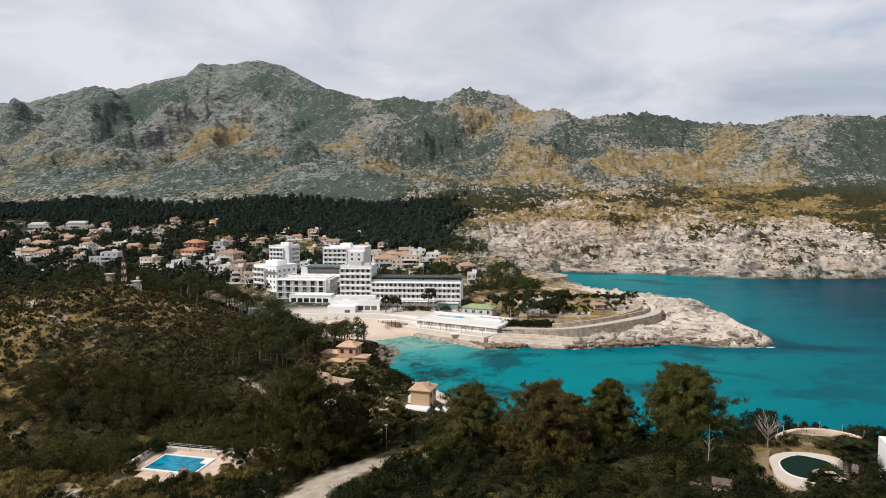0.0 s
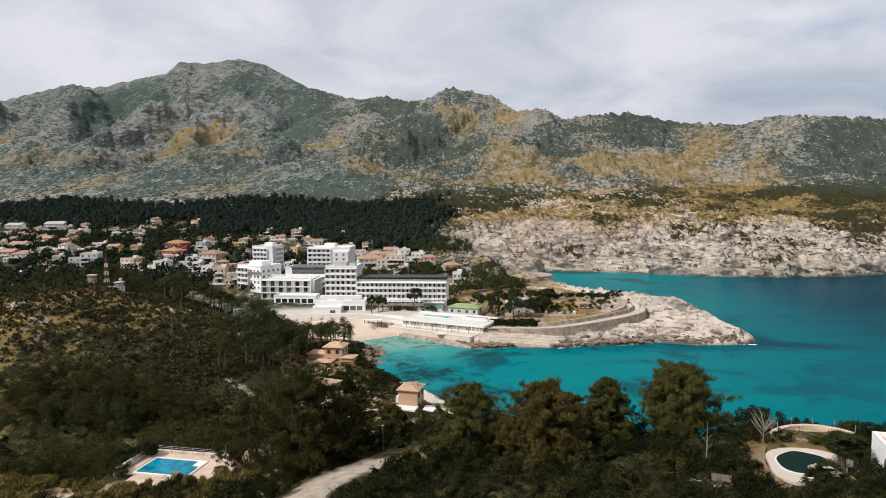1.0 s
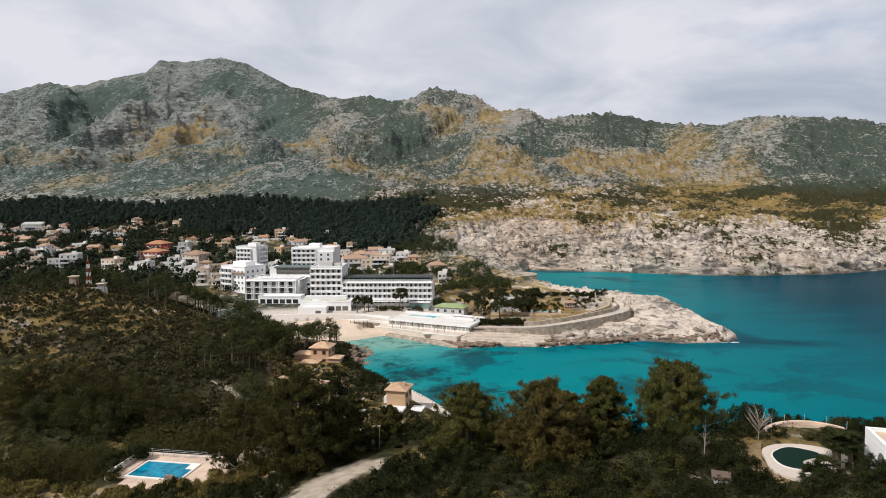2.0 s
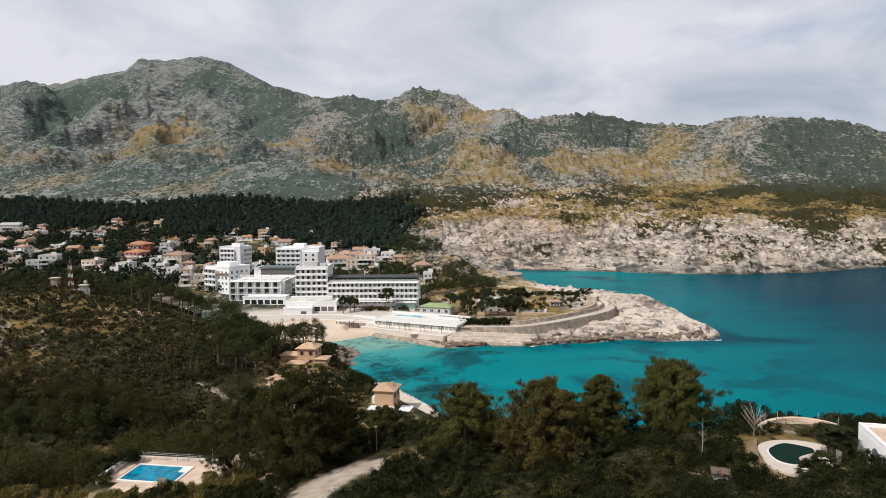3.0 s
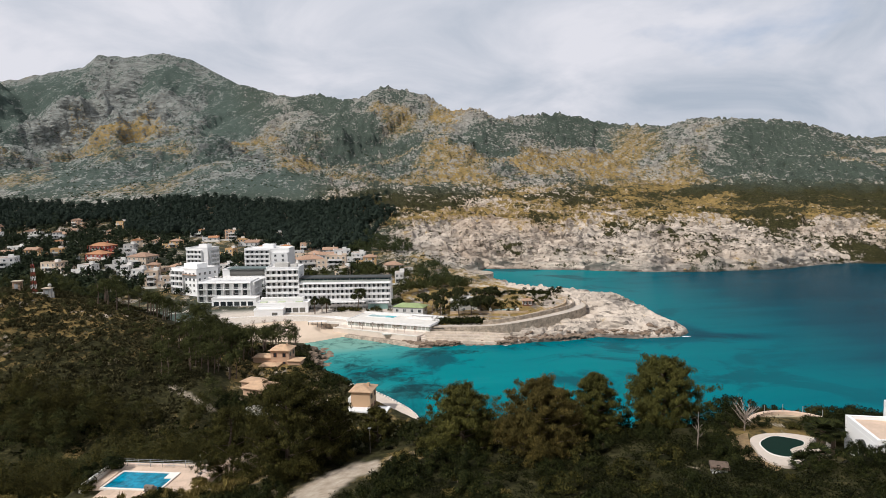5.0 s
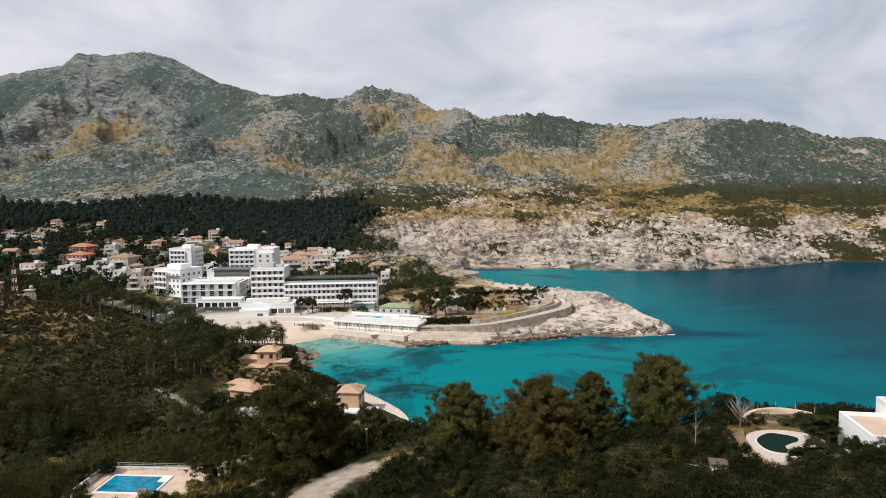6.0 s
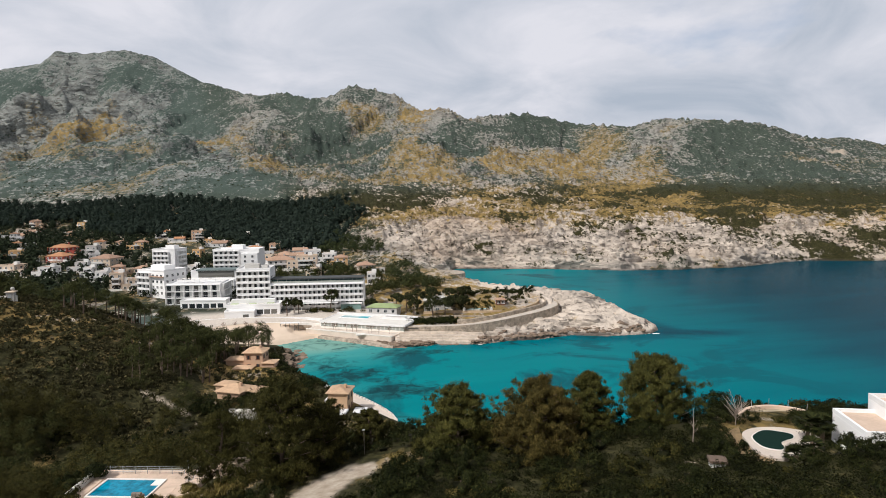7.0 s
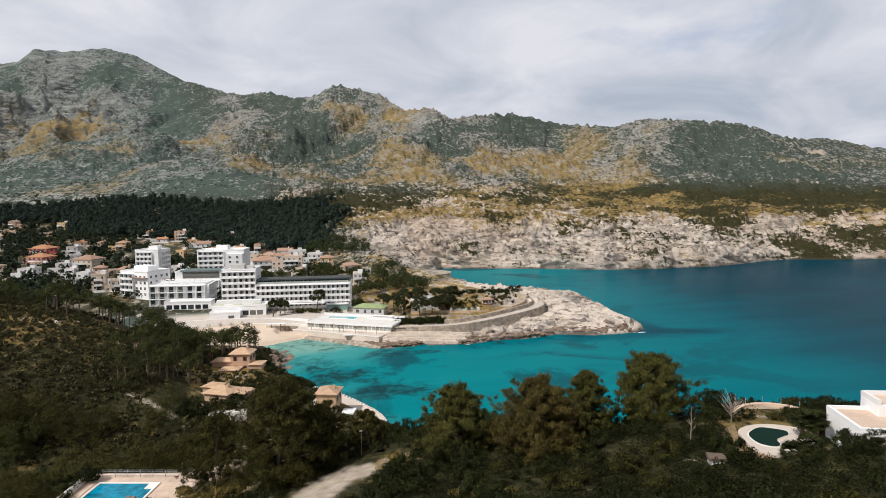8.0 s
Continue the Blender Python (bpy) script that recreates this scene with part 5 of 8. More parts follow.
for x, y, s_, k in ((-2.0, 42.0, 1.1, 3), (-1.3, 44.6, 1.0, 0), (-0.8, 41.2, 1.1, 0), (-13.4, 46.4, 0.8, 3), (-13.2, 48.6, 0.9, 1), (-13.0, 44.0, 0.9, 1), (-3.4, 38.5, 0.9, 3), (0.6, 44.6, 1.0, 3), (27.2, 29.9, 0.55, 3), (30.4, 29.4, 0.85, 3), (31.9, 29.8, 1.1, 3), (25.0, 30.0, 0.6, 0), (33.2, 31.0, 1.2, 0), (22.6, 29.6, 0.8, 3), (20.4, 30.8, 0.7, 0), (28.2, 28.2, 1.0, 0), (19.4, 34.0, 0.6, 2), (19.8, 38.6, 0.7, 0), (18.8, 36.6, 0.7, 3), (23.0, 40.3, 0.5, 1), (24.4, 40.5, 0.5, 0), (26.2, 39.7, 0.5, 1), (27.6, 39.2, 0.6, 0), (29.0, 38.6, 0.7, 3), (27.4, 37.8, 0.5, 2), (21.6, 40.6, 0.7, 0), (28.6, 36.9, 0.6, 0), (27.0, 36.6, 0.4, 1), (30.4, 37.6, 0.8, 3), (31.0, 39.6, 0.8, 0)):
    m = place(x, y, -0.05, x)
    b = copy_thing(KINDS[k], m)
    b.scale = (s_, s_, s_)
for x, y, s_ in ((1.0, 37.8, 0.6), (2.4, 37.4, 0.6), (-1.2, 48.6, 0.8), (-0.6, 46.6, 0.7), (0.6, 48.8, 0.7), (4.0, 36.2, 0.5), (-18.5, 57.5, 0.9), (-22.5, 56.8, 0.8), (-27.0, 57.0, 0.9), (-31.0, 58.5, 0.9), (-33.0, 62.0, 0.8), (-35.0, 57.5, 1.1), (-37.0, 55.5, 1.2), (-38.5, 58.5, 1.1), (-40.5, 56.0, 1.3), (-42.0, 59.0, 1.0), (-36.0, 60.5, 1.0), (-43.5, 56.5, 1.2), (-34.0, 54.5, 1.0), (-39.5, 53.5, 1.1), (-29.5, 55.2, 1.0), (-26.0, 54.6, 0.9), (-23.0, 53.4, 0.9), (-20.0, 52.2, 0.9), (-17.2, 50.6, 0.8), (-15.2, 49.4, 0.8), (-45.5, 59.5, 1.1), (-37.8, 61.8, 1.0), (-28.5, 58.4, 0.6), (-26.2, 58.6, 0.55), (-24.0, 58.2, 0.6), (-21.6, 57.6, 0.6), (-19.6, 58.8, 0.55), (-30.2, 57.4, 0.7), (-25.0, 56.4, 0.7), (-22.0, 55.6, 0.7)):
    b = copy_thing(KINDS[4], place(x, y, -0.05, x))
    b.scale = (s_, s_, s_)

# dry golden grass in front of the pool garden
N = 900
x, y = rngs.uniform(-50, -13, N), rngs.uniform(48, 61, N)
ok = ((x < -32) | (y < 58.2)) & (fbm(x, y, 4, 3, 0.5, 6) > -0.12) & ~((np.abs(x + 24) < 6.2) & (y > 57.6)) & (np.min([np.hypot(x - a, y - b) for a, b in drive_line], 0) > 3.0)
xyz, dd, tt = on_ground(x[ok], y[ok])
T_STRAW = [leaf_tris(rngp, [(0, 0, 0.12), (0.22, 0.1, 0.1), (-0.15, 0.2, 0.1)], [0.22, 0.2, 0.2], 40, 0.34, 0.10, 1.2) for k in range(4)]
scatter("dry_grass", T_STRAW, xyz, rngs.uniform(0.6, 1.5, ok.sum()), M_DRYLEAF, "golden dry grass below the pool terrace", "grass", rngs)

# ---- buildings ----
def glass_material():
    m, n, l, b = mat("window_glass", 0.08)
    info = n.new("ShaderNodeObjectInfo")
    r = ramp(n, [(0.0, (0.012, 0.016, 0.02)), (0.6, (0.035, 0.045, 0.05)), (1.0, (0.16, 0.15, 0.13))])
    l.new(info.outputs["Random"], r.inputs[0]); l.new(r.outputs[0], b.inputs["Base Color"])
    b.inputs["Specular IOR Level"].default_value = 0.6
    return m


M_GLASS = glass_material()
M_TEAL = plain("green_glass", (0.22, 0.34, 0.31), 0.15, 0.5, 0.2, 0.0)
M_DARKTEAL = plain("dark_green_glass", (0.035, 0.075, 0.072), 0.12, 0.5, 0.25, 0.0)
M_PALEGLASS = plain("pale_terrace_glass", (0.40, 0.42, 0.38), 0.15, 0.5, 0.2, 0.0)
M_CURTAIN = plain("pale_door_blind", (0.62, 0.63, 0.60), 0.8, 0.5, 0.12, 0.0)
M_METAL = plain("painted_steel", (0.45, 0.46, 0.47), 0.45, 1.0, 0.1, 0.0, metal=0.6)
M_RAIL = plain("galvanised_rail", (0.24, 0.25, 0.25), 0.5, 1.0, 0.15, 0.0, metal=0.5)
M_DARK = plain("dark_roofing", (0.06, 0.065, 0.065), 0.85, 0.8, 0.2, 0.1)
M_TEALROOF = plain("grey_green_roofing", (0.13, 0.17, 0.165), 0.7, 0.8, 0.2, 0.1)
M_AWNING = plain("pale_green_awning", (0.50, 0.55, 0.36), 0.85, 0.8, 0.12, 0.05)
M_SHUT = plain("brown_shutter", (0.16, 0.07, 0.04), 0.7, 1.0, 0.15, 0.1)
M_GREENROOF = plain("green_roof_tile", (0.27, 0.33, 0.15), 0.8, 1.0, 0.2, 0.2)
M_ASPHALT = plain("pale_asphalt", (0.46, 0.40, 0.34), 0.95, 0.6, 0.15, 0.1)
M_POOL = plain("pool_water", (0.008, 0.20, 0.31), 0.06, 2.6, 0.55, 0.0, fine=2.0)
M_LIDO = plain("lido_water", (0.05, 0.42, 0.47), 0.08, 0.6, 0.1, 0.0)
M_SPA = plain("shallow_pool_water", (0.42, 0.62, 0.62), 0.08, 0.6, 0.1, 0.0)
M_POOLDK = plain("green_pool_water", (0.006, 0.022, 0.015), 0.10, 0.6, 0.2, 0.0)
for m_ in (M_POOL, M_POOLDK):
    m_.node_tree.nodes["Principled BSDF"].inputs["Specular IOR Level"].default_value = 0.08
M_POOLDK.node_tree.nodes["Principled BSDF"].inputs["IOR"].default_value = 1.12
M_COPING = plain("pool_coping", (0.74, 0.70, 0.64), 0.8, 1.2, 0.08, 0.1)
M_DECK = plain("pool_deck", (0.60, 0.45, 0.34), 0.85, 1.6, 0.14, 0.15, fine=6.0)

WALLS = {"white": M_TOWNWHITE, "cream": M_CREAM, "ochre": M_OCHRE, "pink": M_PINK, "red": M_RED, "grey": M_GREY, "brown": M_SHUT}
WORD = {"white": "white rendered", "cream": "cream rendered", "ochre": "ochre yellow", "pink": "terracotta pink", "red": "dark red", "grey": "grey concrete", "brown": "brown timber"}

WIN_W, WIN_H = 1.25, 1.35
me_frame = bpy.data.meshes.new("window")
bm = boxes((-WIN_W / 2 - 0.1, -0.10, -0.1, WIN_W / 2 + 0.1, 0.02, 0.0), (-WIN_W / 2 - 0.1, -0.06, WIN_H, WIN_W / 2 + 0.1, 0.02, WIN_H + 0.1),
           (-WIN_W / 2 - 0.1, -0.06, 0, -WIN_W / 2, 0.02, WIN_H), (WIN_W / 2, -0.06, 0, WIN_W / 2 + 0.1, 0.02, WIN_H), (-0.04, -0.05, 0, 0.04, 0.02, WIN_H))
bm.to_mesh(me_frame); bm.free(); me_frame.materials.append(M_WHITE)
me_shutter = bpy.data.meshes.new("shuttered_window")
bm = boxes((-0.62, -0.07, -0.06, -0.32, 0.02, 1.12), (0.32, -0.07, -0.06, 0.62, 0.02, 1.12), (-0.66, -0.09, -0.14, 0.66, 0.02, -0.06))
bm.to_mesh(me_shutter); bm.free(); me_shutter.materials.append(M_SHUT)
me_slit = bpy.data.meshes.new("pane")
bm = boxes((-0.32, -0.03, -0.06, 0.32, 0.015, 1.12))
bm.to_mesh(me_slit); bm.free(); me_slit.materials.append(M_GLASS)
me_pane = bpy.data.meshes.new("pane")
bm = boxes((-WIN_W / 2, -0.025, 0, WIN_W / 2, 0.015, WIN_H))
bm.to_mesh(me_pane); bm.free(); me_pane.materials.append(M_GLASS)


def window(parent, m):
    w = same("window", me_frame, parent, m)
    same("pane", me_pane, w)
    return w


def hip_roof(w, d, z, rise, over=0.5, gable=False):
    bm = bmesh.new()
    x, y = w / 2 + over, d / 2 + over
    long_x = w >= d
    r = (x - (0 if gable else y * 0.9)) if long_x else (y - (0 if gable else x * 0.9))
    r = max(r, 0.05)
    base = [bm.verts.new(c) for c in ((-x, -y, z), (x, -y, z), (x, y, z), (-x, y, z))]
    eave = [bm.verts.new((v.co.x, v.co.y, z + 0.18)) for v in base]
    p, q = ((-r, 0), (r, 0)) if long_x else ((0, -r), (0, r))
    a, b = bm.verts.new((*p, z + rise)), bm.verts.new((*q, z + rise))
    for i in range(4):
        bm.faces.new((base[i], base[(i + 1) % 4], eave[(i + 1) % 4], eave[i]))
    bm.faces.new(base[::-1])
    e = eave
    if long_x:
        for f in ((e[0], e[1], b, a), (e[1], e[2], b), (e[2], e[3], a, b), (e[3], e[0], a)):
            bm.faces.new(f)
    else:
        for f in ((e[0], e[1], a), (e[1], e[2], b, a), (e[2], e[3], b), (e[3], e[0], a, b)):
            bm.faces.new(f)
    return bm


def house(x, y, w, d, floors, turn, wall, roof, z=None, name="house", storey=2.9, label=None, chimney=True, group="houses of the town"):
    zg = ground_z(x, y) if z is None else z
    words = "%s %s house with %s roof" % (WORD[wall], ("single-storey", "two-storey", "three-storey", "four-storey")[floors - 1], {"flat": "a flat parapet", "hip": "a hipped clay tile", "gable": "a gabled clay tile"}[roof])
    t = thing(name, Matrix.Translation((x, y, zg)) @ Matrix.Rotation(radians(turn), 4, "Z"), label or words, "house", group)
    rh = random.Random(int(abs(x) * 31 + y * 7))
    town = name == "house"
    full = w
    side = rh.choice((-1, 1))
    cx = 0.0
    if town:                                   # the main body takes two thirds of the plot, a lower annex the rest
        w = full * rh.uniform(0.58, 0.7)
        cx = -side * (full - w) / 2
    h = floors * storey
    part("wall", boxes((cx - w / 2, -d / 2, -3.0, cx + w / 2, d / 2, h)), WALLS[wall], t)
    if roof == "flat":
        x0, x1 = cx - w / 2, cx + w / 2
        bm = boxes((x0 - 0.15, -d / 2 - 0.15, h, x1 + 0.15, d / 2 + 0.15, h + 0.12), (x0, -d / 2, h + 0.12, x1, -d / 2 + 0.25, h + 0.75),
                   (x0, d / 2 - 0.25, h + 0.12, x1, d / 2, h + 0.75), (x0, -d / 2 + 0.25, h + 0.12, x0 + 0.25, d / 2 - 0.25, h + 0.75),
                   (x1 - 0.25, -d / 2 + 0.25, h + 0.12, x1, d / 2 - 0.25, h + 0.75))
        part("roof", bm, WALLS[wall], t)
        part("stair_head", boxes((cx + w * 0.05, 0, h + 0.12, cx + w * 0.05 + 2.8, 2.4, h + 2.2)), M_TOWNWHITE, t)
        if town:
            part("roof_floor", boxes((x0 + 0.26, -d / 2 + 0.26, h + 0.12, cx + w * 0.05 - 0.01, d / 2 - 0.26, h + 0.16)), M_TERRACOTTA, t)
    else:
        rise = 0.17 * min(w, d) + 0.4
        rb = hip_roof(w, d, h, rise, 0.45, roof == "gable")
        bmesh.ops.translate(rb, verts=rb.verts, vec=(cx, 0, 0))
        r = part("roof", rb, M_GREY if wall == "grey" else (M_REDTILE if wall == "red" or int(abs(x) * 13 + y) % 5 == 0 else M_TILE), t)
        if chimney:
            part("chimney", boxes((cx + w * 0.18, d * 0.12, h + 0.3, cx + w * 0.18 + 0.7, d * 0.12 + 0.7, h + rise + 0.8)), WALLS[wall], r)
    if town:
        aw, ad, ah = full - w, rh.uniform(0.7, 0.95) * d, storey * max(1, floors - 1)
        ax0, ax1 = (full / 2 - aw, full / 2) if side > 0 else (-full / 2, -full / 2 + aw)
        ay = rh.uniform(-0.2, 0.05) * d
        aw_mat = WALLS[wall] if rh.random() < 0.6 else M_TOWNWHITE
        an = part("annex", boxes((ax0, ay - ad / 2, -3, ax1, ay + ad / 2, ah), (ax0, ay - ad / 2, ah, ax1, ay - ad / 2 + 0.2, ah + 0.8)), aw_mat, t)
        if rh.random() < 0.5:
            part("annex_roof", boxes((ax0 - 0.2 * (side < 0), ay - ad / 2 + 0.2, ah, ax1 + 0.2 * (side > 0), ay + ad / 2, ah + 0.22)), M_TILE, an)
        k_an = max(1, int(aw / 3))
        for f in range(max(1, floors - 1)):
            for k in range(k_an):
                window(an, Matrix.Translation((ax0 + (k + 0.5) * aw / k_an, ay - ad / 2 - 0.02, 0.8 + f * storey)))
        if floors > 1:
            pd = rh.uniform(1.4, 2.4)
            px0 = cx - w / 2 + rh.uniform(0.0, 0.3) * w
            px1 = min(px0 + rh.uniform(0.5, 0.7) * w, cx + w / 2)
            for f in range(1, floors):
                zz = f * storey
                part("balcony", boxes((px0, -d / 2 - pd, zz - 0.15, px1, -d / 2, zz + 0.1), (px0, -d / 2 - pd, zz + 0.1, px1, -d / 2 - pd + 0.12, zz + 0.95)), M_TOWNWHITE, t)
                part("balcony_opening", boxes((px0 + 0.3, -d / 2 - 0.05, zz - storey + 0.3, px1 - 0.3, -d / 2 + 0.02, zz - 0.5)), M_GLASS, t)
        if rh.random() < 0.5:
            part("garden_wall", boxes((-full * 0.7, -d / 2 - 5.2, -3, full * 0.7, -d / 2 - 4.9, 0.9)), M_COPING, t)
    n = max(2, int(w / 3.2))
    for f in range(floors):
        zz = f * storey + 0.9
        for k in range(n):
            window(t, Matrix.Translation((cx - w / 2 + (k + 0.5) * w / n, -d / 2 - 0.02, zz)))
        m = max(1, int(d / 3.6))
        for k in range(m):
            yy = -d / 2 + (k + 0.5) * d / m
            if not (town and side > 0 and f < max(1, floors - 1)):
                window(t, Matrix.Translation((cx + w / 2 + 0.02, yy, zz)) @ Matrix.Rotation(radians(90), 4, "Z"))
            if not (town and side < 0 and f < max(1, floors - 1)):
                window(t, Matrix.Translation((cx - w / 2 - 0.02, yy, zz)) @ Matrix.Rotation(radians(-90), 4, "Z"))
    return t


for row in ALL_HOUSES:
    house(*row)
# the closely built lanes between them
rl = random.Random(77)
lots = [(r[0], r[1]) for r in ALL_HOUSES] + [(-94, 424), (-51, 410), (-86, 362), (-64, 341), (-58, 362), (-33, 318), (-4, 312)]
for k in range(1200):
    y = rl.uniform(385, 740)
    x = rl.uniform(-0.68, -0.06) * y - 4
    if any((x - a) ** 2 + (y - b) ** 2 < 19 ** 2 for a, b in lots) or (y < 430 and x > -100) or (y < 455 and x < -0.3 * y) or (y > 640 and x > -210):
        continue
    lots.append((x, y))
    house(x, y, rl.uniform(8, 14), rl.uniform(7, 9), rl.choice((1, 1, 2, 2, 3)), rl.uniform(-30, 20), rl.choice(("white", "white", "cream", "cream", "pink", "grey", "ochre")), rl.choice(("flat", "flat", "hip", "gable")))
    if len(lots) > 100:
        break


def cube_mesh(name, dims, material):
    me = bpy.data.meshes.new(name)
    bm = boxes(*dims)
    bm.to_mesh(me); bm.free(); me.materials.append(material)
    return me


def balcony_front(t, x0, y0, z0, bays, floors, bw, fh, depth=1.3, wall=M_WHITE, solid=0.92, turn=0.0):
    """Rows of recessed balconies: slabs, party walls, balustrades and glazed doors, each its own part."""
    base = Matrix.Translation((x0, y0, 0)) @ Matrix.Rotation(turn, 4, "Z")
    slab = cube_mesh("balcony_slab", [(0, -depth, -0.12, bays * bw, 0, 0.12)], wall)
    fin = cube_mesh("party_wall", [(-0.11, -depth, 0.12, 0.11, 0, fh - 0.12)], wall)
    rail = cube_mesh("balustrade", [(0.11, -depth, 0.12, bw - 0.11, -depth + 0.1, 0.12 + 0.95 * solid), (0.11, -depth, 1.0, bw - 0.11, -depth + 0.06, 1.06)], wall)
    door = cube_mesh("balcony_door", [(0.3, -0.06, 0.14, bw * 0.52, 0.0, fh - 0.62)], M_GLASS)
    blind = cube_mesh("door_blind", [(bw * 0.52 + 0.02, -0.05, 0.14, bw * 0.86, 0.0, fh - 0.62)], M_CURTAIN)
    for f in range(floors + 1):
        same("balcony_slab", slab, t, base @ Matrix.Translation((0, 0, z0 + f * fh)))
    for f in range(floors):
        for k in range(bays + 1):
            same("party_wall", fin, t, base @ Matrix.Translation((k * bw, 0, z0 + f * fh)))
        for k in range(bays):
            m = base @ Matrix.Translation((k * bw, 0, z0 + f * fh))
            same("balustrade", rail, t, m)
            same("balcony_door", door, t, m)
            same("door_blind", blind, t, m)


def block(x, y, w, d, z0, z1, turn, name, label, wall=M_WHITE, category="building"):
    t = thing(name, Matrix.Translation((x, y, z0)) @ Matrix.Rotation(radians(turn), 4, "Z"), label, category)
    h = z1 - z0
    part("wall", boxes((-w / 2, -d / 2, -3, w / 2, d / 2, h)), wall, t)
    part("parapet", boxes((-w / 2 - 0.12, -d / 2 - 0.12, h, w / 2 + 0.12, -d / 2 + 0.2, h + 0.7), (-w / 2 - 0.12, d / 2 - 0.2, h, w / 2 + 0.12, d / 2 + 0.12, h + 0.7),
                          (-w / 2 - 0.12, -d / 2 + 0.2, h, -w / 2 + 0.2, d / 2 - 0.2, h + 0.7), (w / 2 - 0.2, -d / 2 + 0.2, h, w / 2 + 0.12, d / 2 - 0.2, h + 0.7)), wall, t)
    return t


# the beach hotel: a tall wing and a long low wing
W1 = block(-33.6, 318.0, 15.6, 13, 5, 24.4, -7.5, "hotel_wing", "white six-storey hotel wing with rows of recessed balconies", category="hotel")
balcony_front(W1, -7.8, -6.5, 1.6, 6, 6, 2.6, 2.86, 1.7)
part("roof_plant", boxes((-5, -1, 19.4, 1.5, 4.5, 21.4), (2.5, 0, 19.4, 5.5, 4, 20.6)), M_GREY, W1)
for f in range(5):
    for k in range(3):
        window(W1, Matrix.Translation((7.82, -3.6 + 3.4 * k, 3.0 + 2.86 * f)) @ Matrix.Rotation(radians(90), 4, "Z"))
W2 = block(-4.0, 312.6, 44.0, 11, 5, 17.0, -8.0, "hotel_wing", "long white hotel wing with balconies below a glazed storey", category="hotel")
balcony_front(W2, -22.0, -5.5, 0.9, 20, 4, 2.2, 2.75, 1.7)
part("glazed_storey", boxes((-21.6, -4.6, 12.0, 21.6, 4.8, 14.2)), M_DARKTEAL, W2, "dark green glazed top storey")
part("terrace_screen", boxes((-21.7, -5.75, 12.72, 21.7, -5.68, 13.5)), M_PALEGLASS, W2, "pale glass screen along the roof terrace")
part("roof", boxes((-22.3, -5.3, 14.2, 22.3, 5.4, 14.5), (-22.2, -5.2, 14.5, 22.2, -5.0, 14.75)), M_DARK, W2, "thin dark flat roof")
me_mull = cube_mesh("mullion", [(-0.06, -4.70, 12.05, 0.06, -4.6, 14.2)], M_METAL)
for k in range(21):
    same("mullion", me_mull, W2, Matrix.Translation((-21 + 2.1 * k, 0, 0)))
part("end_wall", boxes((21.9, -5.7, -3, 22.3, 5.6, 12.9)), M_WHITE, W2)
part("conservatory", boxes((11.5, -10.5, -1, 21.0, -6.9, 2.6)), M_TEAL, W2, "pale green glass conservatory")
part("conservatory_roof", boxes((11.2, -10.8, 2.6, 21.4, -6.8, 2.9)), M_WHITE, W2)
part("canopy", boxes((-21, -9.5, 3.0, 10, -6.9, 3.25)), M_WHITE, W2)
me_post = cube_mesh("canopy_post", [(-0.12, -9.3, -1, 0.12, -9.05, 3.0)], M_WHITE)
for k in range(10):
    same("canopy_post", me_post, W2, Matrix.Translation((-20 + 3.2 * k, 0, 0)))

# low pavilion with terraces in front of the tall wing
PV = block(-33.5, 303.5, 24, 9, 4.6, 9.2, -6, "hotel_pavilion", "low white beach pavilion with terraces and green canopies", category="pavilion")
part("upper_terrace", boxes((-11, 1, 4.6, 9, 4.3, 6.6)), M_WHITE, PV)
for k in range(5):
    part("awning", boxes((-10.8 + 4.1 * k, -3.0, 4.75, -7.6 + 4.1 * k, 0.8, 5.05)), M_AWNING if k % 2 == 0 else M_COPING, PV)
me_gap = cube_mesh("terrace_opening", [(0, -4.56, 0.6, 2.6, -4.5, 2.7)], M_GLASS)
for k in range(7):
    same("terrace_opening", me_gap, PV, Matrix.Translation((-11.2 + 3.2 * k, 0, 0)))
for k in range(2):
    same("terrace_opening", me_gap, PV, Matrix.Translation((7.5, -2.9 + 3.3 * k, 0)) @ Matrix.Rotation(radians(90), 4, "Z"))
PV2 = block(-39.5, 296.5, 13, 5, 4.0, 7.2, -4, "beach_bar", "plain white flat-roofed beach bar by the sand", category="bar")
part("doorway", boxes((1.5, -2.56, 0.1, 4.0, -2.5, 2.2)), M_GLASS, PV2)

# pool terrace in front of the long wing: a low glazed arcade under a broad white roof deck with a pool
PT = thing("pool_terrace", Matrix.Translation((14.6, 265.9, 3.1)) @ Matrix.Rotation(radians(-29.8), 4, "Z"), "white raised pool terrace with a glazed arcade", "terrace")
part("deck", boxes((-19.3, -4.5, 2.35, 19.3, 12.0, 2.8)), M_COPING, PT)
part("base_wall", boxes((-18.9, -3.4, -4, 18.9, 11.8, 2.35)), M_COPING, PT)
part("fascia", boxes((-19.6, -4.9, 2.2, 19.6, -4.5, 3.0), (-19.6, -4.5, 2.2, -19.3, 12.0, 3.0), (19.3, -4.5, 2.2, 19.6, 12.0, 3.0)), M_WHITE, PT, "white fascia round the roof deck")
part("plinth", boxes((-19.1, -4.45, -2, 19.1, -4.15, 0.55)), M_COPING, PT)
me_arc = cube_mesh("arcade_pane", [(0.12, -4.36, 0.6, 1.62, -4.28, 2.16)], M_PALEGLASS)
me_pil = cube_mesh("pillar", [(-0.1, -4.46, 0.55, 0.1, -4.2, 2.2)], M_WHITE)
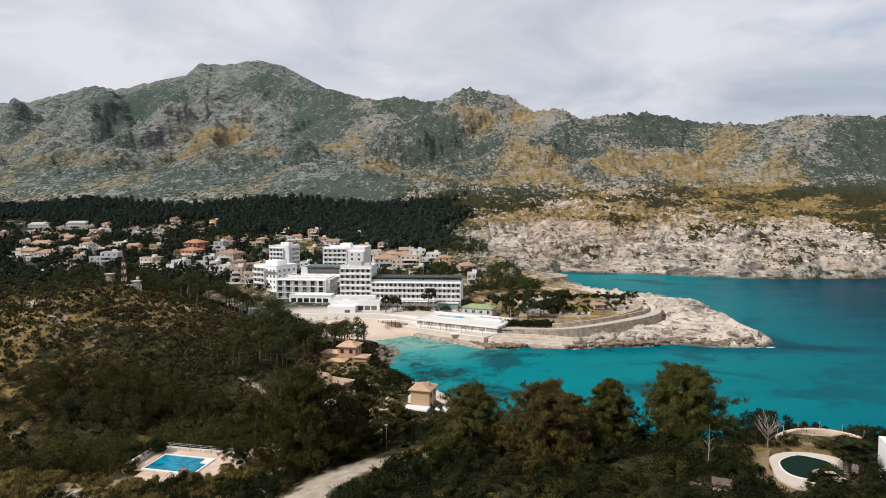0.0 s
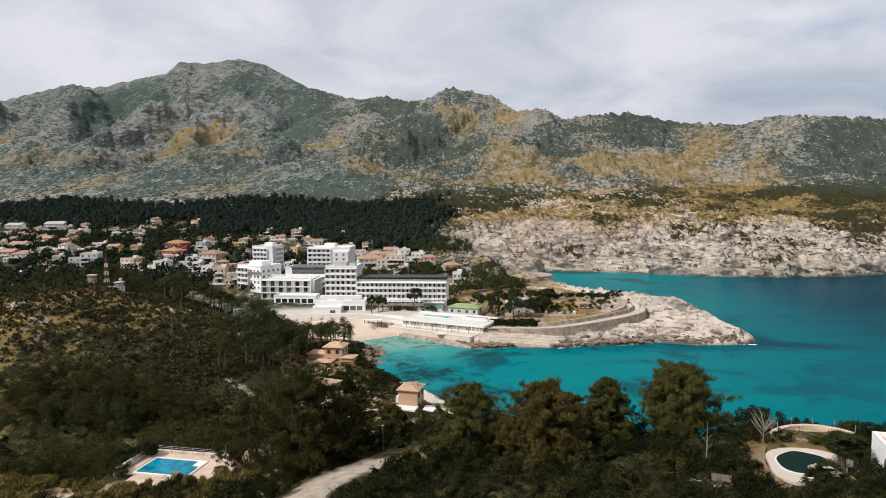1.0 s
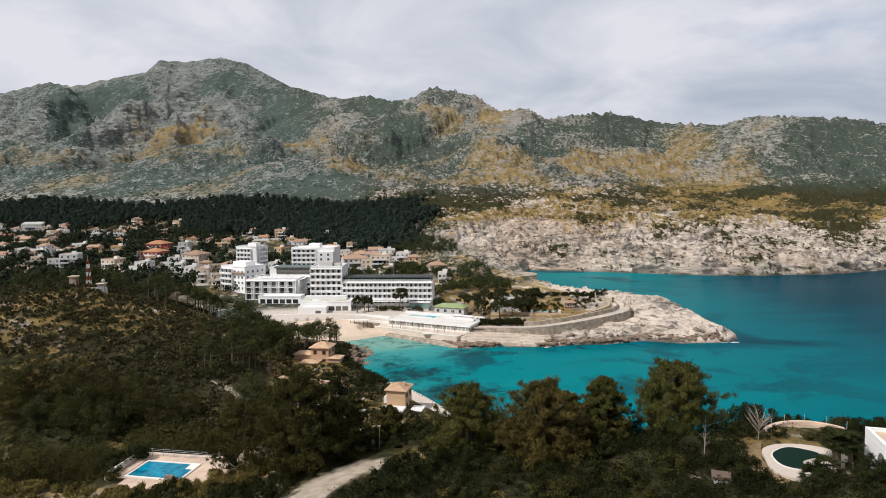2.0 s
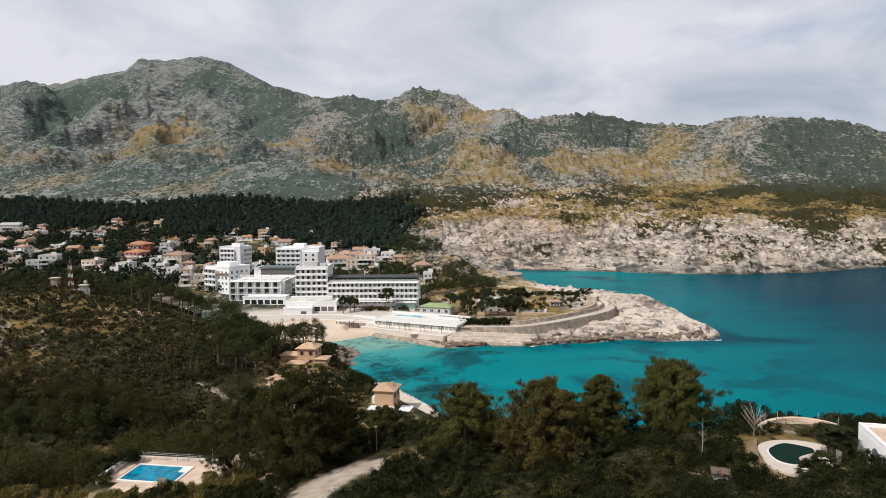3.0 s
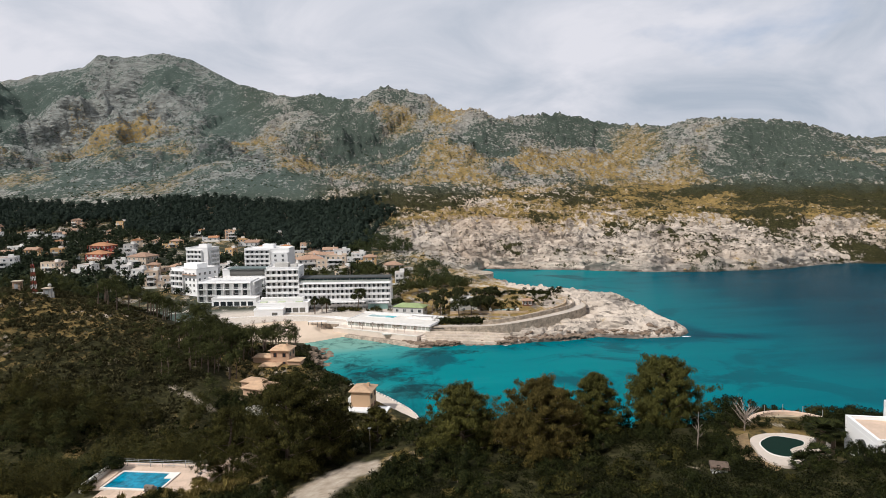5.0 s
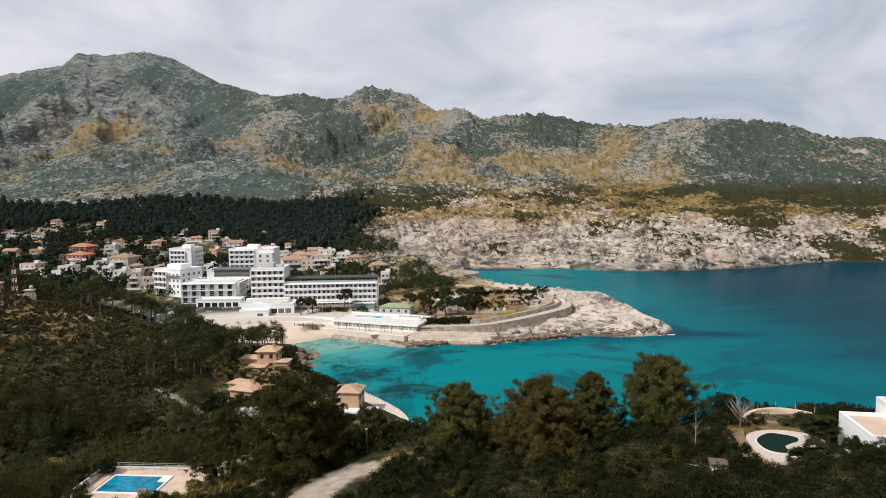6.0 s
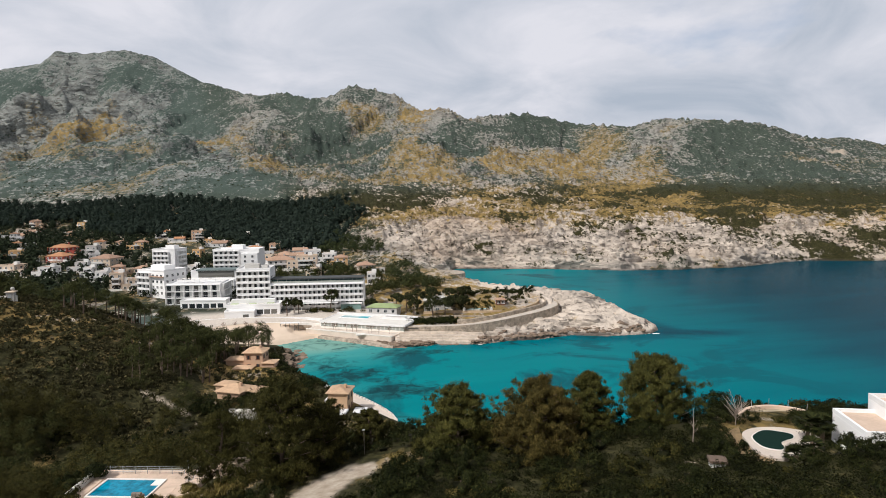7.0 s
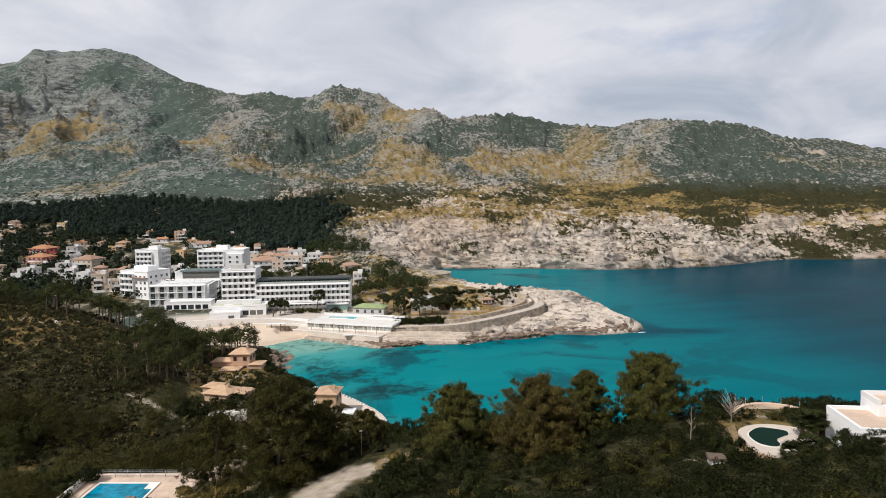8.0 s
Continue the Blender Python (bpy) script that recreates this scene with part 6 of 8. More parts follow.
for k in range(22):
    same("arcade_pane", me_arc, PT, Matrix.Translation((-19.0 + 1.73 * k, 0, 0)))
    same("pillar", me_pil, PT, Matrix.Translation((-19.0 + 1.73 * k, 0, 0)))
part("pool_coping", boxes((-15.0, 4.2, 2.8, -1.0, 4.8, 2.96), (-15.0, 9.4, 2.8, -1.0, 10.0, 2.96), (-15.0, 4.8, 2.8, -14.4, 9.4, 2.96), (-1.6, 4.8, 2.8, -1.0, 9.4, 2.96)), M_WHITE, PT)
part("pool_surface", boxes((-14.4, 4.8, 2.76, -6.2, 9.4, 2.88)), M_SPA, PT, "pale shallow pool water")
part("pool_surface", boxes((-6.2, 4.8, 2.76, -1.6, 9.4, 2.885)), M_LIDO, PT, "bright turquoise pool water")
part("parapet", boxes((-19.3, 11.6, 2.8, 19.3, 11.9, 3.7), (4.0, 6.0, 2.8, 19.3, 6.25, 3.5)), M_WHITE, PT)
part("bar_counter", boxes((6.0, 8.0, 2.8, 15.0, 9.6, 4.0), (5.6, 7.6, 4.0, 15.4, 10.0, 4.2), bevel=0.03), M_WHITE, PT)
GR = house(24.5, 283.5, 14, 7, 1, -24, "white", "hip", 5.6, "pool_bar", 3.0, "white single-storey bar with a shallow green roof", False, "")
for o in GR.children:
    if o.name.startswith("roof"):
        o.data.materials[0] = M_GREENROOF

# tall white blocks behind the front
TW = block(-94.5, 424, 15.5, 13, 8, 26.5, -22, "apartment_tower", "tall white apartment tower with balconies on two sides", category="tower")
balcony_front(TW, -6.6, -6.5, 3.0, 4, 5, 2.6, 2.9, 1.2)
balcony_front(TW, 7.75, -4.5, 3.0, 3, 5, 2.9, 2.9, 1.2, turn=radians(90))
part("stair_head", boxes((-2, -1, 18.5, 4, 4, 20.9)), M_WHITE, TW)
B2 = block(-51.0, 410, 28, 14, 9, 26.3, -10, "apartment_block", "white terraced apartment block with long balconies", category="apartments")
balcony_front(B2, -13.0, -7.0, 2.4, 5, 5, 3.0, 2.9, 1.4)
part("side_wing", boxes((4, -11, -3, 14, -7, 15.5)), M_WHITE, B2)
for f in range(5):
    for k in range(2):
        window(B2, Matrix.Translation((6.5 + 4.5 * k, -11.02, 1.4 + 2.9 * f)))
part("stair_head", boxes((-4, -2, 17.3, 3, 4, 20.0)), M_WHITE, B2)
AP = block(-86, 362, 19, 15, 6, 20.5, -36, "apartment_block", "white apartment block with corner balconies and tiled ledge", category="apartments")
balcony_front(AP, -9.0, -7.5, 1.6, 3, 4, 3.0, 3.0, 1.3)
for f in range(4):
    for k in range(3):
        window(AP, Matrix.Translation((1.6 + 2.9 * k, -7.52, 2.4 + 3.0 * f)))
    for k in range(4):
        window(AP, Matrix.Translation((9.52, -5.4 + 3.5 * k, 2.4 + 3.0 * f)) @ Matrix.Rotation(radians(90), 4, "Z"))
part("tiled_ledge", boxes((0.2, -9.0, 11.6, 9.5, -7.5, 11.9)), M_TILE, AP)
part("penthouse", boxes((-6, -2, 14.5, 4, 5, 17.0)), M_WHITE, AP)
MO = block(-64.5, 341, 27, 14, 5, 15.4, -9, "modern_block", "modern white framed block with dark glass and roof terrace", category="apartments")
balcony_front(MO, -13.5, -7.0, 0.5, 6, 3, 4.5, 3.3, 1.8, solid=0.25)
for k in range(3):
    balcony_front(MO, 13.5, -6.5 + 4.4 * k, 0.5, 1, 3, 4.2, 3.3, 1.6, turn=radians(90), solid=0.25)
LT = block(-59, 326, 22, 7, 4.6, 8.4, -9, "lower_terrace", "low white terrace with dark openings above the beach road", category="terrace")
for k in range(6):
    same("terrace_opening", me_gap, LT, Matrix.Translation((-10 + 3.4 * k, 1.0, 0)))
M2 = block(-58, 362, 24, 12, 7, 19.0, -9, "modern_block", "white hillside block with a dark glass upper storey", category="apartments")
part("glass_storey", boxes((-8, -6.2, 9.0, 11, 3, 12.4)), M_GLASS, M2)
part("dark_roof", boxes((-9, -7.0, 12.72, 12, 4, 13.1)), M_TEALROOF, M2, "grey-green flat roof")
balcony_front(M2, -12, -6.0, 1.2, 5, 2, 4.6, 3.2, 2.0, solid=0.25)

# roof terrace furniture
def parasol(x, y, z):
    t = thing("parasol", Matrix.Translation((x, y, z)), "open white parasol standing on a roof terrace", "parasol", "parasols")
    bm = bmesh.new()
    tube(bm, [(0, 0, 0), (0, 0, 2.3)], [0.04, 0.03], 6)
    part("pole", bm, M_METAL, t)
    bm = bmesh.new()
    bmesh.ops.create_cone(bm, cap_ends=True, segments=8, radius1=1.1, radius2=0.05, depth=0.35)
    bmesh.ops.translate(bm, verts=bm.verts, vec=(0, 0, 2.3))
    part("canopy", bm, M_COPING, t)
    return t


P0 = parasol(-74, 341, 15.4)
for k in range(1, 9):
    copy_thing(P0, Matrix.Translation((-74 + 2.6 * k, 341.5 - 0.4 * k + 1.5 * (k % 2), 15.4)))

# ---- villas on the near shore ----
def villa(x, y, z, w, d, h, turn, wall, label, wings=(), plain_front=False):
    t = thing("villa", Matrix.Translation((x, y, z)) @ Matrix.Rotation(radians(turn), 4, "Z"), label, "villa", "villas by the bay")
    part("wall", boxes((-w / 2, -d / 2, -4, w / 2, d / 2, h)), wall, t)
    r = part("roof", hip_roof(w, d, h, 0.27 * min(w, d), 0.55), M_VTILE, t, "clay tile hipped roof")
    part("chimney", boxes((w * 0.2, -0.3, h + 0.3, w * 0.2 + 0.6, 0.4, h + 0.27 * min(w, d) + 0.25)), wall, r)
    for zz in ((h - 1.9,) if h < 4 else (0.9, h - 1.9)):
        for k in range(2):
            spots_ = [Matrix.Translation((w / 2 + 0.02, -d / 4 + k * d / 2, zz)) @ Matrix.Rotation(radians(90), 4, "Z"), Matrix.Translation((-w / 2 - 0.02, -d / 4 + k * d / 2, zz)) @ Matrix.Rotation(radians(-90), 4, "Z")]
            if not plain_front:
                spots_.append(Matrix.Translation((-w / 4 + k * w / 2, -d / 2 - 0.02, zz)))
            for m_ in spots_:
                same("pane", me_slit, same("window", me_shutter, t, m_))
    for wx, wy, ww, wd_, wh, tiled in wings:
        part("wing", boxes((wx - ww / 2, wy - wd_ / 2, -4, wx + ww / 2, wy + wd_ / 2, wh)), wall if tiled else M_WHITE, t)
        if tiled:
            rb = hip_roof(ww, wd_, wh, 0.2 * min(ww, wd_), 0.4)
            bmesh.ops.translate(rb, verts=rb.verts, vec=(wx, wy, 0))
            part("wing_roof", rb, M_VTILE, t)
    return t


villa(-25.6, 208.5, 4.2, 6.0, 6.0, 5.6, -14, M_PINK, "pink two-storey villa with hipped tile roof among pines", ((-6.0, 0.5, 6.5, 5, 2.9, True), (-2.2, -5.2, 5.5, 4.0, 1.6, True), (5.0, -1.5, 4, 4.5, 2.4, True)))
villa(-27.4, 166.5, 7.4, 6.6, 6.0, 2.9, -30, M_PINK, "low cream villa with a pale tile roof in the trees", ((5.2, 1.5, 3.2, 4.5, 2.8, True), (-4.5, 2.5, 4, 4, 3.2, True)), True)
villa(-0.8, 166.2, 2.4, 5.2, 6.0, 5.6, -18, M_TAN, "tan two-storey villa with a tiled roof above the water", ((-0.4, -4.6, 6.5, 3.4, 1.6, False), (5.0, -1.5, 4.4, 4.2, 0.9, False), (-3.2, 1.0, 1.6, 4.5, 3.2, False)), True)

# seaside promenade with a toothed parapet
PR = thing("promenade", Matrix(), "pale curved seaside promenade with a toothed white parapet", "promenade")
arc = [(-9.0, 196), (-5.0, 192), (-1.0, 187.5), (2.6, 182), (5.6, 176.5), (8.2, 171), (10.4, 166), (11.8, 161), (12.4, 156)]
bm = bmesh.new()
vo = [[bm.verts.new((x + s * 0.86, y + s * 0.5, z)) for s, z in ((1.0, -1.5), (1.0, 1.5), (-3.4, 1.5), (-3.4, -1.5))] for x, y in arc]
for a, b in zip(vo, vo[1:]):
    for k in range(3):
        bm.faces.new((a[k], a[k + 1], b[k + 1], b[k]))
part("walkway", bm, M_PAVE, PR)
me_tooth = cube_mesh("tooth", [(-0.2, -0.36, 0, 0.2, 0.36, 0.42)], M_COPING)
for (xa, ya), (xb, yb) in zip(arc, arc[1:]):
    L_ = math.hypot(xb - xa, yb - ya)
    for k in range(4):
        f = k / 4
        same("tooth", me_tooth, PR, Matrix.Translation((xa + (xb - xa) * f + 0.75, ya + (yb - ya) * f + 0.42, 1.5)) @ Matrix.Rotation(math.atan2(yb - ya, xb - xa) + radians(90), 4, "Z"))

# ---- mast and kiosks on the hill ----
MZ = ground_z(-97.5, 205)
MK = thing("mast", Matrix.Translation((-97.5, 205.5, MZ)), "red and white lattice radio mast on the hill", "mast")
for k in range(7):
    bm = bmesh.new()
    z0, z1 = k * 1.25, (k + 1) * 1.25
    w0, w1 = 0.62 - 0.05 * k, 0.62 - 0.05 * (k + 1)
    for sx, sy in ((-1, -1), (1, -1), (1, 1), (-1, 1)):
        tube(bm, [(sx * w0, sy * w0, z0), (sx * w1, sy * w1, z1)], [0.06, 0.06], 5)
        nx, ny = -sy, sx
        tube(bm, [(sx * w0, sy * w0, z0), (nx * w1, ny * w1, z1)], [0.035, 0.035], 4)
    part("mast_section", bm, M_RED if k % 2 == 0 else M_WHITE, MK)
bm = bmesh.new(); tube(bm, [(0, 0, 8.5), (0, 0, 10.6)], [0.07, 0.03], 5)
part("antenna", bm, M_METAL, MK)
for dx, wall, tall, lab in ((-4.3, M_PINK, 2.7, "small pinkish equipment kiosk with flat slab roof"), (4.0, M_GREY, 2.5, "small grey equipment kiosk with a dish on its roof")):
    t = thing("kiosk", Matrix.Translation((-97.5 + dx, 205.2, ground_z(-97.5 + dx, 205.2) - 0.05)), lab, "kiosk", "kiosks beside the mast")
    part("wall", boxes((-1.0, -0.9, -1, 1.0, 0.9, tall)), wall, t)
    part("roof", boxes((-1.3, -1.2, tall, 1.3, 1.2, tall + 0.22)), M_CREAM, t)
    part("door", boxes((-0.45, -0.96, 0.1, 0.45, -0.9, 2.0)), M_METAL, t)
    if dx > 0:
        bm = bmesh.new()
        bmesh.ops.create_uvsphere(bm, u_segments=14, v_segments=8, radius=0.55)
        bmesh.ops.translate(bm, verts=bm.verts, vec=(0.5, 0, tall + 0.95))
        tube(bm, [(0.5, 0, tall + 0.2), (0.5, 0, tall + 0.6)], [0.07, 0.07], 6)
        part("dish", bm, M_GREY, t)
WL = thing("low_wall", Matrix.Translation((-104, 205.4, MZ - 0.75)), "low whitewashed wall along the hilltop", "wall")
part("wall", boxes((-9, -0.2, -1, 12, 0.2, 0.9)), M_COPING, WL)

# ---- headland: road on a retaining wall ----
ROAD = [(27, 258.0, 4.4), (36, 255.5, 4.6), (46, 252.6, 4.8), (57, 250.8, 5.2), (68, 252.6, 5.9), (80, 257, 6.6), (90, 261.5, 7.2), (97, 266, 7.7), (101, 272, 8.1), (102.5, 279, 8.4), (101, 287, 8.7), (98, 294, 9.0)]
RD = thing("coast_road", Matrix(), "pale coast road on a beige stone retaining wall", "road")


def ribbon(line, offs, close=False):
    bm = bmesh.new()
    rows = []
    for i, (x, y, z) in enumerate(line):
        xa, ya, _ = line[max(i - 1, 0)]
        xb, yb, _ = line[min(i + 1, len(line) - 1)]
        dx, dy = xb - xa, yb - ya
        L_ = math.hypot(dx, dy)
        nx, ny = dy / L_, -dx / L_
        rows.append([bm.verts.new((x + nx * o, y + ny * o, z + dz if dz > -90 else dz + 100)) for o, dz in offs])
    n = len(offs)
    for a, b in zip(rows, rows[1:]):
        for k in range(n):
            bm.faces.new((a[k], a[(k + 1) % n], b[(k + 1) % n], b[k]))
    bm.faces.new(rows[0][::-1]); bm.faces.new(rows[-1])
    return bm


def refine(line, n):
    pts = [Vector(p) for p in line]
    out = []
    for i in range(len(pts) - 1):
        p0, p1, p2, p3 = pts[max(i - 1, 0)], pts[i], pts[i + 1], pts[min(i + 2, len(pts) - 1)]
        for k in range(n):
            t = k / n
            out.append(tuple(0.5 * ((2 * p1) + (p2 - p0) * t + (2 * p0 - 5 * p1 + 4 * p2 - p3) * t * t + (3 * p1 - p0 - 3 * p2 + p3) * t ** 3)))
    return out + [tuple(pts[-1])]


road_line = refine(ROAD, 4)
part("carriageway", ribbon(road_line, ((-2.6, 0), (2.3, 0), (2.3, -0.5), (-2.6, -0.5))), M_ASPHALT, RD)
part("retaining_wall", ribbon(road_line[4:], ((2.3, 0.0), (3.0, 0.0), (3.3, -99.5), (2.3, -99.5))), M_SEAWALL, RD, "beige rubble stone retaining wall")
part("parapet", ribbon(road_line[2:], ((2.45, 0.0), (2.45, 0.5), (2.95, 0.5), (2.95, 0.0))), M_SEAWALL, RD)
part("inner_wall", ribbon(road_line[10:], ((-2.6, -0.4), (-2.6, 1.7), (-3.1, 1.8), (-3.1, -0.4))), M_SEAWALL, RD)
# promenade on a quay wall below the terrace, with a broken bathing ledge at its foot
QY = thing("quay", Matrix(), "pale concrete promenade quay above the rocks", "quay")
quay_line = refine([(-9, 272.5, 2.9), (-2, 267.5, 2.95), (8, 260.0, 3.0), (17, 252.6, 3.05), (24.2, 247.6, 3.05)], 4)
part("slab", ribbon(quay_line, ((-9.5, 0), (2.2, 0), (2.4, -3.6), (-9.5, -3.6))), M_PAVE, QY)
part("kerb", ribbon(quay_line, ((1.8, 0.004), (1.8, 0.32), (2.3, 0.32), (2.3, 0.004))), M_COPING, QY)
part("ledge", ribbon(refine([(-4, 266.0, 1.15), (4, 259.2, 0.9), (12, 252.2, 1.1), (19, 245.2, 0.8), (24, 241.6, 0.9)], 3), ((-1.5, 0), (2.2, -0.1), (2.9, -1.9), (-1.5, -1.9))), M_SEAWALL, QY, "low weathered bathing ledge")
part("steps", boxes((24.6, 241.5, -0.6, 26.6, 243.6, 0.7), (24.6, 243.6, -0.6, 26.6, 245.6, 1.3), (24.6, 245.6, -0.6, 26.6, 247.6, 1.9), (24.6, 247.6, -0.6, 26.6, 250.2, 2.5), (24.6, 250.2, -0.6, 26.6, 254.5, 3.1)), M_PAVE, QY)
part("platform", boxes((9.5, 252.4, 2.9, 13.5, 254.6, 3.2)), M_COPING, QY)
AP0 = thing("bathing_apron", Matrix(), "pale sloping concrete apron below the coast road", "apron")
apron = refine([(26.6, 249.8, 2.7), (36, 247.4, 2.7), (46, 245.0, 2.6), (55, 242.4, 2.3), (61, 242.6, 2.0)], 4)
part("slab", ribbon(apron, ((-4.8, 0.7), (-2.2, 0.5), (-2.1, 0.15), (0.6, -0.05), (0.7, -0.45), (2.8, -0.7), (2.9, -1.1), (4.3, -1.4), (4.6, -3.5), (-4.8, -3.5))), M_APRON, AP0)
part("edge_wall", ribbon(apron, ((-4.4, 0.75), (-4.4, 1.35), (-4.8, 1.35), (-4.8, 0.75))), M_SEAWALL, AP0)
BW = thing("beach_wall", Matrix(), "long pale wall and path above the beach", "wall")
bwall = refine([(-62, 286, 3.2), (-45, 287, 3.2), (-28, 284, 3.1), (-12, 280, 3.0), (-2, 275, 3.0)], 4)
part("wall", ribbon(bwall, ((-0.4, 0.9), (0.2, 0.9), (0.25, -3), (-0.4, -3))), M_COPING, BW)
part("path", ribbon(bwall, ((-4.5, 0.1), (-0.4, 0.1), (-0.4, -2), (-4.5, -2))), M_PAVE, BW)
HUT = thing("beach_pergola", Matrix.Translation((-17, 276.5, 2.2)) @ Matrix.Rotation(radians(-8), 4, "Z"), "small open beach pergola with a flat roof", "pergola")
part("roof", boxes((-4, -1.2, 2.5, 4, 1.2, 2.7)), M_WHITE, HUT)
me_leg = cube_mesh("leg", [(-0.1, -0.1, -0.6, 0.1, 0.1, 2.5)], M_DARK)
for k in range(5):
    same("leg", me_leg, HUT, Matrix.Translation((-3.8 + 1.9 * k, -1.0, 0)))
# far round bathing platform
FP = thing("round_platform", Matrix.Translation((84, 400, 0)), "round pale stone bathing platform on the inner cove", "platform")
bm = bmesh.new()
bmesh.ops.create_cone(bm, cap_ends=True, segments=36, radius1=11.5, radius2=11.2, depth=7.0)
bmesh.ops.translate(bm, verts=bm.verts, vec=(-3, 4, 4.0))
part("drum", bm, M_SEAWALL, FP)
bm = bmesh.new()
bmesh.ops.create_cone(bm, cap_ends=True, segments=36, radius1=14.5, radius2=14.2, depth=3.0)
bmesh.ops.translate(bm, verts=bm.verts, vec=(-1, 3, 0.6))
part("ledge", bm, M_COPING, FP)
# headland house, hut and garden pool
house(48.5, 279, 12, 8, 2, -12, "grey", "hip", 6.0, "headland_house", 2.8, "grey-blue headland house with tiled roof under pines", True, "")
house(77.5, 276.5, 4.2, 3.4, 1, -6, "brown", "hip", 8.0, "garden_hut", 2.5, "small brown garden hut on the headland", False, "")
GP = thing("garden_pool", Matrix.Translation((65, 271.2, 7.5)) @ Matrix.Rotation(radians(-6), 4, "Z"), "small garden pool with pale coping on the headland", "pool")
part("coping", boxes((-5.4, -2.0, -1.5, 5.4, 2.0, 0.2)), M_SEAWALL, GP)
part("pool_surface", boxes((-4.6, -1.4, 0.1, 4.6, 1.4, 0.23)), M_SPA, GP, "pale blue pool water")
part("end_wall", boxes((-6.6, -2.6, -1.5, -5.6, 2.6, 1.1), (5.6, -2.6, -1.5, 6.6, 2.6, 0.9)), M_COPING, GP)
for line, lab, tint in (([(33, 265.5, 5.2), (38, 268.5, 5.9), (46, 265.8, 6.4), (54, 263.4, 6.6), (63, 260.6, 6.4), (70, 259.8, 6.2)], "beige stone garden wall stepping up the headland", M_SEAWALL),
                        ([(41, 273.5, 7.0), (48, 271.4, 7.4), (54, 269.2, 7.6), (60, 267.4, 7.5), (68, 266.2, 7.4), (75, 266.6, 7.3)], "ochre rendered terrace wall in the headland garden", M_SANDWALL),
                        ([(72, 259.4, 7.2), (80, 262.6, 7.9), (88, 267.2, 8.6), (94, 272.0, 9.4), (96.5, 279, 9.8)], "rubble wall holding the garden above the road bend", M_SANDWALL)):
    GW = thing("garden_wall", Matrix(), lab, "wall", "walls of the headland garden")
    part("wall", ribbon(refine(line, 4), ((-0.3, 0.25), (0.3, 0.25), (0.36, -3.0), (-0.3, -3.0))), tint, GW)

# ---- near garden with the blue pool ----
BP = thing("swimming_pool", pose(-25.1, 62.95, 32.42, 0, 0, -15), "rectangular blue pool with white coping and a step notch", "pool")
part("basin", boxes((-3.05, -1.9, -0.6, 2.95, -1.7, 0.10), (-3.05, 1.7, -0.6, 2.95, 1.9, 0.10), (-3.05, -1.7, -0.6, -2.85, 1.7, 0.10), (2.75, -1.7, -0.6, 2.95, 0.6, 0.10),
     (1.95, 0.6, -0.6, 2.95, 1.7, 0.10), bevel=0.02), M_COPING, BP)
part("pool_surface", boxes((-2.85, -1.7, -0.5, 2.75, 0.6, 0.02), (-2.85, 0.6, -0.5, 1.95, 1.7, 0.02)), M_POOL, BP, "clear blue pool water")
DK = thing("pool_deck", pose(-24.5, 62.9, 32.25, 0, 0, -13), "pinkish paved pool deck on a low terrace", "deck")
me_slab = cube_mesh("paving_slab", [(0.01, 0.01, -0.5, 0.99, 0.99, 0.14)], M_DECK)
for i in range(-6, 6):
    for j in range(-4, 4):
        if -4 <= i <= 1 and -2 <= j <= 1:
            continue
        if i >= 4 and j <= -3 or i < -5 or (i < -3 and j < -2):
            continue
        same("paving_slab", me_slab, DK, Matrix.Translation((i, j, 0.002 * ((i * 7 + j * 3) % 5))))
part("bedding", boxes((-3.4, -4, -1.6, 4, -2.0, 0.08), (-4, 2.0, -1.6, 6, 4, 0.08), (-5, -2, -1.6, -3.4, 2, 0.08), (2, -2, -1.6, 6, 2, 0.08)), M_DECK, DK)
DW = thing("deck_wall", pose(-24.5, 62.9, 32.25, 0, 0, -13), "low whitewashed wall ending the pool deck", "wall")
part("wall", boxes((-5.3, -2.6, -1.6, -5.05, 2.6, 0.75), bevel=0.03), M_COPING, DW)
RL = thing("pool_railing", pose(-24.6, 66.1, 32.4, 0, 0, -15), "horizontal steel railing along the pool deck", "railing")
for z in (0.2, 0.38, 0.56, 0.74):
    part("rail", tube(bmesh.new(), [(-4.4, 0, z), (4.4, 0, z)], [0.016, 0.016], 6), M_RAIL, RL)
me_rp = cube_mesh("post", [(-0.02, -0.02, -0.3, 0.02, 0.02, 0.77)], M_RAIL)
for k in range(8):
    same("post", me_rp, RL, Matrix.Translation((-4.4 + 8.8 * k / 7, 0, 0)))
RL2 = thing("pool_railing", pose(-19.2, 63.2, 32.4, 0, 0, 75), "short steel railing closing the pool deck", "railing")
for z in (0.25, 0.5, 0.74):
    part("rail", tube(bmesh.new(), [(-1.6, 0, z), (1.6, 0, z)], [0.025, 0.025], 6), M_METAL, RL2)
for k in range(3):
    same("post", me_rp, RL2, Matrix.Translation((-1.6 + 1.6 * k, 0, 0)))
ST = thing("stone_pillar", pose(-23.3, 59.6, 32.2, 0, 0, -15), "squat rubble stone pillar at the pool edge", "pillar")
rngn = np.random.default_rng(8)
for k in range(14):
    a, lev = rngn.uniform(-0.03, 0.03), k // 4
    q = k % 4
    sx, sy = ((-0.22, -0.2), (0.22, -0.2), (0.22, 0.2), (-0.22, 0.2))[q]
    part("stone", boxes((sx - 0.21 + a, sy - 0.19, lev * 0.33, sx + 0.21, sy + 0.19 + a, lev * 0.33 + 0.31), bevel=0.04), M_STONE, ST)
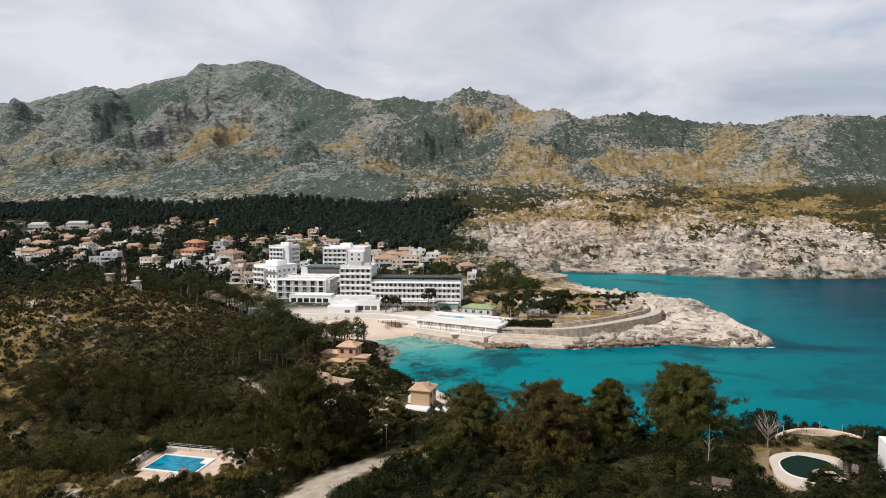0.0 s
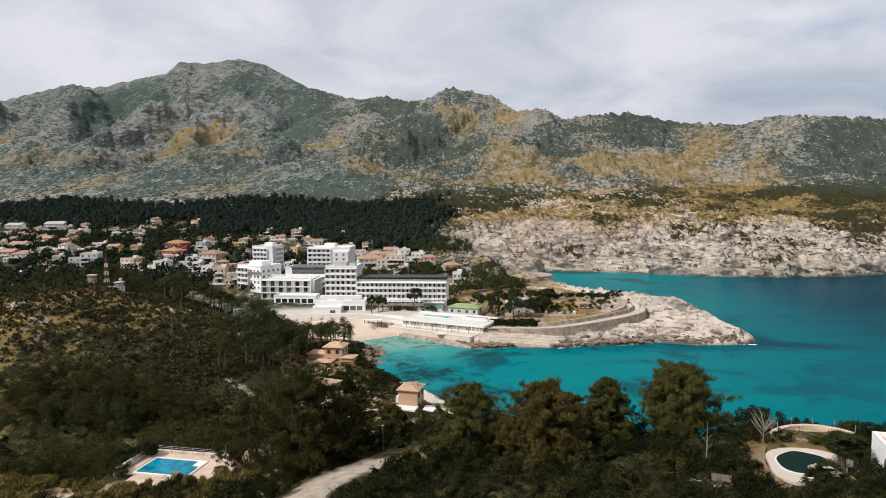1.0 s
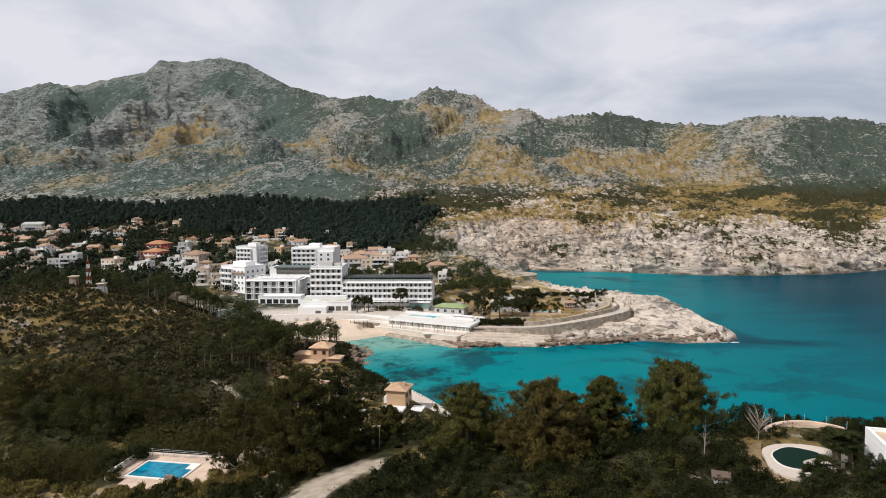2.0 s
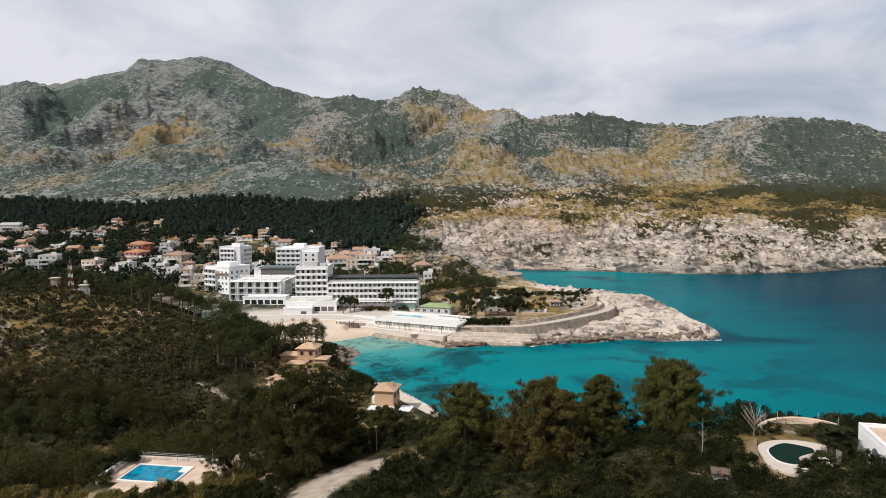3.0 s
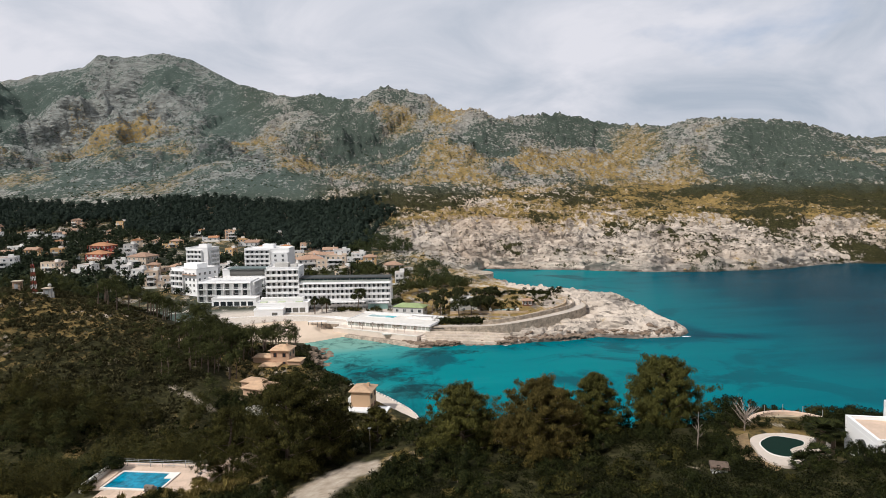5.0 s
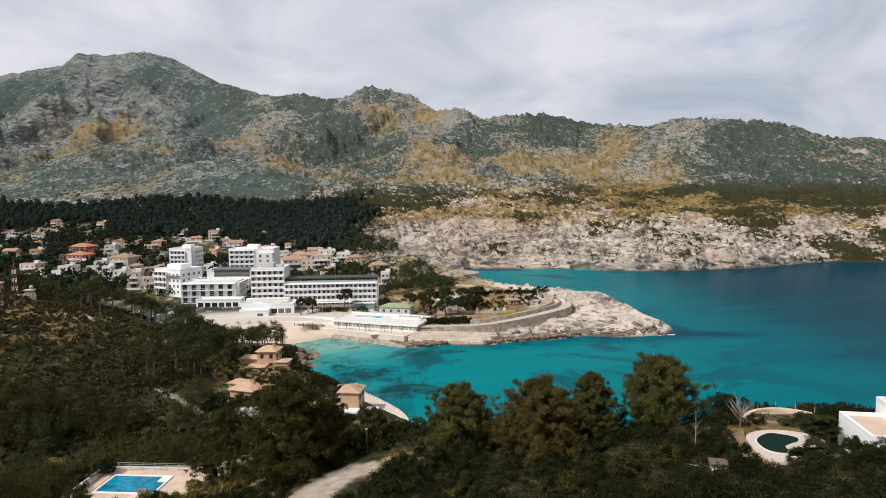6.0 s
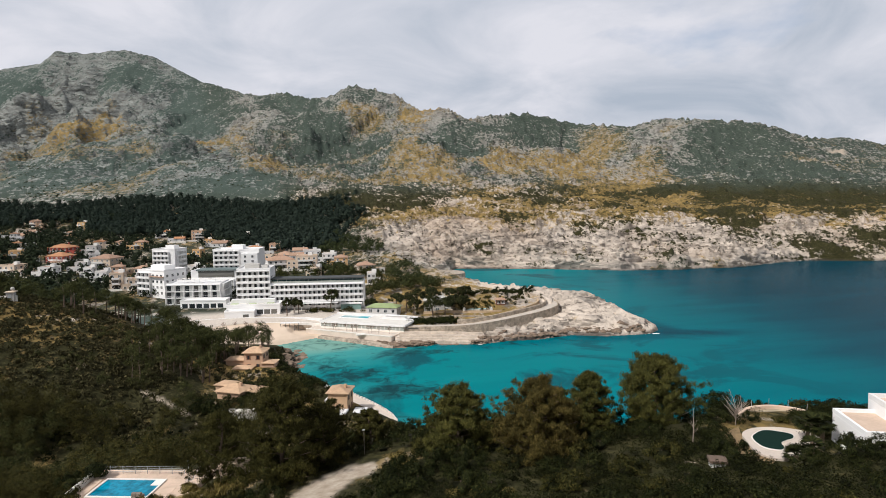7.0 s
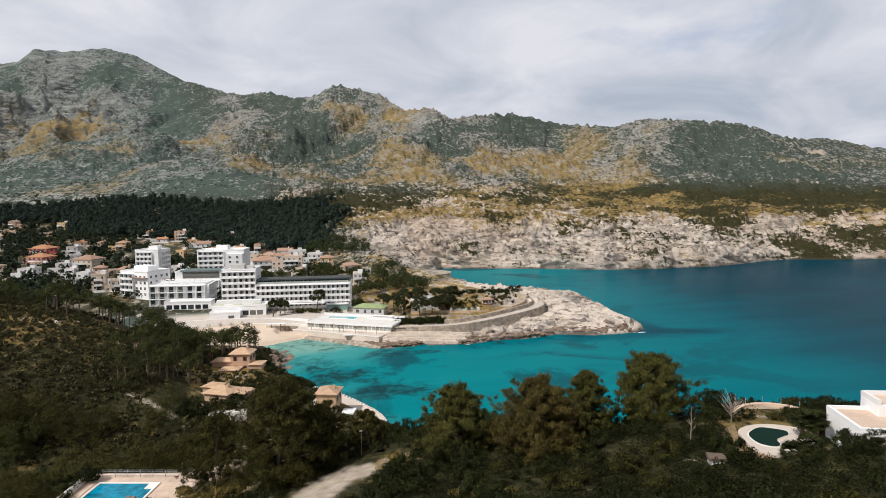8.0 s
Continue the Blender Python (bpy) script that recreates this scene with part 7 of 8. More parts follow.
SW = thing("garden_wall", pose(-18.4, 63.0, 32.0, 0, 0, -20), "pale rendered garden wall beside the deck", "wall")
part("wall", boxes((-0.5, -1.8, -1.5, 0.5, 1.8, 0.9), (0.5, 0.6, -1.5, 3.0, 1.3, 0.6), bevel=0.05), M_DECK, SW)
HD = thing("hedge_ball", Matrix.Translation((-28.7, 66.0, 32.3)) @ Matrix.Scale(1.25, 4), "dark clipped round hedge at the deck corner", "hedge")
ob = new("foliage", tri_mesh("foliage", leaf_tris(rngn, [(0, 0, 0.7), (0.4, 0, 0.6), (-0.3, 0.2, 0.6)], [0.75, 0.6, 0.6], 520, 0.13, 0.4, 0.1, 0.8), M_SCRUB)); ob.parent = HD

SH = thing("garden_shed", pose(-14.6, 57.2, ground_z(-14.6, 57.2), 0, 0, -12), "small shed with a pale tiled roof", "shed")
part("wall", boxes((-1.1, -0.8, -1, 1.1, 0.8, 1.5)), M_DECK, SH)
part("roof", hip_roof(2.2, 1.6, 1.5, 0.4, 0.25), M_DECK, SH)
RF = thing("rail_fence", Matrix(), "weathered grey post and rail fence beside the drive", "fence")
fence = [(-15.4, 56.6), (-13.6, 55.4), (-11.8, 54.2), (-9.6, 53.0)]
fence = [(x, y, ground_z(x, y)) for x, y in fence]
for x, y, z in fence:
    part("post", tube(bmesh.new(), [(x, y, z - 0.3), (x, y, z + 0.95)], [0.05, 0.045], 6), M_TWIG, RF)
for (xa, ya, za), (xb, yb, zb) in zip(fence, fence[1:]):
    part("rail", tube(bmesh.new(), [(xa, ya, za + 0.88), (xb, yb, zb + 0.88)], [0.035, 0.035], 6), M_TWIG, RF)
DP = thing("deck_post", Matrix.Translation((-19.3, 61.6, 32.3)), "thin dark post with a tap at the deck edge", "post")
part("pole", tube(bmesh.new(), [(0, 0, -0.2), (0, 0, 2.9)], [0.035, 0.025], 6), M_METAL, DP)
part("tap", boxes((-0.12, -0.05, 0.9, 0.12, 0.05, 1.1)), M_DARK, DP)
LP = thing("garden_lamp", Matrix.Translation((-3.4, 53.6, ground_z(-3.4, 53.6))), "thin grey garden lamp post with a flat head", "lamp")
bm = bmesh.new(); tube(bm, [(0, 0, -0.3), (0, 0, 2.2)], [0.025, 0.02], 7)
part("post", bm, M_STONE, LP)
part("head", boxes((-0.16, -0.06, 2.2, 0.1, 0.06, 2.26)), M_METAL, LP)

# ---- garden with the green pool ----
def blob(bm, pts, z0, z1):
    lo = [bm.verts.new((x, y, z0)) for x, y in pts]
    hi = [bm.verts.new((x, y, z1)) for x, y in pts]
    n = len(pts)
    for k in range(n):
        bm.faces.new((lo[k], lo[(k + 1) % n], hi[(k + 1) % n], hi[k]))
    bm.faces.new(hi)
    return bm


def round_outline(pts, n=5):
    """A smooth closed line through the corners of a plan."""
    m, out = len(pts), []
    for i in range(m):
        p0, p1, p2, p3 = (Vector(pts[(i + k) % m]) for k in (-1, 0, 1, 2))
        for k in range(n):
            t = k / n
            q = 0.5 * ((2 * p1) + (p2 - p0) * t + (2 * p0 - 5 * p1 + 4 * p2 - p3) * t * t + (3 * p1 - p0 - 3 * p2 + p3) * t ** 3)
            out.append((q.x, q.y))
    return out


WATERLINE = [(22.1, 37.4), (21.6, 36.4), (21.6, 35.5), (22.2, 34.95), (22.75, 35.2), (23.1, 35.9), (23.9, 36.25), (24.5, 36.45), (24.85, 37.0), (24.4, 37.6), (23.5, 38.1)]
TERRACE = [(21.7, 38.0), (21.05, 36.5), (20.6, 35.2), (21.0, 34.0), (22.2, 33.7), (23.6, 34.4), (24.9, 34.9), (26.0, 35.4), (26.4, 36.9), (25.6, 38.1), (24.3, 38.7), (22.9, 38.7)]
M_SURROUND = plain("pale_pool_terrace", (0.62, 0.53, 0.45), 0.85, 1.4, 0.1, 0.12, fine=6.0)
KP = thing("kidney_pool", Matrix(), "kidney-shaped dark green pool with a pale surround", "pool")
part("surround", blob(bmesh.new(), round_outline(TERRACE)[::-1], 42.3, 42.92), M_SURROUND, KP)
part("rim", blob(bmesh.new(), [(23.35 + (x - 23.35) * 1.06, 36.6 + (y - 36.6) * 1.06) for x, y in round_outline(WATERLINE)][::-1], 42.4, 42.96), M_COPING, KP)
part("pool_surface", blob(bmesh.new(), round_outline(WATERLINE)[::-1], 42.4, 42.975), M_POOLDK, KP, "still dark green water")
M_DRYSOIL = plain("dry_garden_soil", (0.26, 0.175, 0.085), 0.95, 2.5, 0.4, 0.5, fine=5.0)
M_SAND = plain("sandy_floor", (0.42, 0.34, 0.24), 0.95, 2.0, 0.3, 0.4, fine=5.0)
SB = thing("garden_bed", Matrix(), "dry ochre soil beside the green pool", "bed")
part("soil", blob(bmesh.new(), round_outline([(22.4, 39.4), (20.6, 38.4), (19.7, 36.6), (19.7, 34.6), (20.4, 33.6), (21.2, 34.4), (20.9, 36.4), (21.9, 38.4)])[::-1], 42.0, 42.79), M_DRYSOIL, SB)
VW = thing("viewpoint_wall", Matrix(), "curved pale rendered viewpoint wall above the sea", "wall")
arc2 = [(24.6, 41.2), (24.7, 42.4), (25.6, 43.2), (27.0, 43.8), (28.6, 43.8), (29.8, 43.1), (30.6, 42.0)]
arc2 = refine([(x, y, 42.2) for x, y in arc2], 4)
part("wall", ribbon(arc2, ((-0.17, -1.5), (-0.17, 0.24), (0.17, 0.24), (0.17, -1.5))), M_DECK, VW)
part("terrace_floor", blob(bmesh.new(), [(x, y) for x, y, z in arc2], 41.0, 42.2), M_SAND, VW, "pale sandy floor")
me_vp = cube_mesh("railing_post", [(-0.015, -0.015, 0, 0.015, 0.015, 0.55)], M_METAL)
for k in range(0, len(arc2), 4):
    same("railing_post", me_vp, VW, Matrix.Translation((arc2[k][0], arc2[k][1], 42.44)))

WH = thing("white_villa", pose(29.2, 32.9, 42.6, 0, 0, -20), "white cubic villa with terracotta roof terraces and arches", "villa")
part("lower_block", boxes((-3.0, -2.2, -2, 3.6, 2.2, 2.1), bevel=0.03), M_WHITE, WH)
part("lower_parapet", boxes((-3.0, -2.2, 2.1, -2.8, 2.2, 2.4), (-2.8, 2.0, 2.1, -0.45, 2.2, 2.4), (-2.8, -2.2, 2.1, 3.6, -2.0, 2.4)), M_WHITE, WH)
part("roof_terrace", boxes((-2.8, -2.0, 2.1, 3.6, 0.7, 2.18), (-2.8, 0.7, 2.1, -0.45, 2.0, 2.18)), M_DECK, WH, "terracotta tiled roof terrace")
part("upper_block", boxes((-0.45, 0.7, 1.9, 4.6, 2.9, 2.95), bevel=0.03), M_WHITE, WH)
part("upper_terrace", boxes((-0.25, 0.9, 2.95, 4.4, 2.7, 3.02)), M_DECK, WH)
part("upper_parapet", boxes((-0.45, 0.7, 2.95, -0.25, 2.9, 3.3), (-0.25, 2.7, 2.95, 4.6, 2.9, 3.3)), M_WHITE, WH)


def arch(w, h, depth):
    bm = bmesh.new()
    prof = [(-w / 2, 0), (w / 2, 0)] + [(w / 2 * math.cos(a), h - w / 2 + w / 2 * math.sin(a)) for a in (math.pi * k / 10 for k in range(11))]
    f = [bm.verts.new((x, -depth, z)) for x, z in prof]
    g = [bm.verts.new((x, 0.0, z)) for x, z in prof]
    n = len(prof)
    bm.faces.new(f)
    for k in range(n):
        bm.faces.new((g[k], g[(k + 1) % n], f[(k + 1) % n], f[k]))
    return bm


w1 = part("arched_window", arch(1.5, 1.5, 0.02), M_GLASS, WH); w1.matrix_basis = Matrix.Translation((-1.2, -2.2, 0.1))
w2 = part("arched_window", arch(0.9, 1.2, 0.03), M_GLASS, WH); w2.matrix_basis = pose(-3.02, -0.5, 0.55, 0, 0, -90)
w3 = part("arched_window", arch(1.5, 1.5, 0.02), M_GLASS, WH); w3.matrix_basis = Matrix.Translation((1.6, -2.2, 0.1))
WS = thing("garden_store", pose(16.4, 33.3, ground_z(16.4, 33.3) - 0.35, 0, 0, -24), "small white garden store with a dark pitched roof", "store")
part("wall", boxes((-0.42, -0.36, -0.8, 0.42, 0.36, 0.62)), M_WHITE, WS)
part("roof", hip_roof(0.84, 0.72, 0.62, 0.22, 0.1, True), M_BARK, WS, "dark brown pitched roof")
part("door", boxes((-0.14, -0.385, -0.1, 0.14, -0.362, 0.45)), M_GLASS, WS)


def palm(x, y, h, fronds, rng):
    t = thing("fan_palm", Matrix.Translation((x, y, ground_z(x, y))), "dark green fan palm with a rough trunk", "palm", "palms by the green pool")
    bm = bmesh.new(); tube(bm, [(0, 0, -0.3), (0.05, 0, h * 0.5), (0, 0.04, h)], [0.16, 0.13, 0.15], 8)
    part("trunk", bm, M_BARK, t)
    for k in range(fronds):
        a, e = rng.uniform(0, 2 * math.pi), rng.uniform(-0.5, 1.2)
        d = Vector((math.cos(a) * math.cos(e), math.sin(a) * math.cos(e), math.sin(e)))
        s = d.cross(Vector((0, 0, 1))).normalized()
        base, hub = Vector((0, 0, h)), Vector((0, 0, h)) + d * 0.42
        bm = bmesh.new()
        tube(bm, [base, hub], [0.015, 0.012], 4)
        for q in range(9):
            g = (q - 4) * 0.3
            tip = hub + (d * math.cos(g) + s * math.sin(g)) * 0.55 + Vector((0, 0, -0.12))
            n_ = (d * -math.sin(g) + s * math.cos(g)) * 0.05
            mid_p = hub.lerp(tip, 0.55)
            v = [bm.verts.new(hub), bm.verts.new(mid_p + n_), bm.verts.new(tip), bm.verts.new(mid_p - n_)]
            bm.faces.new(v)
        part("frond", bm, M_SCRUB, t)
    return t


rngq = np.random.default_rng(14)
for x, y, h in ((24.6, 34.9, 1.75), (25.5, 35.1, 1.6), (25.1, 35.9, 1.5), (21.9, 33.2, 0.6), (21.0, 31.0, 0.6)):
    palm(x, y, h, 24, rngq)


def bare_tree(x, y, h, spread, label, rng, thick=0.05, n=16):
    t = thing("bare_tree", Matrix.Translation((x, y, ground_z(x, y))), label, "tree")
    bm = bmesh.new(); tube(bm, [(0, 0, -0.2), (0.03, 0, h * 0.5), (0, 0, h)], [thick, thick * 0.7, thick * 0.25], 6)
    part("trunk", bm, M_TWIG, t)
    bm = bmesh.new()
    for k in range(n):
        a, z = rng.uniform(0, 6.28), rng.uniform(0.15, 0.8) * h
        p0 = Vector((0, 0, z)); p1 = p0 + Vector((math.cos(a), math.sin(a), 1.0)) * spread * rng.uniform(0.4, 0.8)
        p2 = p1 + Vector((math.cos(a + 0.4), math.sin(a + 0.4), 1.2)) * spread * 0.4
        tube(bm, [p0, p1, p2], [thick * 0.4, thick * 0.25, 0.004], 4)
        for q in range(3):
            p3 = p0.lerp(p1, 0.4 + 0.25 * q); b_ = a + rng.uniform(-1, 1)
            tube(bm, [p3, p3 + Vector((math.cos(b_), math.sin(b_), 1.1)) * spread * 0.35], [thick * 0.18, 0.004], 4)
    part("branchwork", bm, M_TWIG, t)
    return t


bare_tree(22.6, 39.9, 1.6, 0.9, "leafless grey shrub beside the pool", rngq, 0.05, 22)
bare_tree(17.6, 37.6, 2.6, 0.35, "thin dead grey trunk with short branches", rngq, 0.04, 8)


# ---- trees of the hotel front and the headland ----
def umbrella_pine(x, y, z, h, w, rng, label, lean=0.0, bare=0.55):
    t = thing("umbrella_pine", Matrix.Translation((x, y, z)), label, "tree", "pines of the sea front")
    bm = bmesh.new()
    top = Vector((lean, 0, h * 0.88))
    tube(bm, [(0, 0, -0.5), (lean * 0.3, 0.1, h * 0.3), (lean * 0.8, 0, h * 0.62), top], [0.28, 0.22, 0.16, 0.06], 7)
    part("trunk", bm, M_BARK, t)
    n = int(12 + w * 3.0)
    cl = umbrella_clumps(rng, h, w, n)
    cl[:, 2] = h * bare + (cl[:, 2] - h * 0.5) * (1 - bare) * 2.0
    cl[:, 0] += lean
    for c in cl[:8]:
        part("branch", tube(bmesh.new(), [(lean * 0.7, 0, h * 0.55), tuple(c)], [0.09, 0.03], 5), M_BARK, t)
    ob = new("crown", tri_mesh("crown", leaf_tris(rng, cl, rng.uniform(0.7, 1.15, n) * (0.5 + w / 14), 95, 0.42, 0.34, 0.3, 0.4), M_STONEPINE)); ob.parent = t
    return t


SEAFRONT = [(0.8, 298.0, 4.9, 11.5, 8.4, 1.2), (-18.8, 293, 4.8, 9.0, 4.2, 0.0), (-13.6, 296, 4.8, 7.2, 4.0, 0.0), (19.6, 290, 5.0, 7.0, 6.5, -0.4), (-15.8, 299, 4.8, 8.0, 3.5, 0.2),
            (34.5, 282, 6.0, 9.5, 7.5, 0.4), (40.4, 284, 6.2, 10.5, 8.5, -0.5), (46.5, 279, 6.8, 9.5, 7.5, 0.3), (37, 276, 5.5, 8, 6, 0.4), (56.7, 291, 8.0, 7.0, 7.5, 0.0), (62.0, 296, 8.0, 6.0, 7.0, 0.2), (50, 300, 8, 8, 8, 0), (44, 268, 6.0, 8.5, 8.5, 0.2), (49.5, 267, 6.4, 8.0, 8.0, -0.3), (54, 270, 6.6, 8.5, 9.0, 0.3), (58.5, 275, 7.0, 7.5, 7.5, 0.1), (66, 298, 8.0, 6.5, 8.0, 0.0), (31, 290, 6.0, 9.0, 8.0, 0.3)]
for x, y, z, h, w, lean in SEAFRONT:
    umbrella_pine(x, y, min(z, ground_z(x, y) + 0.2), h, w, rngq, "dark umbrella pine with a leaning bare trunk" if w < 7 else "broad spreading dark green stone pine", lean, 0.5)

rngh = np.random.default_rng(33)
def band(line, n, wide, scale, name, templates, material, label, category):
    pts = []
    for k in range(n):
        i = int(rngh.integers(0, len(line) - 1)); f = rngh.uniform()
        (xa, ya), (xb, yb) = line[i], line[i + 1]
        pts.append((xa + (xb - xa) * f + rngh.normal(0, wide), ya + (yb - ya) * f + rngh.normal(0, wide)))
    pts = np.array(pts)
    xyz, dd, tt = on_ground(pts[:, 0], pts[:, 1])
    ok = dd > 2.5
    return scatter(name, templates, xyz[ok], rngh.uniform(scale * 0.6, scale * 1.3, ok.sum()), material, label, category, rngh)


band([(34, 263), (38, 262.0), (44, 260.0), (52, 258.5)], 110, 1.0, 1.6, "hedge_bushes", T_BUSH, M_SCRUB, "dense dark hedge along the coast road", "bushes")
band([(60, 300), (75, 306), (90, 303), (98, 296)], 150, 3.5, 1.2, "headland_bushes", T_BUSH, M_SCRUB, "dark wind-cut bushes along the headland crest", "bushes")
band([(40, 279), (50, 284), (57, 275), (66, 275), (80, 280), (92, 284)], 150, 4.0, 1.25, "garden_bushes", T_BUSH, M_OLIVE, "scattered olive garden bushes on dry grass", "bushes")
band([(26, 330), (34, 340), (44, 352), (52, 345), (58, 330)], 60, 5.0, 0.85, "cove_pines", T_ROUND, M_PINE, "dark pines on the neck of the headland", "pines")
band([(-20, 392), (-4, 398), (10, 402), (22, 396), (34, 372)], 70, 8.0, 1.0, "hotel_back_pines", T_ROUND, M_PINE, "dark pines behind the hotel", "pines")
band([(-8, 300), (-2, 297), (8, 296), (16, 292)], 26, 1.6, 1.5, "hotel_shrubs", T_BUSH, M_OLIVE, "clipped shrubs before the hotel", "shrubs")
band([(-20, 218), (-14, 205), (-8, 190), (-10, 178), (-16, 190)], 150, 4.0, 1.3, "shore_garden", T_BUSH, M_SCRUB, "terraced garden shrubs above the bay", "shrubs")


band([(-36, 158), (-28, 158), (-20, 163), (-18, 174), (-30, 176)], 130, 2.6, 1.5, "villa_garden", T_BUSH, M_SCRUB, "dark shrubs crowding round the low villa", "shrubs")


def street_tree(x, y, z):
    t = thing("street_tree", Matrix.Translation((x, y, z)), "small brown-leaved street tree on the promenade", "tree", "street trees on the quay")
    bm = bmesh.new(); tube(bm, [(0, 0, -0.3), (0.05, 0, 1.5)], [0.12, 0.09], 6)
    part("trunk", bm, M_TWIG, t)
    for k in range(9):
        a = k * 0.7
        part("branch", tube(bmesh.new(), [(0.05, 0, 1.4), (math.cos(a) * 0.8, math.sin(a) * 0.8, 2.2), (math.cos(a) * 1.1, math.sin(a) * 1.1, 2.9)], [0.06, 0.04, 0.01], 4), M_TWIG, t)
    ob = new("crown", tri_mesh("crown", leaf_tris(rngh, [(0.4, 0, 2.5), (-0.4, 0.3, 2.4), (0, -0.5, 2.6)], [0.8, 0.8, 0.7], 12, 0.28, 0.4), M_BROWNLEAF)); ob.parent = t
    return t


S0 = street_tree(-2.5, 267.2, 2.95)
for k in range(1, 10):
    f = (k + 0.35 * math.sin(k * 2.3)) / 9.4
    copy_thing(S0, Matrix.Translation((-2.5 + 25.5 * f, 267.2 - 16.6 * f + 0.7 * (k % 2), 2.95)) @ Matrix.Rotation(k, 4, "Z"))
for k in range(4):
    copy_thing(S0, Matrix.Translation((-45 + 4.6 * k, 281 + 0.8 * (k % 2), 2.4)) @ Matrix.Rotation(k * 2, 4, "Z"))

# loose boulders along the headland shore
def boulder_templates(rng):
    out = []
    for k in range(4):
        bm = bmesh.new()
        bmesh.ops.create_icosphere(bm, subdivisions=1, radius=1.0)
        for v in bm.verts:
            v.co *= rng.uniform(0.7, 1.2)
            v.co.z *= 0.42
        bm.faces.ensure_lookup_table()
        out.append(np.array([[tuple(v.co) for v in f.verts] for f in bm.faces]))
        bm.free()
    return out


M_ROCK = plain("shore_rock", (0.21, 0.15, 0.105), 0.95, 1.2, 0.55, 0.6, fine=3.0)
T_ROCK = boulder_templates(rngh)
shore = [(2, 260.5), (11, 251.5), (20, 242.5), (27, 240.5), (40, 241.5), (56, 238.5), (70, 241), (81, 240.5), (98, 244), (112, 239), (130, 239)]
pts = []
for k in range(900):
    i = int(rngh.integers(0, len(shore) - 1)); f = rngh.uniform()
    (xa, ya), (xb, yb) = shore[i], shore[i + 1]
    pts.append((xa + (xb - xa) * f, ya + (yb - ya) * f + abs(rngh.normal(0, 2.6)) - 1.0))
pts = np.array(pts)
xyz, dd, tt = on_ground(pts[:, 0], pts[:, 1])
xyz[:, 2] = np.maximum(xyz[:, 2], -0.2)
scatter("shore_boulders", T_ROCK, xyz, rngh.uniform(0.35, 1.25, len(xyz)) ** 1.6 * 1.05, M_ROCK, "brown broken boulders along the waterline", "boulders", rngh)

# dark broken rocks at the point below the pink villa
pts = np.stack([rngh.uniform(-19, -11, 90), rngh.uniform(218, 246, 90)], -1)
xyz, dd, tt = on_ground(pts[:, 0], pts[:, 1])
ok = np.abs(dd) < 4.5
xyz[:, 2] = np.maximum(xyz[:, 2], -0.2)
scatter("point_rocks", T_ROCK, xyz[ok], rngh.uniform(0.6, 2.0, ok.sum()), M_ROCK, "dark brown broken rocks at the beach point", "rocks", rngh)

# bushes inside the viewpoint wall
for k, (x, y, s_) in enumerate(((26.2, 42.0, 0.55), (27.6, 42.2, 0.5), (29.4, 41.4, 0.6), (28.6, 40.6, 0.6), (26.8, 40.9, 0.5), (25.2, 40.4, 0.45))):
    m = Matrix.Translation((x, y, 42.1)) @ Matrix.Rotation(k * 1.1, 4, "Z")
    b = copy_thing(KINDS[(k % 2) + 1], m)
    b.scale = (s_, s_, s_ * 0.8)

# thin surf where the swell meets the headland and the quay
M_FOAM = plain("sea_foam", (0.74, 0.78, 0.78), 0.7, 2.0, 0.15, 0.2, fine=3.0)
SF = thing("surf", Matrix(), "thin broken white surf along the headland rocks", "surf")
for x, y, a_, b_ in ((133.5, 236.6, 1.8, 0.45), (129.0, 236.8, 1.3, 0.35), (124.0, 236.9, 0.9, 0.3), (57.0, 236.8, 0.9, 0.3)):
    rim = [(x + a_ * (0.75 + 0.5 * rngh.uniform()) * math.cos(q * 0.7), y + b_ * (0.6 + 0.8 * rngh.uniform()) * math.sin(q * 0.7)) for q in range(9)]
    part("foam_patch", blob(bmesh.new(), round_outline(rim, 3), -0.05, 0.03), M_FOAM, SF)
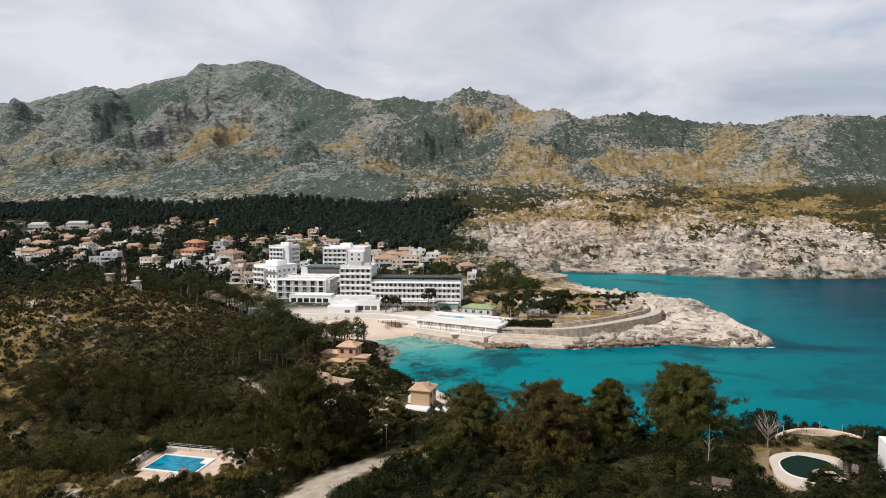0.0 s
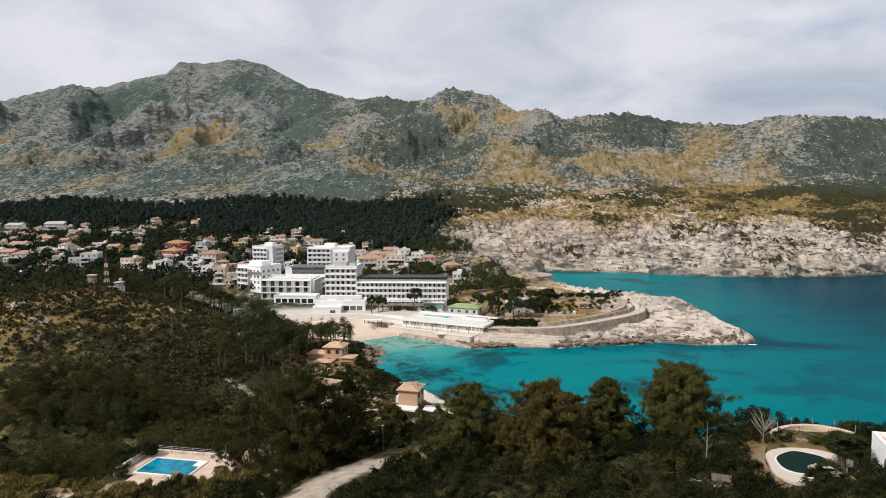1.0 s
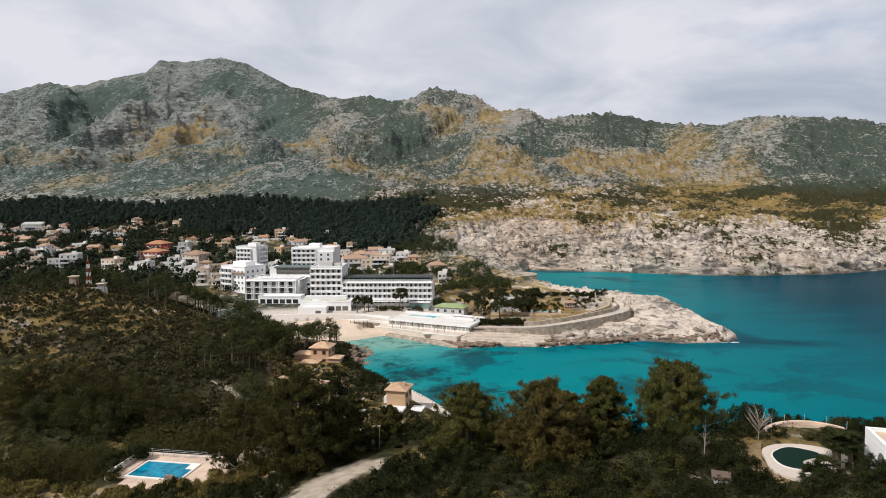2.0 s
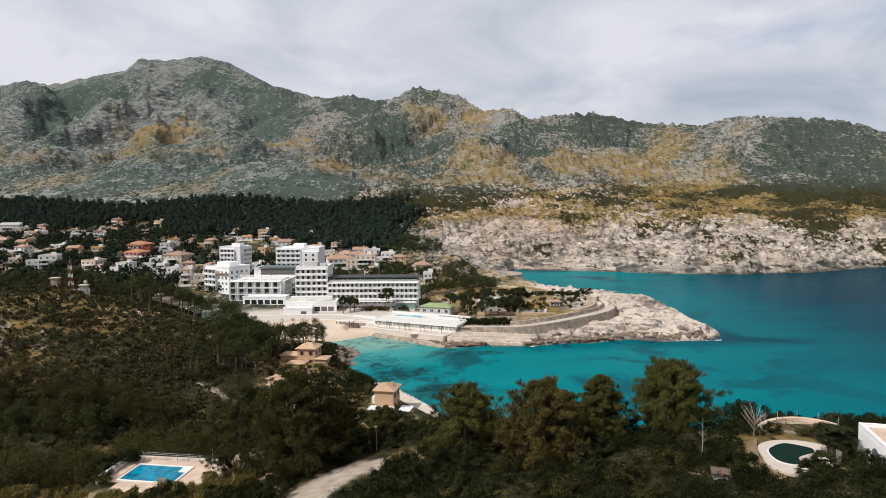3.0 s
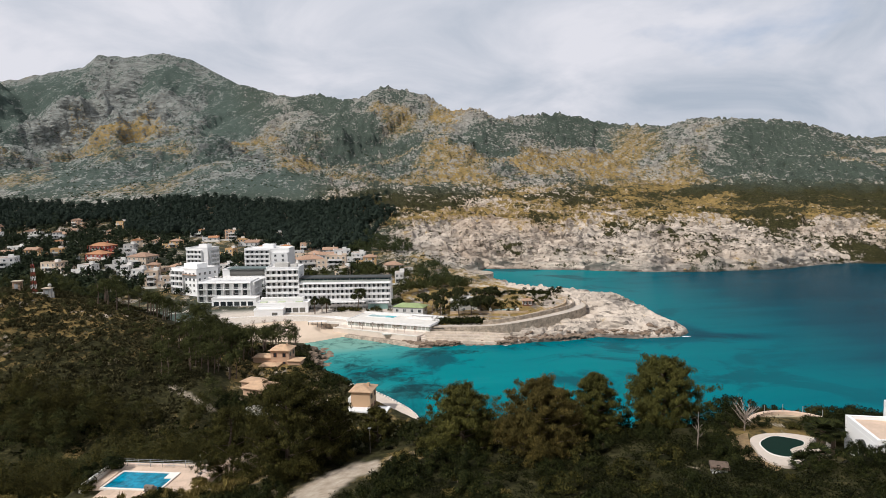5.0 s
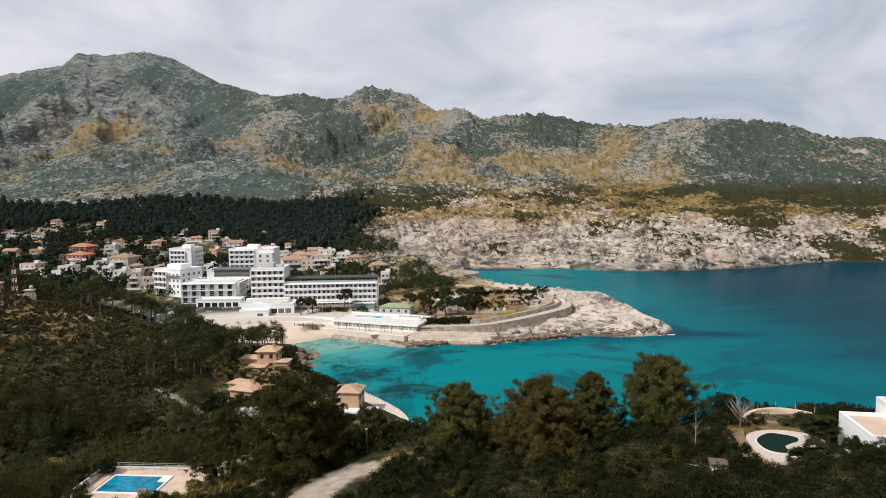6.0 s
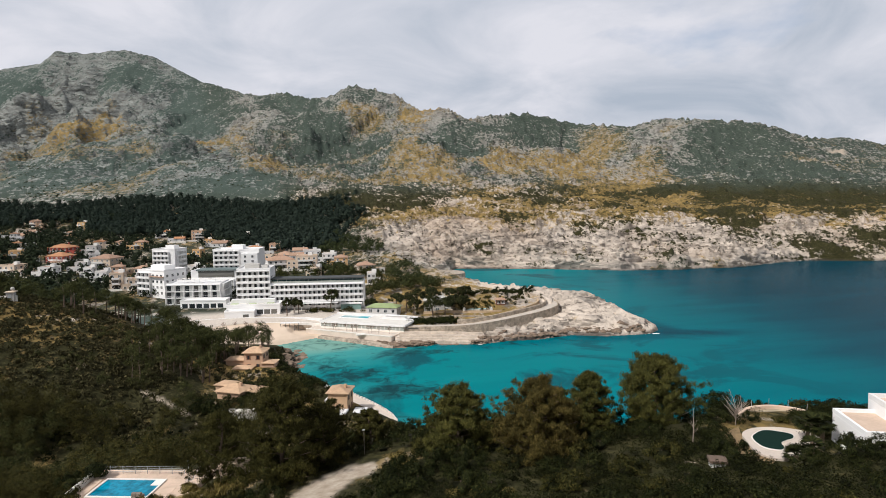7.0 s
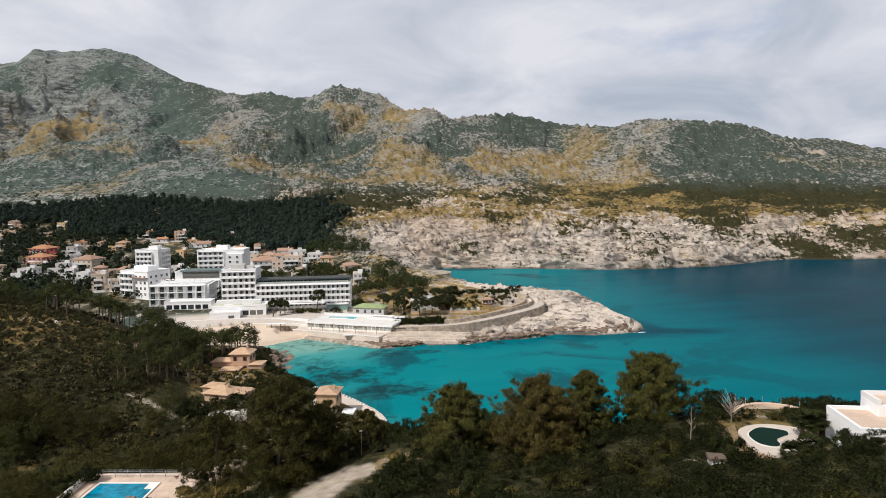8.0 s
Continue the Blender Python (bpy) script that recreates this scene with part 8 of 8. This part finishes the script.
# terraced garden between the cove villas: low pale walls, steps and a white terrace
TG = thing("garden_terrace", Matrix(), "terraced garden with low pale stone walls and steps", "garden terrace")
for x0, y0, x1, y1, hh in ((-19.0, 162.6, -16.2, 162.2, 0.5), (-19.0, 165.4, -15.6, 164.8, 0.5), (-18.6, 168.4, -15.2, 167.6, 0.5), (-18.2, 171.4, -15.0, 170.6, 0.5), (-19.2, 162.8, -18.8, 166.0, 0.5), (-13.2, 158.6, -9.4, 160.0, 0.6), (-11.6, 166.0, -10.4, 169.4, 0.5)):
    run = Vector((x1 - x0, y1 - y0, 0)); a_ = math.atan2(run.y, run.x)
    zz = min(ground_z(x0, y0), ground_z(x1, y1)) * 0.5 + ground_z((x0 + x1) / 2, (y0 + y1) / 2) * 0.5
    bm = boxes((0, -0.2, -2.5, run.length, 0.2, hh), bevel=0.04)
    bm.transform(Matrix.Translation((x0, y0, zz)) @ Matrix.Rotation(a_, 4, "Z"))
    part("garden_wall", bm, M_PAVE, TG)
for k in range(7):
    zz = ground_z(-22.6 + 0.3 * k, 160.5 + 1.6 * k)
    part("step", boxes((-23.4 + 0.3 * k, 159.8 + 1.6 * k, zz - 1.0, -22.0 + 0.3 * k, 160.9 + 1.6 * k, zz + 0.2)), M_PAVE, TG)
zz = ground_z(-25.5, 159.0)
part("terrace_floor", boxes((-30.0, 157.4, zz - 2.0, -21.2, 159.6, zz + 0.9), bevel=0.05), M_COPING, TG, "white terrace edge")
for k, (x, y) in enumerate(((-19.5, 164.0), (-17.2, 163.4), (-15.4, 166.0), (-18.6, 166.8), (-12.6, 164.0), (-11.0, 161.8), (-9.0, 164.2), (-12.8, 170.0), (-16.4, 169.6), (-10.4, 175.4), (-8.4, 168.8), (-14.6, 173.4), (-18.4, 174.6), (-22.8, 176.4))):
    b = copy_thing(KINDS[(0, 3, 1)[k % 3]], place(x, y, -0.05, k))
    b.scale = (0.75 + 0.07 * (k % 4),) * 3

# low walls that step the promenade in front of the hotel
for line, lab in (([(-58, 292.5, 4.2), (-44, 292.8, 4.3), (-28, 291.0, 4.3), (-12, 287.0, 4.2), (-3, 281.5, 4.1)], "low white wall along the hotel promenade"),
                  ([(-50, 279.5, 2.5), (-36, 281.0, 2.6), (-20, 280.0, 2.6), (-8, 276.0, 2.5)], "low beige wall edging the beach sand")):
    PWL = thing("promenade_wall", Matrix(), lab, "wall", "walls of the promenade")
    part("wall", ribbon(refine(line, 4), ((-0.25, 0.75), (0.25, 0.75), (0.25, -3.0), (-0.25, -3.0))), M_WHITE if "white" in lab else M_SEAWALL, PWL)
